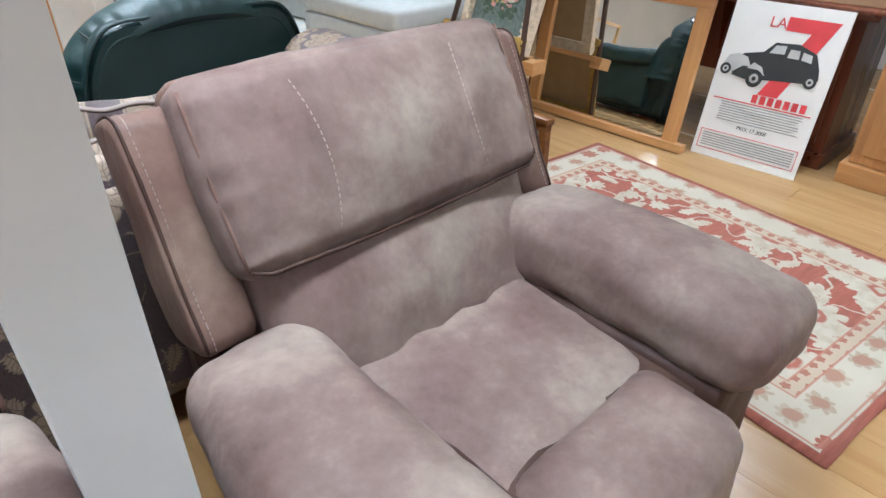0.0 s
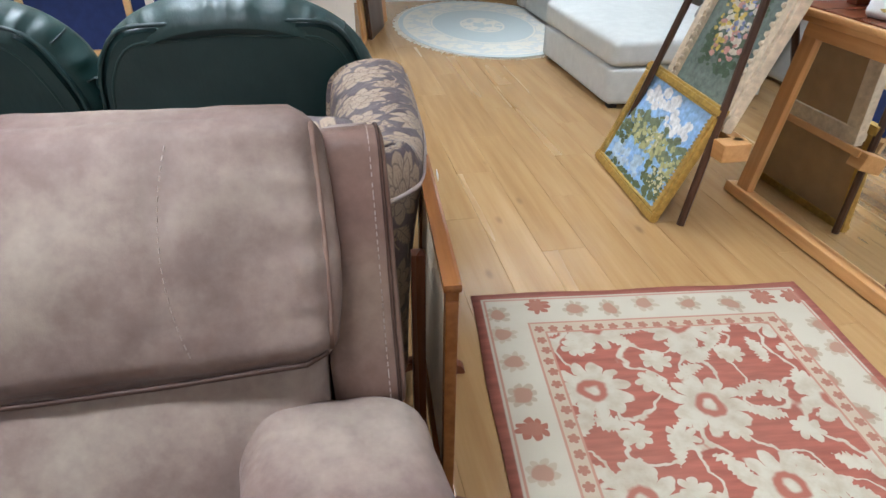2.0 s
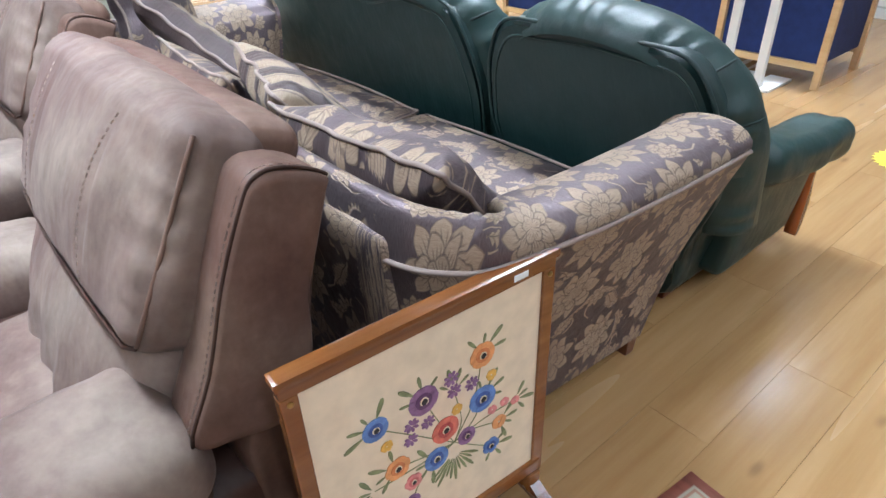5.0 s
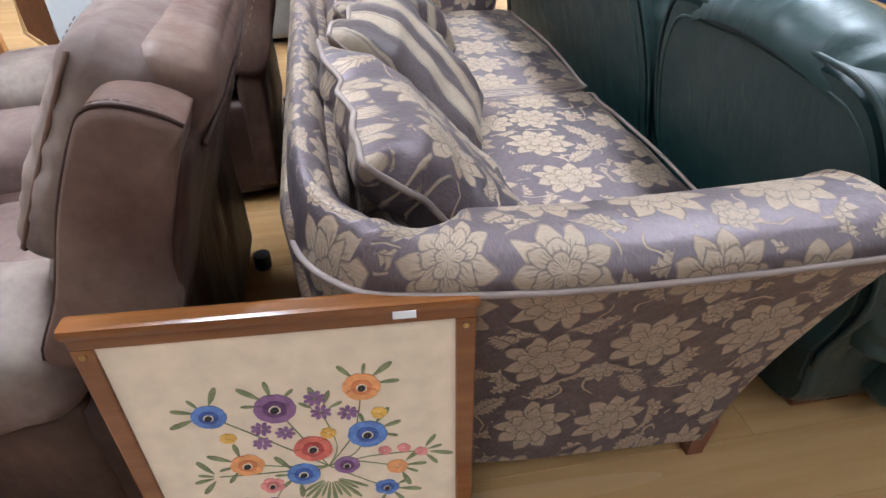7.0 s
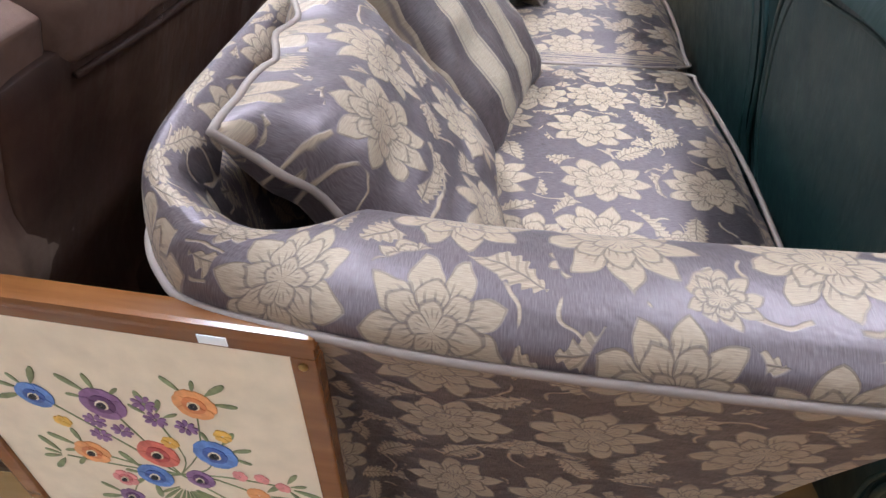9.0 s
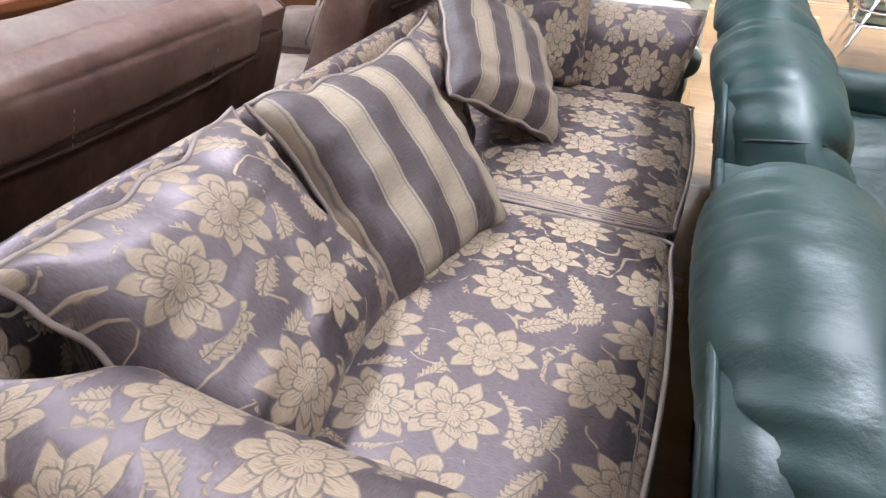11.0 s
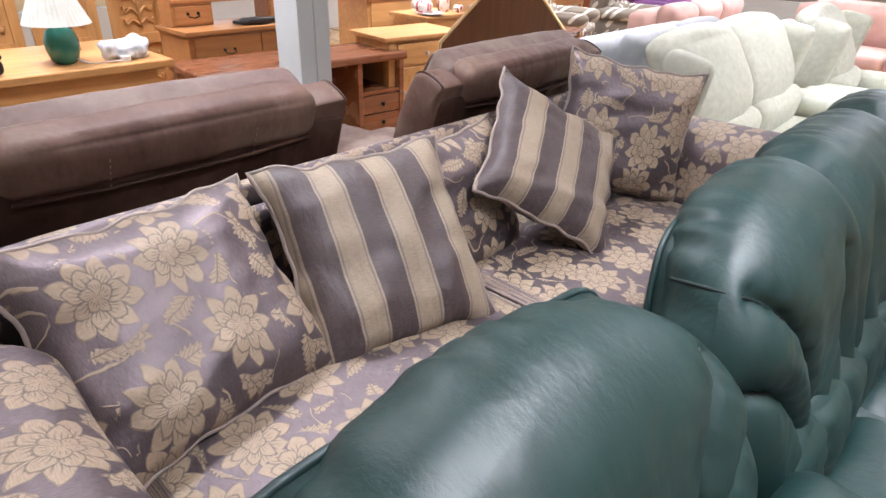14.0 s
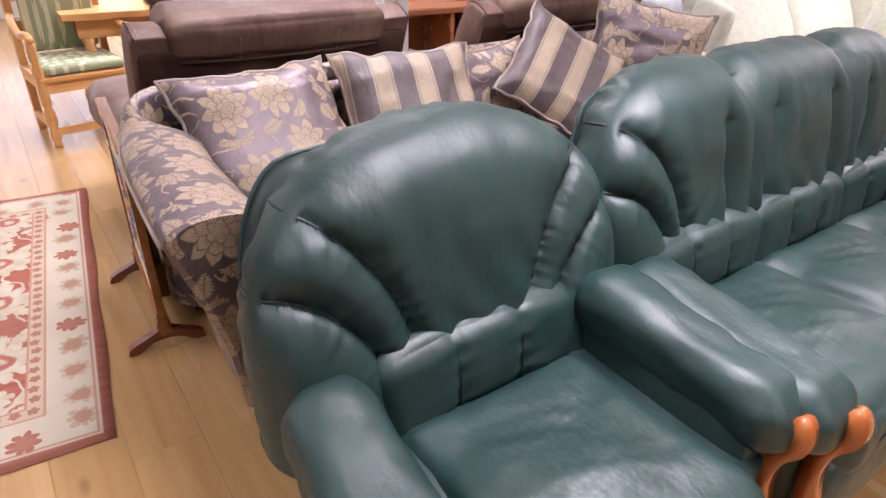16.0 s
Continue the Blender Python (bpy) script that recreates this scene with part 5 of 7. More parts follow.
def daubs(name, parent, mat, spots, lift, seed):
    """Brush strokes of one colour: small raised blots at chance turns in the given patches (x, z, spread x, spread z, count, size)."""
    rng = random.Random(seed)
    bm = bmesh.new()
    for x, z, sx, sz, count, size in spots:
        for _ in range(count):
            cx, cz = x + rng.uniform(-sx, sx), z + rng.uniform(-sz, sz)
            a, r = rng.uniform(0, 6.28), size * rng.uniform(0.5, 1.3)
            bm.faces.new([bm.verts.new((cx + r * math.cos(a + t) * rng.uniform(0.6, 1.1), lift - rng.uniform(0, 0.0008), cz + 0.7 * r * math.sin(a + t) * rng.uniform(0.6, 1.1))) for t in (0, 1.05, 2.1, 3.14, 4.2, 5.2)])
    bmesh.ops.recalc_face_normals(bm, faces=bm.faces[:])
    return part(name, bm, mat, parent)


def paint(name, c):
    return plain(name, c, 0.45, vary=0.3, scale=35, grain=0.4)


pic, PW = leaning("landscape_painting", "landscape oil painting in beaded gilt frame, leaning on easel", "painting", (2.82, 3.245), (2.775, 2.495), 0.58, 23)
PH = 0.585
part("canvas", box(0.04, -0.004, 0.04, PW - 0.04, 0.006, PH - 0.04, 0), paint("sky_paint", (0.30, 0.50, 0.78)), pic, "blue sky over trees and a pond")
BACKING = plain("brown_backing_board", (0.40, 0.27, 0.14), 0.8)
part("backing", box(0.03, 0.008, 0.03, PW - 0.03, 0.013, PH - 0.03, 0), BACKING, pic, "brown backing board")
picture_frame(pic, PW, PH, 0.05, 0.035, GILT, 0.018)
daubs("clouds", pic, paint("cloud_paint", (0.78, 0.80, 0.82)), [(0.30, 0.46, 0.16, 0.05, 40, 0.035), (0.5, 0.40, 0.12, 0.04, 20, 0.03)], -0.005, 1)
daubs("far_trees", pic, paint("far_tree_paint", (0.16, 0.20, 0.12)), [(0.22, 0.30, 0.15, 0.07, 90, 0.025), (0.55, 0.30, 0.14, 0.06, 80, 0.025), (0.36, 0.36, 0.02, 0.06, 20, 0.012)], -0.0062, 2)
daubs("light_trees", pic, paint("light_foliage_paint", (0.42, 0.42, 0.20)), [(0.25, 0.27, 0.14, 0.06, 60, 0.02), (0.52, 0.25, 0.15, 0.07, 60, 0.02)], -0.0075, 3)
daubs("pond", pic, paint("pond_paint", (0.45, 0.58, 0.70)), [(0.27, 0.13, 0.15, 0.05, 50, 0.03)], -0.0085, 4)
daubs("bank", pic, paint("bank_paint", (0.10, 0.13, 0.06)), [(0.58, 0.13, 0.11, 0.07, 60, 0.025), (0.12, 0.22, 0.05, 0.05, 30, 0.02), (0.3, 0.065, 0.22, 0.015, 40, 0.02)], -0.0095, 5)
daubs("blossoms", pic, paint("pale_blossom_paint", (0.62, 0.58, 0.36)), [(0.60, 0.16, 0.07, 0.05, 40, 0.012), (0.4, 0.3, 0.05, 0.04, 20, 0.012)], -0.0105, 6)

big, BW = leaning("flower_painting", "flower still life in cream carved frame on easel", "painting", (3.07, 3.14), (3.04, 2.50), 0.9, 20, 0.423)
BH = 0.92
part("canvas", box(0.06, -0.004, 0.06, BW - 0.06, 0.006, BH - 0.06, 0), paint("grey_green_paint", (0.14, 0.18, 0.16)), big, "grey-green canvas with a bunch of flowers")
part("backing", box(0.04, 0.008, 0.04, BW - 0.04, 0.013, BH - 0.04, 0), BACKING, big, "brown backing board")
picture_frame(big, BW, BH, 0.08, 0.05, CREAMFRAME, 0.04)
daubs("leaves", big, paint("leaf_paint", (0.06, 0.10, 0.06)), [(0.31, 0.42, 0.15, 0.22, 160, 0.03)], -0.005, 7)
daubs("white_bloom", big, paint("white_bloom_paint", (0.62, 0.58, 0.48)), [(0.31, 0.46, 0.10, 0.17, 60, 0.025)], -0.0062, 8)
daubs("pink_bloom", big, paint("pink_bloom_paint", (0.52, 0.27, 0.24)), [(0.32, 0.44, 0.12, 0.2, 50, 0.02)], -0.0072, 9)
daubs("yellow_bloom", big, paint("yellow_bloom_paint", (0.58, 0.44, 0.10)), [(0.26, 0.42, 0.09, 0.14, 40, 0.018)], -0.0082, 10)
daubs("blue_bloom", big, paint("blue_bloom_paint", (0.20, 0.24, 0.42)), [(0.36, 0.5, 0.1, 0.14, 24, 0.018)], -0.0088, 11)

easel = thing("easel", "dark wooden studio easel with pine picture ledge", "easel", 2.89, 2.45)
part("front_leg", tube([(0, 0, 0.004), (0.30, 0.12, 1.55)], 0.018, 8), DARKWOOD, easel)
part("front_leg", tube([(0, 0.78, 0.004), (0.30, 0.45, 1.55)], 0.018, 8), DARKWOOD, easel)
part("rear_leg", tube([(0.85, 0.35, 0.004), (0.30, 0.28, 1.5)], 0.018, 8), DARKWOOD, easel)
part("ledge", box(0.15, -0.03, 0.385, 0.21, 0.78, 0.42, 0.006), PINE_Y, easel, "pine ledge")
part("ledge_block", box(0.07, -0.07, 0.34, 0.20, 0.015, 0.42, 0.006), PINE_Y, easel, "pine peg block")

MIRROR = Mat("mirror_silver", 0.01, 1.0)
MIRROR.colour((0.86, 0.88, 0.86))
mirror, MW = leaning("overmantel_mirror", "large pine overmantel mirror leaning against dark sideboard", "mirror", (3.34, 2.73), (3.345, 1.545), 0.9, 9)
MH = 0.90
part("glass", box(0.10, 0.0, 0.06, MW - 0.10, 0.008, MH - 0.10, 0), MIRROR.m, mirror, "silvered mirror glass")
part("plinth_rail", box(-0.025, -0.04, 0, MW + 0.025, 0.03, 0.05, 0.008), PINE, mirror)
part("top_rail", box(0.03, -0.022, MH - 0.11, MW - 0.03, 0.024, MH - 0.05, 0.006), PINE, mirror)
part("cornice", add(box(-0.005, -0.035, MH - 0.052, MW + 0.005, 0.03, MH - 0.025, 0.008), box(-0.03, -0.055, MH - 0.027, MW + 0.03, 0.03, MH, 0.008)), PINE, mirror)
for x0 in (0.03, MW - 0.115):
    part("stile", box(x0, -0.02, 0.048, x0 + 0.085, 0.022, MH - 0.10, 0.008), PINE_Z, mirror)

poster, QW = leaning("car_poster", "white printed motor car poster board leaning on sideboard", "poster", (3.42, 1.505), (3.455, 0.925), 0.85, 12)
QH = 0.86
PAPER = plain("poster_paper", (0.76, 0.75, 0.70), 0.45, vary=0.03, scale=4)
REDINK = plain("red_ink", (0.62, 0.055, 0.06), 0.5)
GREYINK = plain("grey_ink", (0.33, 0.33, 0.31), 0.6)
INK = plain("black_ink", (0.03, 0.032, 0.03), 0.5)
SILVERINK = plain("silver_ink", (0.50, 0.51, 0.48), 0.5)
part("board", box(0, 0, 0, QW, 0.012, QH, 0.002), PAPER, poster)


def flat(parent, name, mat, pts, lift=-0.002):
    bm = bmesh.new()
    f = bm.faces.new([bm.verts.new((x * QW, lift, z * QH)) for x, z in pts])
    ext = bmesh.ops.extrude_face_region(bm, geom=[f])
    bmesh.ops.translate(bm, verts=[v for v in ext["geom"] if isinstance(v, bmesh.types.BMVert)], vec=(0, 0.0019, 0))
    bmesh.ops.recalc_face_normals(bm, faces=bm.faces[:])
    return part(name, bm, mat, parent)


def lettering(parent, name, text, size, at, mat, squeeze=1.0):
    cu = bpy.data.curves.new(name, "FONT")
    cu.body, cu.size, cu.extrude = text, size, 0.0006
    tmp = new(name, cu)
    deps = bpy.context.evaluated_depsgraph_get()
    me = bpy.data.meshes.new_from_object(tmp.evaluated_get(deps))
    bpy.data.objects.remove(tmp)
    me.materials.clear()
    me.materials.append(mat)
    ob = put_part(name, me, parent)
    ob.matrix_basis = Matrix.Translation((at[0] * QW, -0.0026, at[1] * QH)) @ pose(0, 0, 0, 90, 0, 0) @ Matrix.Diagonal((squeeze, 1, 1, 1))
    return ob


flat(poster, "numeral_seven", REDINK, [(0.50, 0.93), (0.93, 0.93), (0.62, 0.455), (0.44, 0.455), (0.72, 0.85), (0.50, 0.85)])
lettering(poster, "words_la", "LA", 0.075, (0.35, 0.86), REDINK)
lettering(poster, "price_line", "PRIX 17.300F", 0.030, (0.36, 0.215), INK)
for k in range(7):
    flat(poster, "name_block", REDINK, [(0.41 + 0.072 * k, 0.40), (0.46 + 0.072 * k, 0.40), (0.46 + 0.072 * k, 0.452), (0.41 + 0.072 * k, 0.452)], -0.003)
flat(poster, "car_body", INK, [(0.16, 0.545), (0.30, 0.53), (0.55, 0.555), (0.80, 0.57), (0.90, 0.60), (0.88, 0.66), (0.82, 0.745), (0.66, 0.785), (0.46, 0.775), (0.38, 0.71), (0.22, 0.685), (0.12, 0.64)], -0.0035)
flat(poster, "car_window", SILVERINK, [(0.43, 0.71), (0.47, 0.76), (0.56, 0.765), (0.56, 0.715)], -0.0045)
flat(poster, "car_window", SILVERINK, [(0.59, 0.70), (0.60, 0.75), (0.68, 0.75), (0.69, 0.70)], -0.0045)
flat(poster, "car_window", SILVERINK, [(0.71, 0.70), (0.71, 0.745), (0.79, 0.735), (0.80, 0.69)], -0.0045)
flat(poster, "car_wing", SILVERINK, [(0.05, 0.60), (0.09, 0.66), (0.17, 0.68), (0.26, 0.665), (0.31, 0.61), (0.24, 0.61), (0.15, 0.56), (0.08, 0.565)], -0.0045)
flat(poster, "car_wing", SILVERINK, [(0.28, 0.60), (0.33, 0.64), (0.41, 0.62), (0.45, 0.57), (0.38, 0.60)], -0.0052)
for cx, cz, r in ((0.37, 0.545, 0.075), (0.84, 0.585, 0.055), (0.09, 0.575, 0.05)):
    for k, (q, mt) in enumerate(((1.0, INK), (0.55, SILVERINK), (0.25, INK))):
        flat(poster, "car_wheel", mt, [(cx + q * r * math.cos(t * 0.45), cz + q * r * 0.72 * math.sin(t * 0.45)) for t in range(14)], -0.0056 - 0.0006 * k)
for k in range(9):
    z = 0.385 - 0.016 * k
    rng = random.Random(k)
    flat(poster, "text_line", REDINK if k == 0 else GREYINK, [(0.06 if k == 0 else 0.14 + 0.02 * rng.random(), z), (0.95 if k == 0 else 0.80 + 0.12 * rng.random(), z), (0.95 if k == 0 else 0.88, z + 0.007), (0.06 if k == 0 else 0.15, z + 0.007)])
for k in range(6):
    flat(poster, "small_print", GREYINK, [(0.07, 0.15 - 0.016 * k), (0.93, 0.15 - 0.016 * k), (0.93, 0.158 - 0.016 * k), (0.07, 0.158 - 0.016 * k)])
for a, b, c, d in ((0.04, 0.05, 0.96, 0.054), (0.04, 0.172, 0.96, 0.176), (0.04, 0.05, 0.046, 0.176), (0.954, 0.05, 0.96, 0.176)):
    flat(poster, "red_rule", REDINK, [(a, b), (c, b), (c, d), (a, d)], -0.0026)

# ---- dark sideboard with telephones and a vase ----
side = thing("sideboard", "dark mahogany pedestal sideboard with tall back", "sideboard", 3.96, 1.92)
for y0, y1 in ((-1.02, -0.42), (0.48, 1.05)):
    ped = part("pedestal", box(-0.24, y0, 0.08, 0.28, y1, 0.80, 0.006), MAHOGANY_Z, side)
    part("plinth", box(-0.27, y0 - 0.02, 0, 0.28, y1 + 0.02, 0.085, 0.01), MAHOGANY, side)
    part("door", box(-0.262, y0 + 0.05, 0.14, -0.241, y1 - 0.05, 0.74, 0.008), MAHOGANY_Z, side)
part("centre_body", box(-0.20, -0.42, 0.40, 0.28, 0.48, 0.80, 0.005), MAHOGANY_Z, side)
part("top_board", add(box(-0.29, -1.08, 0.80, 0.30, 1.11, 0.83, 0.008), box(-0.31, -1.10, 0.83, 0.30, 1.13, 0.855, 0.01)), MAHOGANY, side)
part("upstand", box(0.20, -1.0, 0.855, 0.28, 1.05, 1.35, 0.006), MAHOGANY_Z, side, "tall panelled back")
for y in (-0.98, 0.0, 0.62, 1.02):
    part("upright", box(-0.10, y - 0.03, 0.855, 0.20, y + 0.03, 1.33, 0.008), MAHOGANY_Z, side)
part("shelf", box(-0.16, -1.03, 1.33, 0.28, 1.08, 1.37, 0.01), MAHOGANY, side)
IVORY = plain("ivory_bakelite", (0.66, 0.60, 0.46), 0.25, vary=0.06)
CHINA = Mat("blue_white_china", 0.12)
cv = CHINA.coords()
cm, _, _, _ = flower_mask(CHINA, CHINA.vmath("ADD", CHINA.mapped(cv, (1, 1, 1)), CHINA.vmath("MULTIPLY", cv, (0, 0, 1))), 0.045, 6, 0.42, 0.7)
CHINA.colour(CHINA.mix(CHINA.math("MULTIPLY", cm, 0.85), (0.72, 0.74, 0.74), (0.10, 0.16, 0.36)))


def telephone(x, y, z, rz, mat, label):
    ph = thing("telephone", label, "telephone", x, y, z, rz)
    soft_part("body", (0.20, 0.17, 0.10), 0.035, mat, ph, (0, 0, 0.05), n=8, fn=lambda a, b, c: (a * (1 - 1.6 * (c + 0.05)), b * (1 - 1.8 * (c + 0.05)), c))
    part("dial", turned([(0.045, 0), (0.045, 0.008), (0.02, 0.012)], 18), BRASS, ph, "round brass dial", pose(0, -0.05, 0.068, 52, 0, 0))
    part("dial_centre", turned([(0.022, 0), (0.018, 0.012)], 14), WHITE, ph, "", pose(0, -0.056, 0.074, 52, 0, 0))
    part("cradle", box(-0.05, -0.01, 0.095, 0.05, 0.05, 0.125, 0.01), mat, ph)
    part("handset", tube([(-0.115, 0.02, 0.125), (-0.09, 0.02, 0.148), (0, 0.02, 0.155), (0.09, 0.02, 0.148), (0.115, 0.02, 0.125)], 0.016, 10), mat, ph, "", None, True)
    for s in (-1, 1):
        part("ear_cup", turned([(0.02, 0), (0.03, 0.012), (0.03, 0.022)], 14), mat, ph, "", pose(s * 0.115, 0.02, 0.10))
    return ph


telephone(3.80, 2.62, 0.856, -70, WHITE, "white rotary dial telephone on the sideboard")
telephone(3.77, 2.28, 0.856, -80, IVORY, "ivory rotary telephone with brass dial on sideboard")
vase = thing("china_bowl", "blue and white china bowl on the sideboard", "bowl", 3.80, 1.88, 0.856)
part("bowl", turned([(0.05, 0), (0.055, 0.012), (0.10, 0.04), (0.135, 0.09), (0.14, 0.12), (0.12, 0.15), (0.125, 0.165), (0.115, 0.16), (0.10, 0.12)], 30), CHINA.m, vase, "", None, True)
CARD = plain("cardboard", (0.42, 0.27, 0.15), 0.8, vary=0.08)
crate = thing("cardboard_box", "brown cardboard box on the sideboard top", "box", 3.88, 1.02, 0.856, 8)
part("carton", box(-0.15, -0.17, 0, 0.15, 0.17, 0.24, 0.004), CARD, crate)
part("flap", box(-0.15, -0.17, 0.241, 0.15, -0.01, 0.245, 0.001), CARD, crate)
paper = thing("crumpled_paper", "crumpled printed tissue paper beside the box", "paper", 3.78, 1.36, 0.856)
soft_part("wad", (0.20, 0.22, 0.07), 0.03, plain("printed_paper", (0.55, 0.56, 0.56), 0.7, vary=0.5, scale=30), paper, (0, 0, 0.034), n=10, wrinkle=0.03)

pcab = thing("pine_cabinet", "honey pine cabinet with moulded plinth and brass knob", "cabinet", 3.87, 0.42)
part("plinth", box(-0.26, -0.42, 0, 0.28, 0.36, 0.11, 0.012), PINE_Y, pcab)
part("body", box(-0.22, -0.39, 0.11, 0.26, 0.33, 0.84, 0.006), PINE_Z, pcab)
part("top_board", box(-0.26, -0.42, 0.84, 0.28, 0.36, 0.875, 0.01), PINE_Y, pcab)
for y0, y1 in ((-0.34, -0.04), (-0.02, 0.28)):
    d = part("door", box(-0.243, y0, 0.17, -0.221, y1, 0.78, 0.005), PINE_Z, pcab)
    part("door_panel", box(-0.256, y0 + 0.06, 0.24, -0.244, y1 - 0.06, 0.71, 0.01), PINE_Z, d)
    part("knob", turned([(0.008, 0), (0.008, 0.012), (0.016, 0.022), (0.012, 0.032)], 12), BRASS, d, "brass knob", pose(-0.243, y1 - 0.03 if y0 < -0.1 else y0 + 0.03, 0.5, 0, -90, 0))

# ---- pale grey corner sofa with chaise ----
PALE = plain("pale_grey_weave", (0.52, 0.53, 0.50), 0.85, vary=0.06, scale=14, grain=0.4)
CUSHG = plain("grey_cushion_weave", (0.33, 0.32, 0.31), 0.85, vary=0.08, scale=14, grain=0.4)
lsofa = thing("corner_sofa", "pale grey fabric corner sofa with long chaise", "sofa", 3.19, 3.97)
soft_part("chaise_base", (1.15, 1.35, 0.25), 0.03, PALE, lsofa, (0.575, 0.675, 0.15), n=10)
soft_part("chaise_cushion", (1.16, 1.36, 0.19), 0.05, PALE, lsofa, (0.575, 0.68, 0.365), n=14, puff=(0.005, 0.005, 0.015))
soft_part("sofa_base", (1.25, 1.75, 0.25), 0.03, PALE, lsofa, (1.02, 2.23, 0.15), n=10)
for k in range(2):
    soft_part("seat_cushion", (1.15, 0.86, 0.19), 0.05, PALE, lsofa, (1.05, 1.79 + 0.87 * k, 0.365), n=12, puff=(0.005, 0.005, 0.02))
soft_part("armrest", (1.30, 0.22, 0.58), 0.05, PALE, lsofa, (1.02, 3.22, 0.31), n=10)
soft_part("backrest", (0.24, 3.3, 0.72), 0.06, PALE, lsofa, (1.62, 1.66, 0.38), n=12)
for k, y in enumerate((0.5, 1.35, 2.2, 2.9)):
    soft_part("back_cushion", (0.22, 0.66, 0.46), 0.09, PALE, lsofa, (1.40, y, 0.66), (0, 12, 0), n=12, puff=(0.03, 0, 0.01))
for x, y in ((0.06, 0.06), (0.06, 1.25), (1.5, 0.1), (1.5, 3.2)):
    part("foot", box(x - 0.03, y - 0.03, 0, x + 0.03, y + 0.03, 0.03, 0.003), BLACK, lsofa)
pillow("sofa_cushion", "grey square cushion lying on the pale corner sofa", CUSHG, (0.45, 0.45), 0.15, (4.10, 4.25, 0.62), ((0.3, 0.95, 0.0), (0.6, -0.1, 0.75)), 3.3)

# ---- far end: square white pillar unit, display stand, leaning boards, wall picture ----
pillar = thing("pillar_casing", "white boxed pillar with open service slot at its foot", "pillar", 1.42, 5.80)
part("left_leaf", box(-0.225, -0.21, 0, -0.10, 0.21, HT - 0.003, 0.006), WHITE, pillar)
part("right_leaf", box(0.08, -0.21, 0, 0.225, 0.21, HT - 0.003, 0.006), WHITE, pillar)
part("middle_panel", box(-0.10, -0.195, 0.20, 0.08, 0.21, HT - 0.003, 0.004), WHITE, pillar)
# black block at the slot's rear, its colour stands for the hollow's shade
part("slot_back", box(-0.10, 0.0, 0, 0.08, 0.20, 0.20, 0.002), BLACK, pillar, "black block for the shade in the slot's hollow")
part("slot_tray", box(-0.085, -0.17, 0.085, 0.065, 0.0, 0.105, 0.004), BLACK, pillar)
part("slot_lip", turned([(0.11, 0), (0.11, 0.012), (0.10, 0.014)], 20), CHROME, pillar, "steel disc on the floor", pose(-0.01, -0.19, 0.001))
part("edge_board", box(-0.27, -0.19, 0, -0.228, 0.19, 2.1, 0.004), PINE_Z, pillar, "pine board on one side")
for k, (x, y, w, h, rz) in enumerate(((1.78, 6.15, 0.5, 1.5, 78), (1.90, 6.35, 0.55, 1.3, 72), (1.96, 6.62, 0.5, 1.2, 70))):
    b = thing("wooden_board", "brown wooden panel board leaning upright", "board", x, y, 0, rz, "leaning boards")
    bm = box(-w / 2, -0.012, 0, w / 2, 0.012, h, 0.003)
    for v in bm.verts:
        v.co.y += 0.08 * v.co.z
    part("panel", bm, (PINE_Z, DARKWOOD, PINE_Z)[k], b)

NAVY = plain("navy_felt", (0.012, 0.03, 0.14), 0.9, vary=0.15, scale=20, grain=0.4)
PALEPINE = wood("pale_pine", (0.55, 0.36, 0.17), (0.72, 0.52, 0.28), 0, 0.45)
stand = thing("display_stand", "pale pine display stand with navy felt panels", "display stand", -0.75, 5.75)
for x in (-1.45, -0.72, 0.0, 0.72, 1.45):
    for y in (-0.32, 0.32):
        part("post", box(x - 0.022, y - 0.022, 0, x + 0.022, y + 0.022, 1.05, 0.003), PALEPINE, stand)
for z in (0.12, 0.62, 1.0):
    for y in (-0.32, 0.32):
        part("rail", box(-1.47, y - 0.018, z, 1.47, y + 0.018, z + 0.045, 0.003), PALEPINE, stand)
for x in (-1.085, -0.36, 0.36, 1.085):
    part("felt_panel", box(x - 0.34, -0.312, 0.165, x + 0.34, -0.300, 0.615, 0.002), NAVY, stand, "navy felt panel")
part("felt_end", box(1.435, -0.30, 0.165, 1.447, 0.30, 0.615, 0.002), NAVY, stand, "navy felt panel")
part("shelf_board", box(-1.46, -0.31, 0.665, 1.46, 0.31, 0.685, 0.002), PALEPINE, stand)
for x, w, h in ((-0.55, 0.5, 0.28), (0.3, 0.4, 0.16), (1.0, 0.3, 0.2)):
    b = thing("storage_box", "brown cardboard storage box on display stand", "box", stand.location.x + x, 5.75, 0.686, 4, "boxes on the stand")
    part("carton", box(-w / 2, -0.2, 0, w / 2, 0.2, h, 0.004), CARD, b)
    part("lid", box(-w / 2 - 0.006, -0.206, h + 0.001, w / 2 + 0.006, 0.206, h + 0.03, 0.004), CARD, b)
for x in (0.18, 0.42):
    p = thing("white_upright", "white metal shelf upright on flat foot", "upright", x, 5.20, 0, 0, "white uprights")
    part("pole", box(-0.028, -0.02, 0.02, 0.028, 0.02, 2.0, 0.003), WHITE, p)
    part("foot_plate", box(-0.05, -0.05, 0, 0.10, 0.30, 0.02, 0.004), WHITE, p)

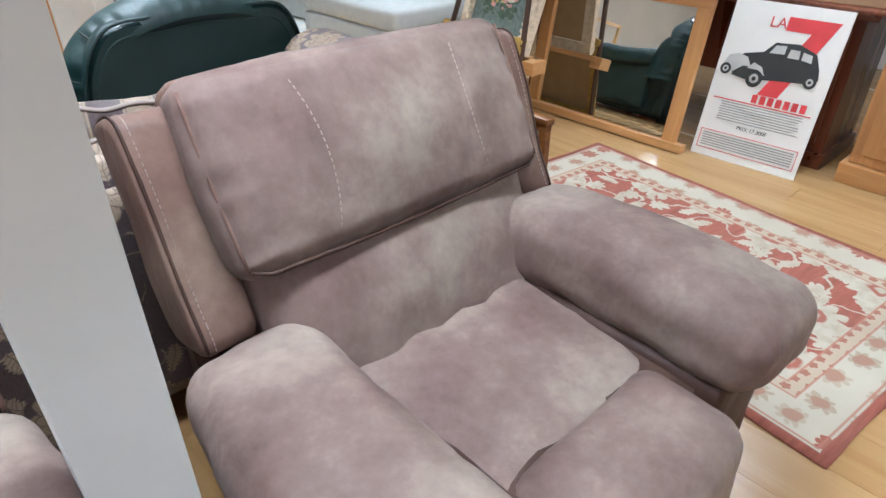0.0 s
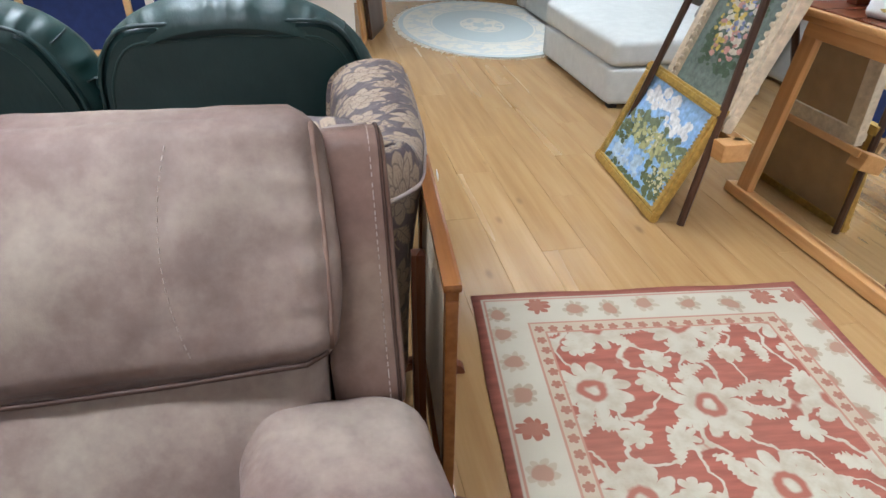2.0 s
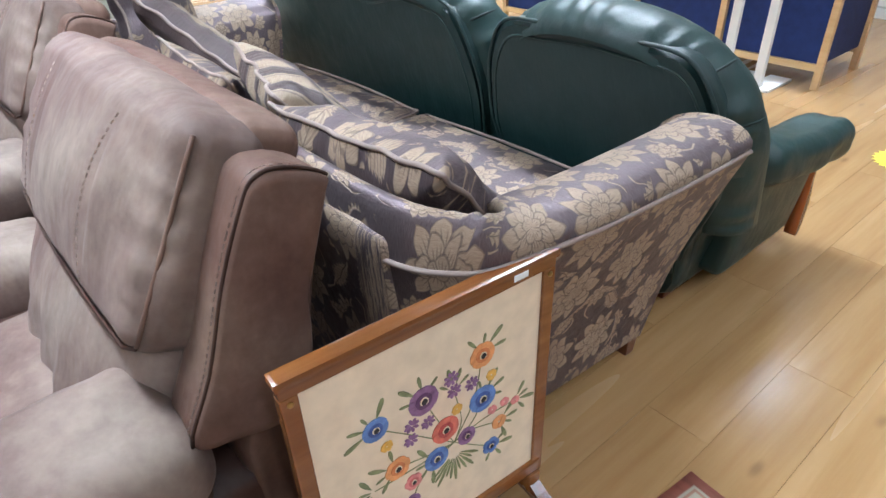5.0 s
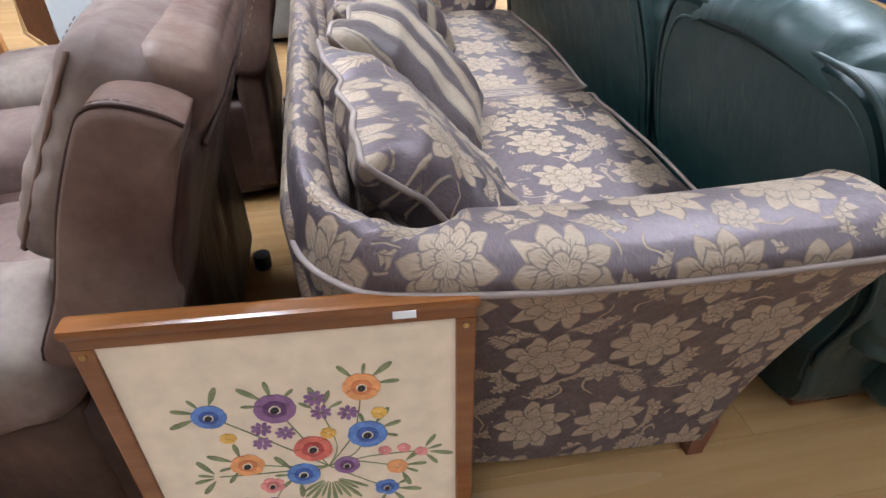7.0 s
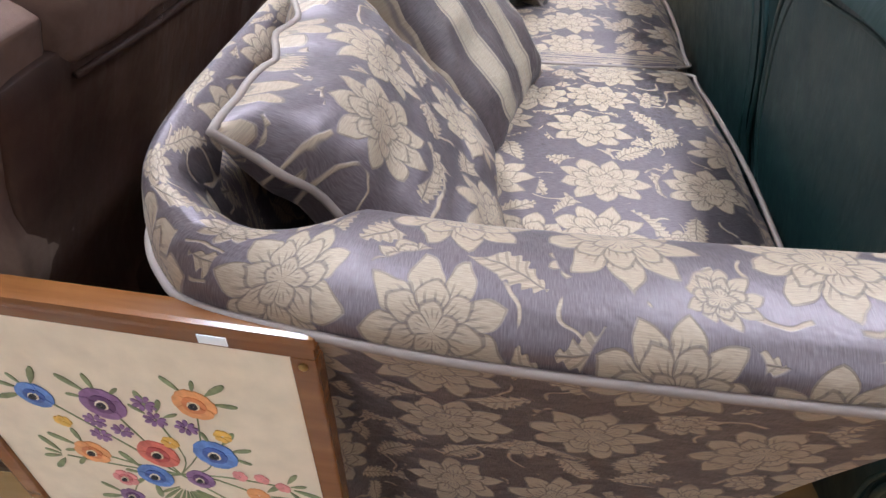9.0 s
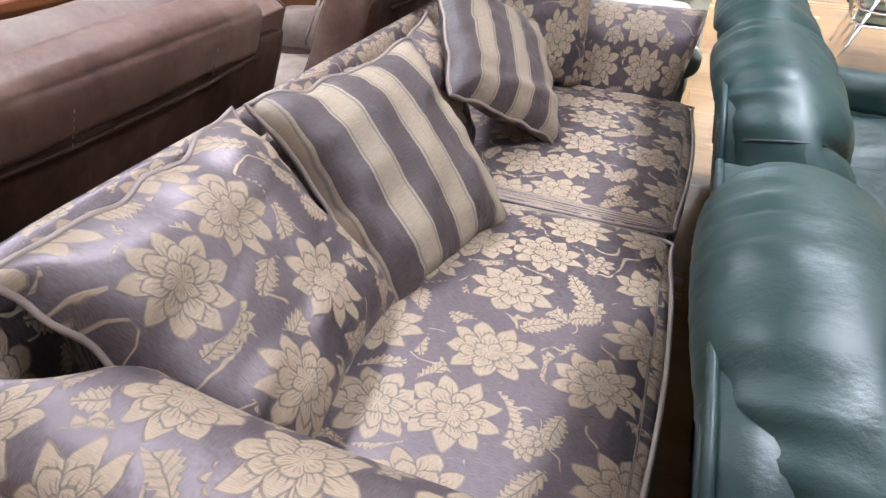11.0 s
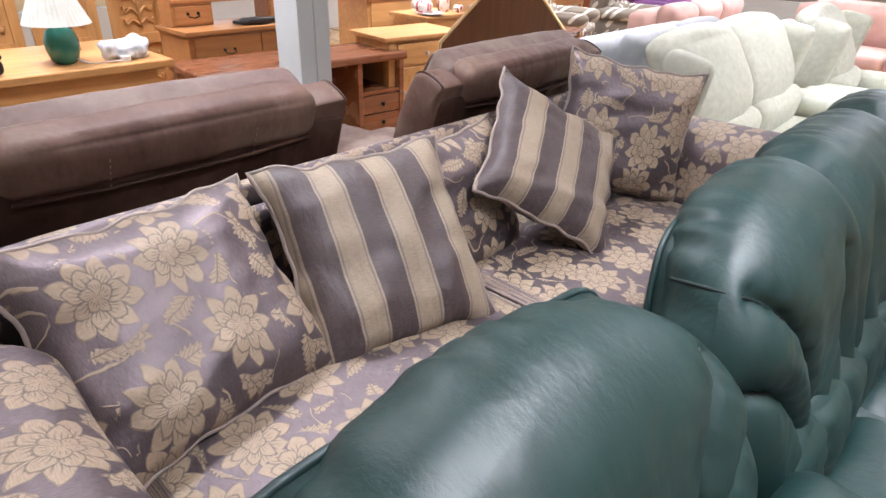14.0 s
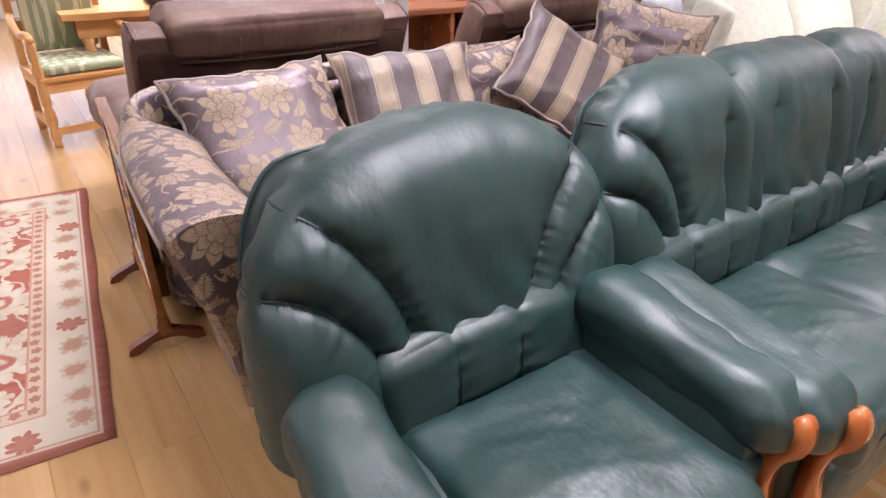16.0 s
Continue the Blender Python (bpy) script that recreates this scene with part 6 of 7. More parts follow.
wp, VW = leaning("wall_picture", "framed pale print with cream mount standing on floor", "picture", (3.25, 7.74), (4.10, 7.72), 0.95, 5)
part("mount", box(0.03, 0, 0.03, VW - 0.03, 0.008, 0.93, 0), plain("cream_mount", (0.72, 0.69, 0.60), 0.5), wp)
picture_frame(wp, VW, 0.96, 0.03, 0.03, GILT)
part("print", box(0.2, -0.004, 0.2, VW - 0.2, -0.001, 0.76, 0), paint("print_wash", (0.50, 0.52, 0.44)), wp)
daubs("garden", wp, paint("garden_green", (0.18, 0.24, 0.08)), [(0.42, 0.32, 0.2, 0.08, 70, 0.03)], -0.0052, 21)
daubs("flowers", wp, paint("garden_yellow", (0.60, 0.50, 0.12)), [(0.5, 0.33, 0.12, 0.06, 40, 0.02)], -0.0062, 22)
panels = bmesh.new()
for k in range(14):
    add(panels, box(-1.0 + 0.5 * k, 7.825, 0.10, -0.515 + 0.5 * k, 7.848, 1.1, 0.004))
tagged(part("wall_panels", panels, WHITE, None), "white painted boards along back wall", "panelling", "", "structure")
tagged(part("baseboard", box(-1.0, 7.80, 0, 6.0, 7.848, 0.09, 0.004), WHITE, None), "white painted skirting board", "baseboard", "", "structure")

# ---- yellow floor sticker ----
STICKY = plain("yellow_vinyl", (0.80, 0.66, 0.05), 0.4)
dot = thing("floor_sticker", "round yellow notched vinyl sticker stuck on the floor", "sticker", 1.52, 4.61, 0.0005, 12)
bm = bmesh.new()
bm.faces.new([bm.verts.new(((0.165 - 0.02 * (k % 2)) * math.cos(2 * math.pi * k / 48), (0.165 - 0.02 * (k % 2)) * math.sin(2 * math.pi * k / 48), 0.0012)) for k in range(48)])
part("disc", bm, STICKY, dot)
for a, b in ((0.115, 1), (-0.115, 1)):
    part("faded_writing", box(-0.07, a - 0.006, 0.0014, 0.07, a + 0.006, 0.0020, 0), plain("faded_ink", (0.35, 0.30, 0.05), 0.6), dot)
part("centre_bar", box(-0.075, -0.013, 0.0014, 0.075, 0.013, 0.0022, 0), BLACK, dot, "black printed bar")
part("centre_bar", box(-0.02, -0.028, 0.0023, 0.02, 0.028, 0.0028, 0), BLACK, dot)

# ---- wooden furniture beyond the recliners ----
HANDLE = plain("black_iron", (0.02, 0.018, 0.016), 0.4, 0.8)
OAK = wood("warm_oak", (0.36, 0.14, 0.045), (0.52, 0.25, 0.09), 0, 0.35)
TEAK = wood("reddish_brown_veneer", (0.16, 0.055, 0.025), (0.27, 0.10, 0.045), 0, 0.25)
PEWTER = plain("pewter", (0.42, 0.40, 0.37), 0.35, 0.9)


def knob(parent, x, y, z, mat=PEWTER):
    """A turned knob on a front that faces +y."""
    return part("knob", turned([(0.007, 0), (0.007, 0.012), (0.017, 0.022), (0.017, 0.030), (0.008, 0.036)], 12), mat, parent, "round knob", pose(x, y, z, -90, 0, 0), True)


def bail(parent, x, y, z):
    """A drop handle with two roses."""
    part("handle", tube([(x - 0.04, y, z), (x - 0.042, y + 0.02, z - 0.018), (x, y + 0.024, z - 0.03), (x + 0.042, y + 0.02, z - 0.018), (x + 0.04, y, z)], 0.005, 6), HANDLE, parent, "black iron drop handle", None, True)
    for s in (-1, 1):
        part("handle_rose", turned([(0.012, 0), (0.010, 0.008), (0.004, 0.012)], 10), HANDLE, parent, "", pose(x + s * 0.04, y, z, -90, 0, 0))


def chest(name, label, category, x, y, w, d, h, rows, mat, top, grip="knob", rz=0, legs=0.0, side=None):
    """A case of drawers whose front faces +y; rows: (height share, drawers across)."""
    c = thing(name, label, category, x, y, 0, rz)
    z0 = legs or 0.06
    part("carcass", box(-w / 2, -d / 2, z0, w / 2, d / 2, h - 0.03, 0.004), side or mat, c)
    part("top_board", box(-w / 2 - 0.025, -d / 2 - 0.01, h - 0.03, w / 2 + 0.025, d / 2 + 0.025, h, 0.006), top, c)
    if legs:
        for sx in (-1, 1):
            for sy in (-1, 1):
                part("leg", box(sx * (w / 2 - 0.03) - 0.025, sy * (d / 2 - 0.03) - 0.025, 0, sx * (w / 2 - 0.03) + 0.025, sy * (d / 2 - 0.03) + 0.025, legs, 0.004), side or mat, c)
    else:
        part("plinth", box(-w / 2 - 0.01, -d / 2, 0, w / 2 + 0.01, d / 2 + 0.012, 0.07, 0.006), mat, c)
    z = h - 0.05
    total = z - z0 - 0.03
    for share, n in rows:
        hh = total * share
        for k in range(n):
            x0 = -w / 2 + 0.03 + k * (w - 0.06) / n
            x1 = x0 + (w - 0.06) / n - 0.012
            dr = part("drawer_front", box(x0, d / 2 - 0.004, z - hh + 0.012, x1, d / 2 + 0.012, z, 0.005), mat, c)
            if grip == "bail":
                bail(dr, (x0 + x1) / 2, d / 2 + 0.012, z - hh * 0.4)
            else:
                knob(dr, (x0 + x1) / 2, d / 2 + 0.012, z - hh / 2)
        z -= hh
    return c


# pine bedside cabinet: one drawer over a panelled door
pc = thing("bedside_cabinet", "light pine bedside cabinet with drawer and panelled door", "cabinet", -2.09, -0.86, 0, -6)
part("carcass", box(-0.35, -0.22, 0.08, 0.35, 0.22, 0.72, 0.004), PINE_Z, pc)
part("top_board", box(-0.40, -0.25, 0.72, 0.40, 0.26, 0.75, 0.008), PINE, pc)
for s in (-1, 1):
    part("corner_post", box(s * 0.33 - 0.03, 0.19, 0, s * 0.33 + 0.03, 0.235, 0.715, 0.004), PINE_Z, pc)
    part("rear_leg", box(s * 0.33 - 0.03, -0.215, 0, s * 0.33 + 0.03, -0.17, 0.10, 0.004), PINE_Z, pc)
dr = part("drawer_front", box(-0.27, 0.218, 0.53, 0.27, 0.238, 0.69, 0.005), PINE, pc)
knob(dr, 0, 0.238, 0.61)
door = part("door", box(-0.27, 0.218, 0.13, 0.27, 0.234, 0.51, 0.004), PINE_Z, pc)
for x0, x1, z0, z1 in ((-0.27, -0.20, 0.13, 0.51), (0.20, 0.27, 0.13, 0.51), (-0.20, 0.20, 0.13, 0.19), (-0.20, 0.20, 0.45, 0.51), (-0.025, 0.025, 0.19, 0.45)):
    part("door_rail", box(x0, 0.234, z0, x1, 0.246, z1, 0.003), PINE_Z, door)
knob(door, 0.235, 0.246, 0.33)
apron = spline([(-0.30, 0.13), (0.30, 0.13), (0.30, 0.02), (0.22, 0.06), (0.10, 0.085), (0, 0.088), (-0.10, 0.085), (-0.22, 0.06), (-0.30, 0.02)], 3)
na = len(apron)
put_part("apron", mesh_of("apron", [(a, d, b) for d in (0.205, 0.225) for a, b in apron], [(k, (k + 1) % na, na + (k + 1) % na, na + k) for k in range(na)] + [tuple(range(na)), tuple(range(na, 2 * na))[::-1]], PINE, None, False), pc)

chest("pine_sideboard", "long honey pine sideboard with small drawers", "sideboard", -3.45, -2.15, 1.75, 0.45, 0.88, ((0.32, 3), (0.68, 3)), PINE, PINE)
chest("dressing_chest", "warm oak dressing chest with black drop handles", "chest", -1.15, -1.75, 1.15, 0.45, 0.78, ((0.4, 2), (0.6, 2)), OAK, OAK, "bail", 0, 0.10)
up = thing("jewel_drawers", "raised pair of small oak drawers on the chest", "drawer unit", -1.15, -1.86, 0.781)
for s in (-1, 1):
    part("case", box(s * 0.40 - 0.16, -0.10, 0, s * 0.40 + 0.16, 0.10, 0.16, 0.004), OAK, up)
    dr = part("drawer_front", box(s * 0.40 - 0.14, 0.098, 0.02, s * 0.40 + 0.14, 0.112, 0.14, 0.004), OAK, up)
    bail(dr, s * 0.40, 0.112, 0.09)
part("mirror_rail", box(-0.56, -0.09, 0.16, 0.56, 0.11, 0.19, 0.008), OAK, up)
part("mirror_back", box(-0.50, -0.08, 0.19, 0.50, -0.05, 0.42, 0.01), OAK, up)
desk = thing("knee_desk", "low reddish-brown knee desk with open niche and drawers", "desk", -1.05, -0.90, 0, -5)
part("top_board", box(-0.80, -0.28, 0.60, 0.80, 0.26, 0.655, 0.022, 3), TEAK, desk)
part("niche_side", box(-0.78, -0.26, 0.0, -0.74, 0.23, 0.60, 0.004), TEAK, desk)
part("niche_side", box(-0.40, -0.26, 0.0, -0.36, 0.23, 0.60, 0.004), TEAK, desk)
# black board: the shade inside the niche put in as colour
part("niche_back", box(-0.74, -0.26, 0.05, -0.40, -0.24, 0.60, 0.002), BLACK, desk, "black back board for the shade in the open niche")
part("niche_shelf", box(-0.74, -0.24, 0.36, -0.40, 0.22, 0.385, 0.003), TEAK, desk)
for z0, z1 in ((0.08, 0.21), (0.22, 0.35)):
    dr = part("drawer_front", box(-0.735, 0.20, z0, -0.405, 0.225, z1, 0.004), TEAK, desk)
    knob(dr, -0.57, 0.225, (z0 + z1) / 2, HANDLE)
part("side_panel", box(0.74, -0.26, 0.02, 0.78, 0.23, 0.60, 0.004), TEAK, desk)
part("rear_panel", box(-0.36, -0.26, 0.2, 0.74, -0.24, 0.60, 0.004), TEAK, desk)
cloth = thing("dark_scarf", "black crumpled scarf lying on the oak chest", "scarf", -1.25, -1.62, 0.781)
soft_part("folds", (0.50, 0.14, 0.05), 0.02, BLACK, cloth, (0, 0, 0.024), n=12, wrinkle=0.03)

# table with lamp, bag and stool; carved panels behind
table = thing("pine_table", "honey pine table with thick moulded top", "table", 0.62, -1.32)
part("tabletop", box(-0.78, -0.45, 0.70, 0.78, 0.45, 0.745, 0.012, 3), PINE, table)
part("apron", box(-0.70, -0.38, 0.58, 0.70, 0.38, 0.70, 0.004), PINE, table)
for sx in (-1, 1):
    for sy in (-1, 1):
        part("leg", turned([(0.03, 0), (0.04, 0.03), (0.026, 0.10), (0.04, 0.30), (0.045, 0.45), (0.03, 0.52), (0.045, 0.58)], 16), PINE_Z, table, "", pose(sx * 0.64, sy * 0.33, 0), True)
lamp = thing("table_lamp", "green ceramic table lamp with pleated white shade", "lamp", 0.36, -1.10, 0.746)
part("lamp_base", turned([(0.05, 0), (0.07, 0.02), (0.085, 0.07), (0.09, 0.12), (0.075, 0.17), (0.045, 0.20), (0.03, 0.22)], 26), plain("green_glaze", (0.025, 0.14, 0.10), 0.2, vary=0.2), lamp, "glazed green pot", None, True)
sh = bmesh.new()
rings = [[sh.verts.new(((r + 0.004 * (k % 2)) * math.cos(2 * math.pi * k / 80), (r + 0.004 * (k % 2)) * math.sin(2 * math.pi * k / 80), z)) for k in range(80)] for r, z in ((0.17, 0.215), (0.09, 0.40), (0.086, 0.40), (0.166, 0.215))]
for a, b in ((0, 1), (1, 2), (2, 3), (3, 0)):
    for k in range(80):
        sh.faces.new((rings[a][k], rings[a][(k + 1) % 80], rings[b][(k + 1) % 80], rings[b][k]))
part("shade", sh, plain("cream_pleated_silk", (0.70, 0.69, 0.62), 0.8), lamp, "pleated cream shade")
part("stem", turned([(0.012, 0.22), (0.012, 0.36)], 10), BRASS, lamp)
CLEAR = plain("clear_plastic", (0.60, 0.62, 0.64), 0.18, vary=0.35, scale=24)
bag = thing("plastic_bag", "crumpled clear plastic bag on the pine table", "bag", 0.05, -1.05, 0.746)
soft_part("film", (0.26, 0.16, 0.11), 0.045, CLEAR, bag, (0, 0, 0.054), n=16, wrinkle=0.045, seed=4)
wire = thing("white_cable", "white mains cable with plug on the table", "cable", 0.22, -1.0, 0.747)
part("lead", tube(spline([(-0.12, 0.04, 0.005), (-0.03, 0.06, 0.012), (0.05, 0.02, 0.006), (0.10, -0.06, 0.03), (0.14, -0.10, 0.06)], 5, False), 0.004, 6), WHITE, wire, "", None, True)
part("plug", box(-0.16, 0.02, 0.0, -0.11, 0.06, 0.03, 0.006), WHITE, wire)
stool = thing("black_stand", "slim black metal tripod stand on the table", "stand", 0.25, -1.5, 0.746)
for a in (0.5, 2.6, 4.7):
    part("leg", tube([(0.10 * math.cos(a), 0.10 * math.sin(a), 0.004), (0.02 * math.cos(a), 0.02 * math.sin(a), 0.42)], 0.008, 8), BLACK, stool)
part("seat", turned([(0.10, 0.42), (0.12, 0.43), (0.12, 0.45)], 18), BLACK, stool)
box2 = thing("black_telephone", "black desk telephone on the pine table", "telephone", 0.78, -1.05, 0.746)
soft_part("body", (0.17, 0.20, 0.08), 0.03, BLACK, box2, (0, 0, 0.041), n=8)
part("handset", tube([(-0.07, -0.06, 0.09), (-0.07, 0, 0.105), (-0.07, 0.08, 0.09)], 0.018, 8), BLACK, box2, "", None, True)


def carved_panel(x, y, rz, w=0.46, h=1.25):
    c = thing("carved_door", "pine door with carved leaf panels standing upright", "door", x, y, 0, rz, "carved pine doors")
    part("leaf", box(-w / 2, -0.02, 0, w / 2, 0.0, h, 0.004), PINE_Z, c)
    for x0, x1, z0, z1 in ((-w / 2, -w / 2 + 0.07, 0, h), (w / 2 - 0.07, w / 2, 0, h), (-w / 2 + 0.07, w / 2 - 0.07, 0, 0.12), (-w / 2 + 0.07, w / 2 - 0.07, 0.58, 0.66), (-w / 2 + 0.07, w / 2 - 0.07, h - 0.10, h)):
        part("rail", box(x0, 0.0, z0, x1, 0.022, z1, 0.004), PINE_Z, c)
    for z0, z1 in ((0.14, 0.56), (0.68, h - 0.12)):
        carve = bmesh.new()
        zc = (z0 + z1) / 2
        for s in (-1, 1):
            for k in range(4):
                a = spline([(0, z0 + 0.05 + 0.07 * k), (s * 0.06, z0 + 0.09 + 0.085 * k), (s * 0.11, z0 + 0.06 + 0.09 * k), (s * 0.12, z0 + 0.10 + 0.09 * k)], 4, False)
                add(carve, tube([(p[0], 0.006, min(p[1], z1 - 0.02)) for p in a], 0.011, 6))
        add(carve, tube([(0, 0.006, z0 + 0.03), (0, 0.010, zc), (0, 0.006, z1 - 0.03)], 0.013, 6))
        part("carving", carve, PINE_Z, c, "carved curling leaves", None, True)
    return c


carved_panel(-0.62, -2.42, 8)
carved_panel(-0.10, -2.48, -4)
carved_panel(0.42, -2.50, 4)

# dishes on the pine sideboard and tea set on a small table
ttable = thing("tea_table", "small square pine side table holding crockery", "table", -2.95, -1.45)
part("tabletop", box(-0.30, -0.25, 0.74, 0.30, 0.25, 0.77, 0.008), PINE, ttable)
part("apron", box(-0.26, -0.21, 0.64, 0.26, 0.21, 0.74, 0.004), PINE, ttable)
for sx in (-1, 1):
    for sy in (-1, 1):
        part("leg", box(sx * 0.24 - 0.025, sy * 0.19 - 0.025, 0, sx * 0.24 + 0.025, sy * 0.19 + 0.025, 0.64, 0.004), PINE_Z, ttable)
FLOWERCHINA = Mat("flowered_china", 0.12)
fm, _, _, _ = flower_mask(FLOWERCHINA, FLOWERCHINA.coords(), 0.04, 5, 0.34, 0.7)
FLOWERCHINA.colour(FLOWERCHINA.mix(fm, (0.74, 0.72, 0.68), (0.46, 0.10, 0.09)))


def crockery(kind, x, y, z, label):
    shapes = {
        "cup": [(0.022, 0), (0.03, 0.008), (0.042, 0.035), (0.046, 0.065), (0.043, 0.064), (0.036, 0.02)],
        "teapot": [(0.05, 0), (0.085, 0.03), (0.095, 0.07), (0.075, 0.115), (0.04, 0.13), (0.02, 0.14), (0.016, 0.155)],
        "plate": [(0.06, 0), (0.10, 0.008), (0.135, 0.02), (0.13, 0.021), (0.06, 0.008)],
        "jug": [(0.045, 0), (0.06, 0.03), (0.055, 0.10), (0.06, 0.16), (0.055, 0.158), (0.045, 0.08)],
    }
    c = thing(kind, label, kind, x, y, z)
    part("body", turned(shapes[kind], 24), FLOWERCHINA.m, c, "", None, True)
    if kind != "plate":
        h = shapes[kind][-2][1]
        r = max(a for a, _ in shapes[kind])
        part("handle", tube([(r * 0.9, 0, h * 0.8), (r * 1.45, 0, h * 0.75), (r * 1.4, 0, h * 0.35), (r * 0.9, 0, h * 0.25)], 0.006, 6), FLOWERCHINA.m, c, "", None, True)
    return c


crockery("teapot", -2.82, -1.42, 0.771, "white teapot with red flowers on small table")
crockery("plate", -2.80, -1.30, 0.771, "white flowered saucer on small pine table")
crockery("jug", -3.08, -1.40, 0.771, "white jug with red flowers on small table")
crockery("cup", -3.16, -1.28, 0.771, "white flowered china cup on small table")
for k in range(4):
    crockery("plate", -2.95 - 0.30 * k, -2.05 + 0.04 * (k % 2), 0.881, "white flowered plate on the pine sideboard")
crockery("cup", -3.1, -2.25, 0.881, "white flowered cup on the pine sideboard")

# octagonal tabletop standing on edge
octa, OW = leaning("octagonal_tabletop", "octagonal brown tabletop with pale edge, stood on end", "tabletop", (-1.72, -0.16), (-2.45, 0.42), 1.1, -6, 0.02)
pts = [(0.26, 0), (0.68, 0), (0.94, 0.30), (0.94, 0.78), (0.68, 1.08), (0.26, 1.08), (0.0, 0.78), (0.0, 0.30)]
put_part("board", mesh_of("board", [(a, d, b) for d in (0.0, -0.016) for a, b in pts], [tuple(range(8))[::-1], tuple(range(8, 16))] + [(k, (k + 1) % 8, 8 + (k + 1) % 8, 8 + k) for k in range(8)], wood("brown_veneer", (0.10, 0.04, 0.018), (0.17, 0.07, 0.03), 2, 0.4), None, False), octa)
part("edge_band", tube([(a, -0.008, b) for a, b in pts], 0.014, 6, True), PALEPINE, octa, "pale wooden edge band")

# ---- upholstery further along the shop ----
SAGE = plain("pale_green_chenille", (0.46, 0.465, 0.385), 0.9, vary=0.10, scale=30, grain=0.5)
ROSE = plain("dusky_pink_cord", (0.47, 0.30, 0.26), 0.85, vary=0.08, scale=10, grain=0.4)
SLATE = plain("blue_grey_weave", (0.27, 0.275, 0.28), 0.85, vary=0.10, scale=16, grain=0.4)
LEAFY = Mat("leaf_print", 0.85)
lm, _ = leaf_mask(LEAFY, LEAFY.mapped(LEAFY.coords(), (1, 1, 1), (0.9, 0.4, 0)), 0.10, 0.45, 0.2, 0.9, 0.1)
LEAFY.colour(LEAFY.mix(lm, (0.16, 0.13, 0.10), (0.52, 0.49, 0.42)))
PLUM = plain("purple_velvet", (0.10, 0.025, 0.11), 0.8, vary=0.2)


def wing_chair(name, label, mat, x, y, rz, w=0.78, group="", seats=1, category="armchair"):
    """High-backed easy chair or small sofa with padded wings; the sitter faces +y."""
    c = thing(name, label, category, x, y, 0, rz, group)
    soft_part("seat_base", (w - 0.1, 0.70, 0.28), 0.04, mat, c, (0, 0.02, 0.20), n=8)
    each = (w - 0.26) / seats

    def waist(px, py, pz):
        return (px * (1 + 0.08 * math.sin((pz + 0.2) * 4)), py - 0.16 * (pz + 0.3) + 0.05 * math.cos(pz * 9), pz)

    for k in range(seats):
        sx = (k - (seats - 1) / 2) * each
        soft_part("seat", (each - 0.01, 0.64, 0.16), 0.055, mat, c, (sx, 0.08, 0.41), n=12, puff=(0, 0.01, 0.03))
        soft_part("backrest", (each - 0.01, 0.20, 0.66), 0.08, mat, c, (sx, -0.27, 0.74), n=18, puff=(0.01, 0.04, 0.03), wrinkle=0.007, seed=k + x, fn=waist)
        soft_part("lumbar_pad", (each - 0.03, 0.17, 0.25), 0.07, mat, c, (sx, -0.175, 0.57), (-8, 0, 0), n=12, puff=(0, 0.025, 0))
    soft_part("back_shell", (w - 0.18, 0.10, 0.82), 0.04, mat, c, (0, -0.36, 0.53), (-8, 0, 0), n=10)
    for s in (-1, 1):
        soft_part("wing", (0.10, 0.24, 0.46), 0.045, mat, c, (s * (w / 2 - 0.10), -0.28, 0.80), (-10, 0, s * -10), n=10, puff=(0.01, 0, 0.01))
        soft_part("armrest", (0.16, 0.74, 0.16), 0.07, mat, c, (s * (w / 2 - 0.09), 0.06, 0.56), n=12, puff=(0.005, 0.005, 0.01))
        soft_part("arm_side", (0.12, 0.70, 0.42), 0.03, mat, c, (s * (w / 2 - 0.09), 0.04, 0.29), n=6)
        for e in (-1, 1):
            part("leg", box(s * (w / 2 - 0.11) - 0.02, e * 0.28 - 0.02, 0, s * (w / 2 - 0.11) + 0.02, e * 0.28 + 0.02, 0.08, 0.003), DARKWOOD, c)
    return c


wing_chair("wing_sofa", "pale sage green chenille two-seat wing sofa", SAGE, -2.12, 2.02, 2, 1.86, "sage suite", 2, "sofa")
wing_chair("wing_armchair", "pale sage green chenille wing armchair beside its sofa", SAGE, -3.66, 2.10, 3, 0.92, "sage suite")
gchair = thing("grey_sofa", "blue-grey fabric sofa behind the sage armchairs", "sofa", -3.1, 0.95, 0, 0)
soft_part("seat_base", (1.7, 0.80, 0.40), 0.05, SLATE, gchair, (0, 0, 0.22), n=8)
soft_part("backrest", (1.7, 0.20, 0.55), 0.07, SLATE, gchair, (0, -0.32, 0.58), n=10)
for k in (-0.5, 0.25):
    soft_part("back_cushion", (0.66, 0.18, 0.44), 0.08, SLATE, gchair, (k, -0.12, 0.70), (-14, 0, 0), n=12, puff=(0, 0.04, 0.01), wrinkle=0.008)
for s in (-1, 1):
    soft_part("armrest", (0.18, 0.80, 0.55), 0.06, SLATE, gchair, (s * 0.84, 0, 0.31), n=8)
    for e in (-1, 1):
        part("foot", box(s * 0.7 - 0.03, e * 0.3 - 0.03, 0, s * 0.7 + 0.03, e * 0.3 + 0.03, 0.04, 0.003), BLACK, gchair)


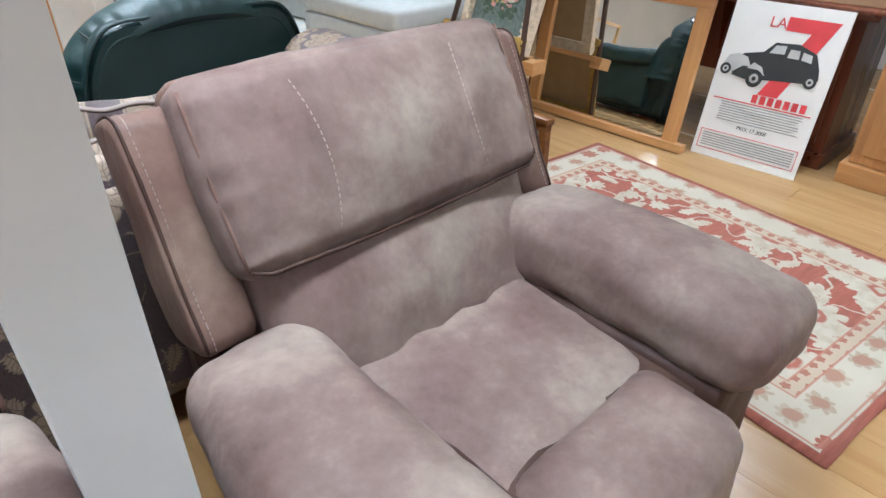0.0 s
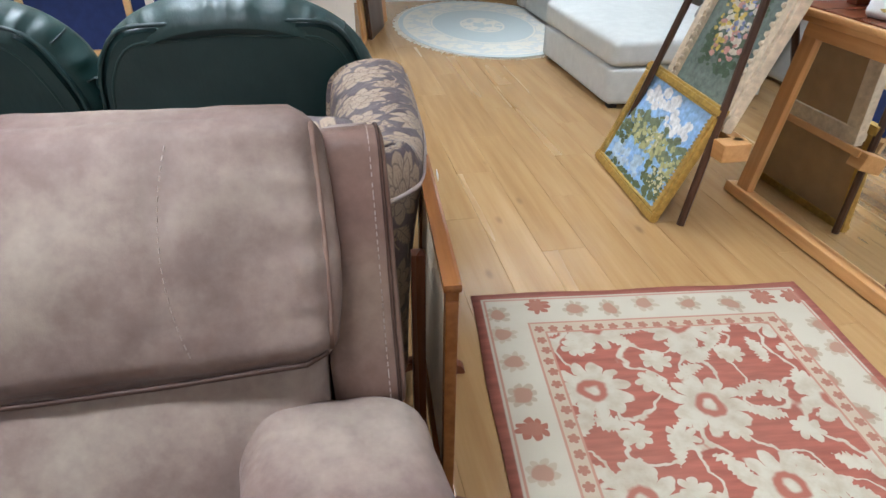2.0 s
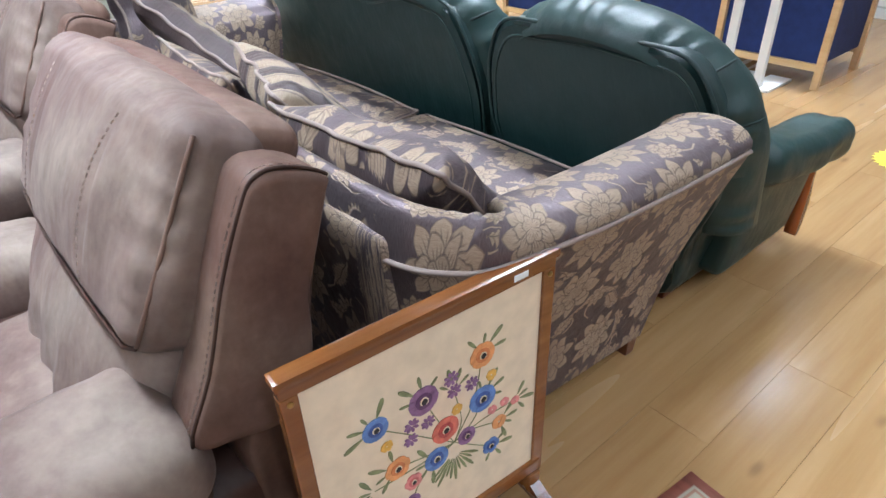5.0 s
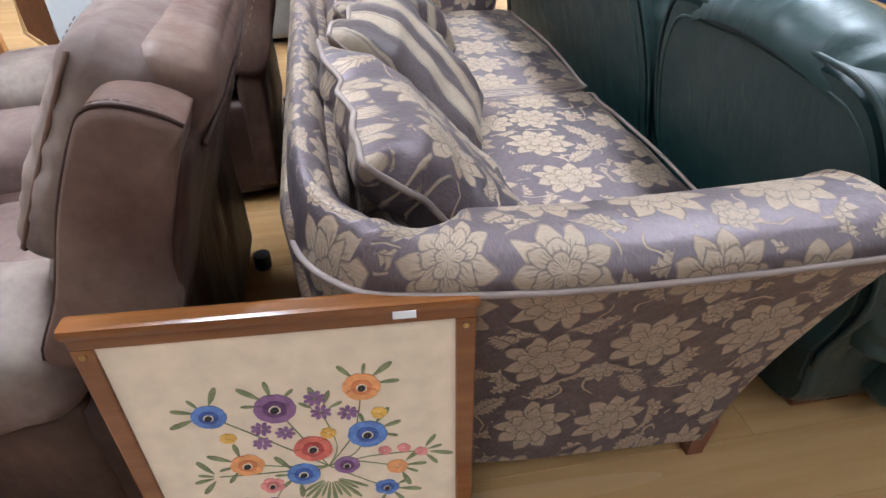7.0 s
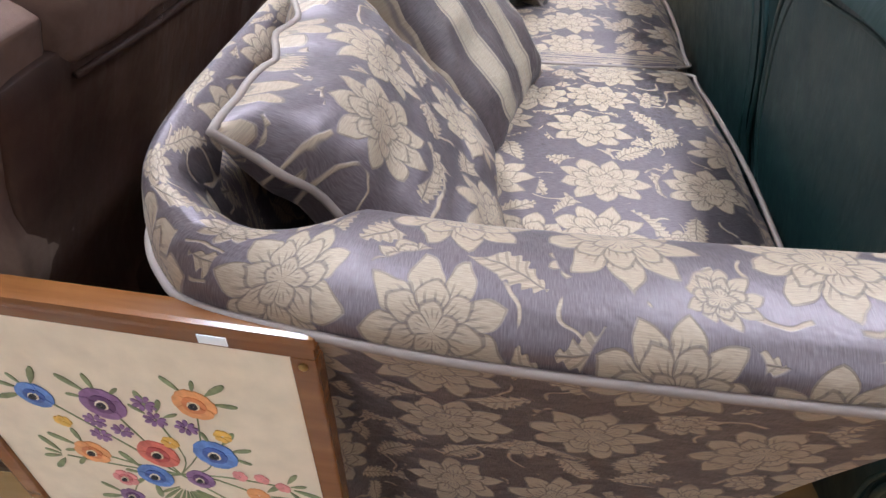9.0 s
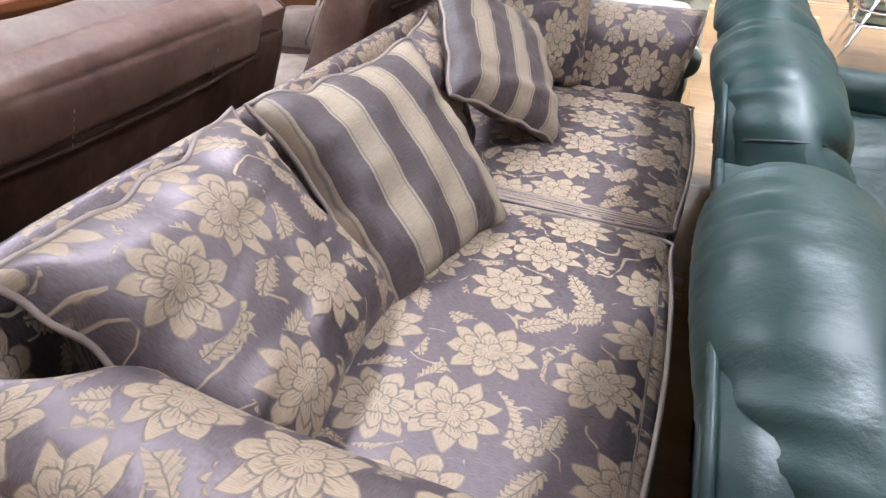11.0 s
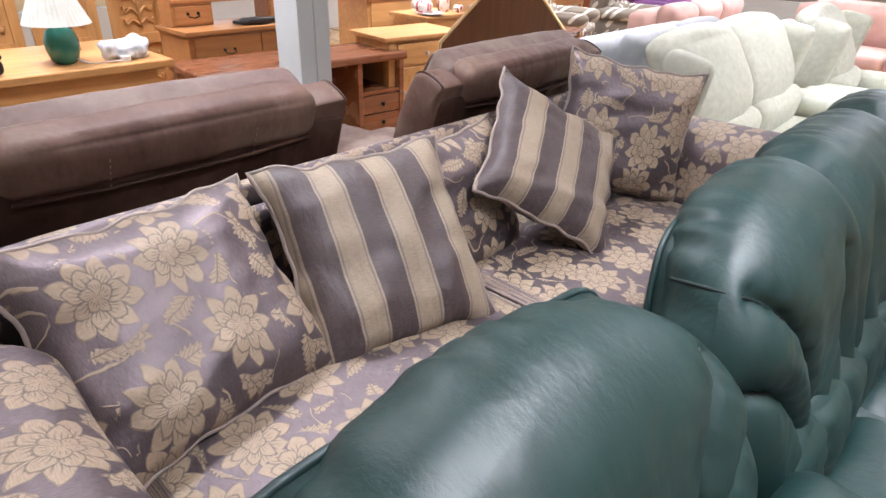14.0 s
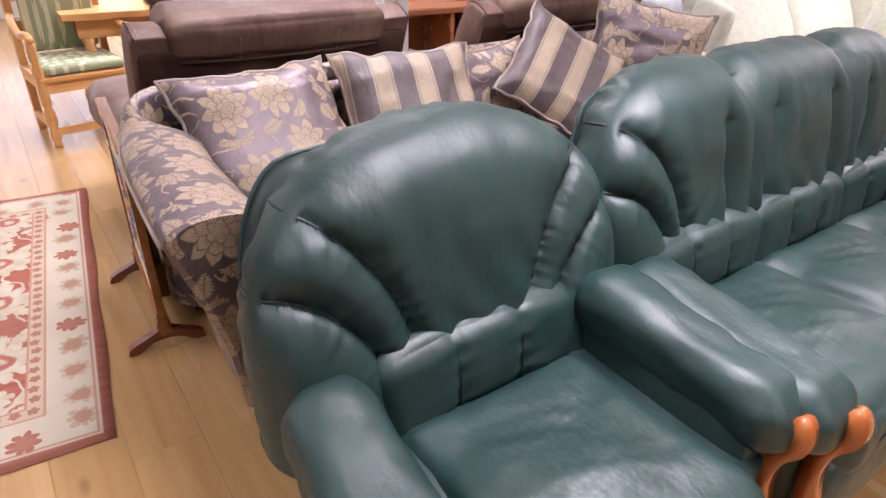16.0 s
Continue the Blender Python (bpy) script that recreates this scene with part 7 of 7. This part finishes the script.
def block_sofa(x, y, rz, length, mat, label, seats=2, group=""):
    c = thing("pink_sofa", label, "sofa", x, y, 0, rz, group)
    soft_part("seat_base", (length, 0.90, 0.26), 0.04, mat, c, (0, 0, 0.17), n=8)
    soft_part("backrest", (length, 0.22, 0.80), 0.08, mat, c, (0, -0.38, 0.44), n=10)
    for k in range(seats):
        w = (length - 0.4) / seats
        px = -length / 2 + 0.2 + w * (k + 0.5)
        soft_part("seat_cushion", (w, 0.72, 0.17), 0.055, mat, c, (px, 0.08, 0.36), n=10, puff=(0, 0.01, 0.02))
        soft_part("back_cushion", (w - 0.02, 0.22, 0.46), 0.08, mat, c, (px, -0.22, 0.66), (-12, 0, 0), n=10, puff=(0, 0.03, 0.01))
    for s in (-1, 1):
        def roll(px, py, pz, s=s):
            return (px + s * 0.08 * (pz + 0.3), py, pz)

        soft_part("armrest", (0.20, 0.90, 0.60), 0.07, mat, c, (s * (length / 2 - 0.02), 0.02, 0.33), n=10, fn=roll)
        for e in (-1, 1):
            part("foot", box(s * (length / 2 - 0.12) - 0.03, e * 0.35 - 0.03, 0, s * (length / 2 - 0.12) + 0.03, e * 0.35 + 0.03, 0.05, 0.003), DARKWOOD, c)
    return c


block_sofa(-6.75, 1.75, -90, 2.3, ROSE, "dusky pink corduroy sofa by the aisle", 2, "pink sofas")
block_sofa(-5.4, 0.35, 0, 2.2, ROSE, "dusky pink corduroy sofa with loose cushions", 3, "pink sofas")
wing_chair("print_armchair", "easy chair covered in leaf-print cotton", LEAFY.m, -5.3, -1.55, 20, 0.85)
wing_chair("print_armchair", "easy chair covered in leaf-print cotton", LEAFY.m, -6.4, -1.2, 10, 0.85)
wing_chair("velvet_armchair", "deep purple velvet easy chair", PLUM, -7.6, -1.3, 0, 0.85)
for k in range(3):
    t = thing("nest_table", "small dark-topped table from a nest of three", "table", -4.35 - 0.05 * k, -0.95 + 0.16 * k, 0, 10, "nest of tables")
    w, h = 0.56 - 0.09 * k, 0.56 - 0.07 * k
    part("tabletop", box(-w / 2, -0.2, h - 0.025, w / 2, 0.2, h, 0.006), TEAK, t)
    for sx in (-1, 1):
        for sy in (-1, 1):
            part("leg", box(sx * (w / 2 - 0.03) - 0.016, sy * 0.17 - 0.016, 0, sx * (w / 2 - 0.03) + 0.016, sy * 0.17 + 0.016, h - 0.025, 0.003), PINE_Z, t)
chest("mahogany_chest", "reddish mahogany chest of drawers", "chest", -4.75, -2.6, 0.8, 0.45, 0.95, ((0.3, 2), (0.35, 1), (0.35, 1)), TEAK, TEAK)
chest("mahogany_chest", "wide low mahogany chest of drawers", "chest", -8.6, -2.6, 1.5, 0.45, 0.85, ((0.5, 2), (0.5, 2)), TEAK, TEAK)
chest("oak_desk", "warm oak writing desk with drawers", "desk", -6.6, -2.7, 1.4, 0.5, 0.76, ((1.0, 3),), OAK, OAK, "knob", 0, 0.5)

# chrome-framed stacking chairs
SEATG = plain("pale_olive_vinyl", (0.40, 0.42, 0.33), 0.5)


def stack_chair(x, y, z, rz):
    c = thing("stacking_chair", "chrome stacking chair with pale green pads", "chair", x, y, z, rz, "stacked chairs")
    soft_part("seat", (0.44, 0.42, 0.05), 0.022, SEATG, c, (0, 0, 0.455), n=8, puff=(0, 0, 0.008))
    part("seat_pan", box(-0.22, -0.21, 0.415, 0.22, 0.21, 0.43, 0.005), BLACK, c)
    soft_part("backrest", (0.42, 0.045, 0.36), 0.02, SEATG, c, (0, -0.235, 0.72), (-8, 0, 0), n=8)
    part("back_shell", box(-0.21, -0.29, 0.54, 0.21, -0.268, 0.90, 0.008), BLACK, c, "black plastic back shell")
    for s in (-1, 1):
        part("frame", tube(spline([(s * 0.24, 0.22, 0.012), (s * 0.24, 0.20, 0.35), (s * 0.24, 0.10, 0.42), (s * 0.24, -0.15, 0.42), (s * 0.24, -0.25, 0.50), (s * 0.22, -0.29, 0.85)], 4, False), 0.011, 8), CHROME, c, "chromed steel tube", None, True)
        part("rear_leg", tube([(s * 0.24, -0.26, 0.012), (s * 0.24, -0.15, 0.42)], 0.011, 8), CHROME, c, "", None, True)
    return c


for k in range(5):
    stack_chair(-3.35, 3.66 + 0.02 * k, 0.085 * k, -12)
for k in range(3):
    stack_chair(-4.15, 3.78 + 0.02 * k, 0.085 * k, -8)

# ---- pine carver chair at the end of the aisle ----
TAPESTRY = Mat("green_tapestry", 0.9)
tm, _, _, _ = flower_mask(TAPESTRY, TAPESTRY.coords(), 0.055, 6, 0.38, 0.6)
TAPESTRY.colour(TAPESTRY.mix(tm, (0.26, 0.30, 0.18), (0.52, 0.50, 0.36)))
carver = thing("carver_chair", "pine carver chair with green tapestry cushion", "chair", 1.37, -0.93, 0, 8)
TURN = [(0.022, 0), (0.026, 0.02), (0.018, 0.035), (0.030, 0.055), (0.030, 0.10), (0.020, 0.115), (0.034, 0.16), (0.032, 0.22), (0.020, 0.25), (0.030, 0.27), (0.030, 0.40), (0.022, 0.42), (0.032, 0.47), (0.020, 0.51), (0.028, 0.56), (0.022, 0.66)]
for s in (-1, 1):
    part("front_leg", turned(TURN, 16), PINE_Z, carver, "turned front leg", pose(s * 0.27, 0.22, 0), True)
    part("rear_leg", box(s * 0.25 - 0.022, -0.24, 0, s * 0.25 + 0.022, -0.195, 1.05, 0.004), PINE_Z, carver)
    part("armrest", tube(spline([(s * 0.25, -0.22, 0.72), (s * 0.28, -0.05, 0.70), (s * 0.29, 0.12, 0.665), (s * 0.28, 0.25, 0.68), (s * 0.28, 0.31, 0.655)], 5, False), 0.022, 8), PINE_Y, carver, "curved scrolled armrest", None, True)
    part("side_stretcher", box(s * 0.26 - 0.014, -0.2, 0.09, s * 0.26 + 0.014, 0.2, 0.125, 0.004), PINE_Y, carver)
    part("side_rail", box(s * 0.26 - 0.014, -0.2, 0.34, s * 0.26 + 0.014, 0.2, 0.40, 0.004), PINE_Y, carver)
part("seat_board", box(-0.28, -0.22, 0.40, 0.28, 0.25, 0.425, 0.006), PINE, carver)
part("front_rail", box(-0.25, 0.205, 0.33, 0.25, 0.235, 0.40, 0.004), PINE, carver)
part("front_stretcher", box(-0.25, 0.205, 0.07, 0.25, 0.235, 0.12, 0.004), PINE, carver)
for z in (0.60, 0.80, 0.98):
    part("back_slat", box(-0.23, -0.235, z, 0.23, -0.205, z + 0.09, 0.006), PINE, carver)
pad = thing("seat_pad", "green tapestry seat pad on the carver chair", "cushion", 1.37, -0.93, 0.426, 8)
soft_part("cover", (0.46, 0.44, 0.06), 0.028, TAPESTRY.m, pad, (0, 0.01, 0.03), n=10, puff=(0, 0, 0.012))
pad2 = thing("back_cushion", "green tapestry back cushion on the carver chair", "cushion", 1.37, -0.93, 0.49, 8)
soft_part("cover", (0.42, 0.07, 0.40), 0.032, TAPESTRY.m, pad2, (0, -0.14, 0.21), (-8, 0, 0), n=10, puff=(0, 0.015, 0))

# ---- plank floor: the boards of the aisle as pieces, the rest joined ----
PW_, PL_ = 0.2, 1.30
plank_mesh = mesh_of("plank", [(x, y, z) for z, i in ((-0.012, 0.0002), (-0.0012, 0.0002), (0.0, 0.0012)) for x, y in ((-PW_ / 2 + i, -PL_ / 2 + i), (PW_ / 2 - i, -PL_ / 2 + i), (PW_ / 2 - i, PL_ / 2 - i), (-PW_ / 2 + i, PL_ / 2 - i))], [(0, 1, 5, 4), (1, 2, 6, 5), (2, 3, 7, 6), (3, 0, 4, 7), (4, 5, 9, 8), (5, 6, 10, 9), (6, 7, 11, 10), (7, 4, 8, 11), (8, 9, 10, 11)], FLOORMAT, None, False)
rest_v, rest_f = [], []
singles = 0
for i in range(-58, 20):
    for j in range(-6, 8):
        x = 2.285 + PW_ * i
        y = 0.4 + PL_ * j + PL_ * ((i * 0.37) % 1.0)
        if not (X0 < x < X1 and Y0 - 0.5 < y < Y1 + 0.4):
            continue
        if -0.4 < x < 3.6 and -1.6 < y < 7.0 and singles < 300:
            ob = new("plank", plank_mesh)
            ob.parent = floor
            ob.location = (x, y, 0)
            singles += 1
        else:
            b = len(rest_v)
            rest_v += [(v.co.x + x, v.co.y + y, v.co.z) for v in plank_mesh.vertices]
            rest_f += [tuple(b + k for k in p.vertices) for p in plank_mesh.polygons]
rest = put_part("far_planks", mesh_of("far_planks", rest_v, rest_f, FLOORFAR, None, False), floor)
tagged(rest, "oak laminate planks further off", "", "", "stuff")
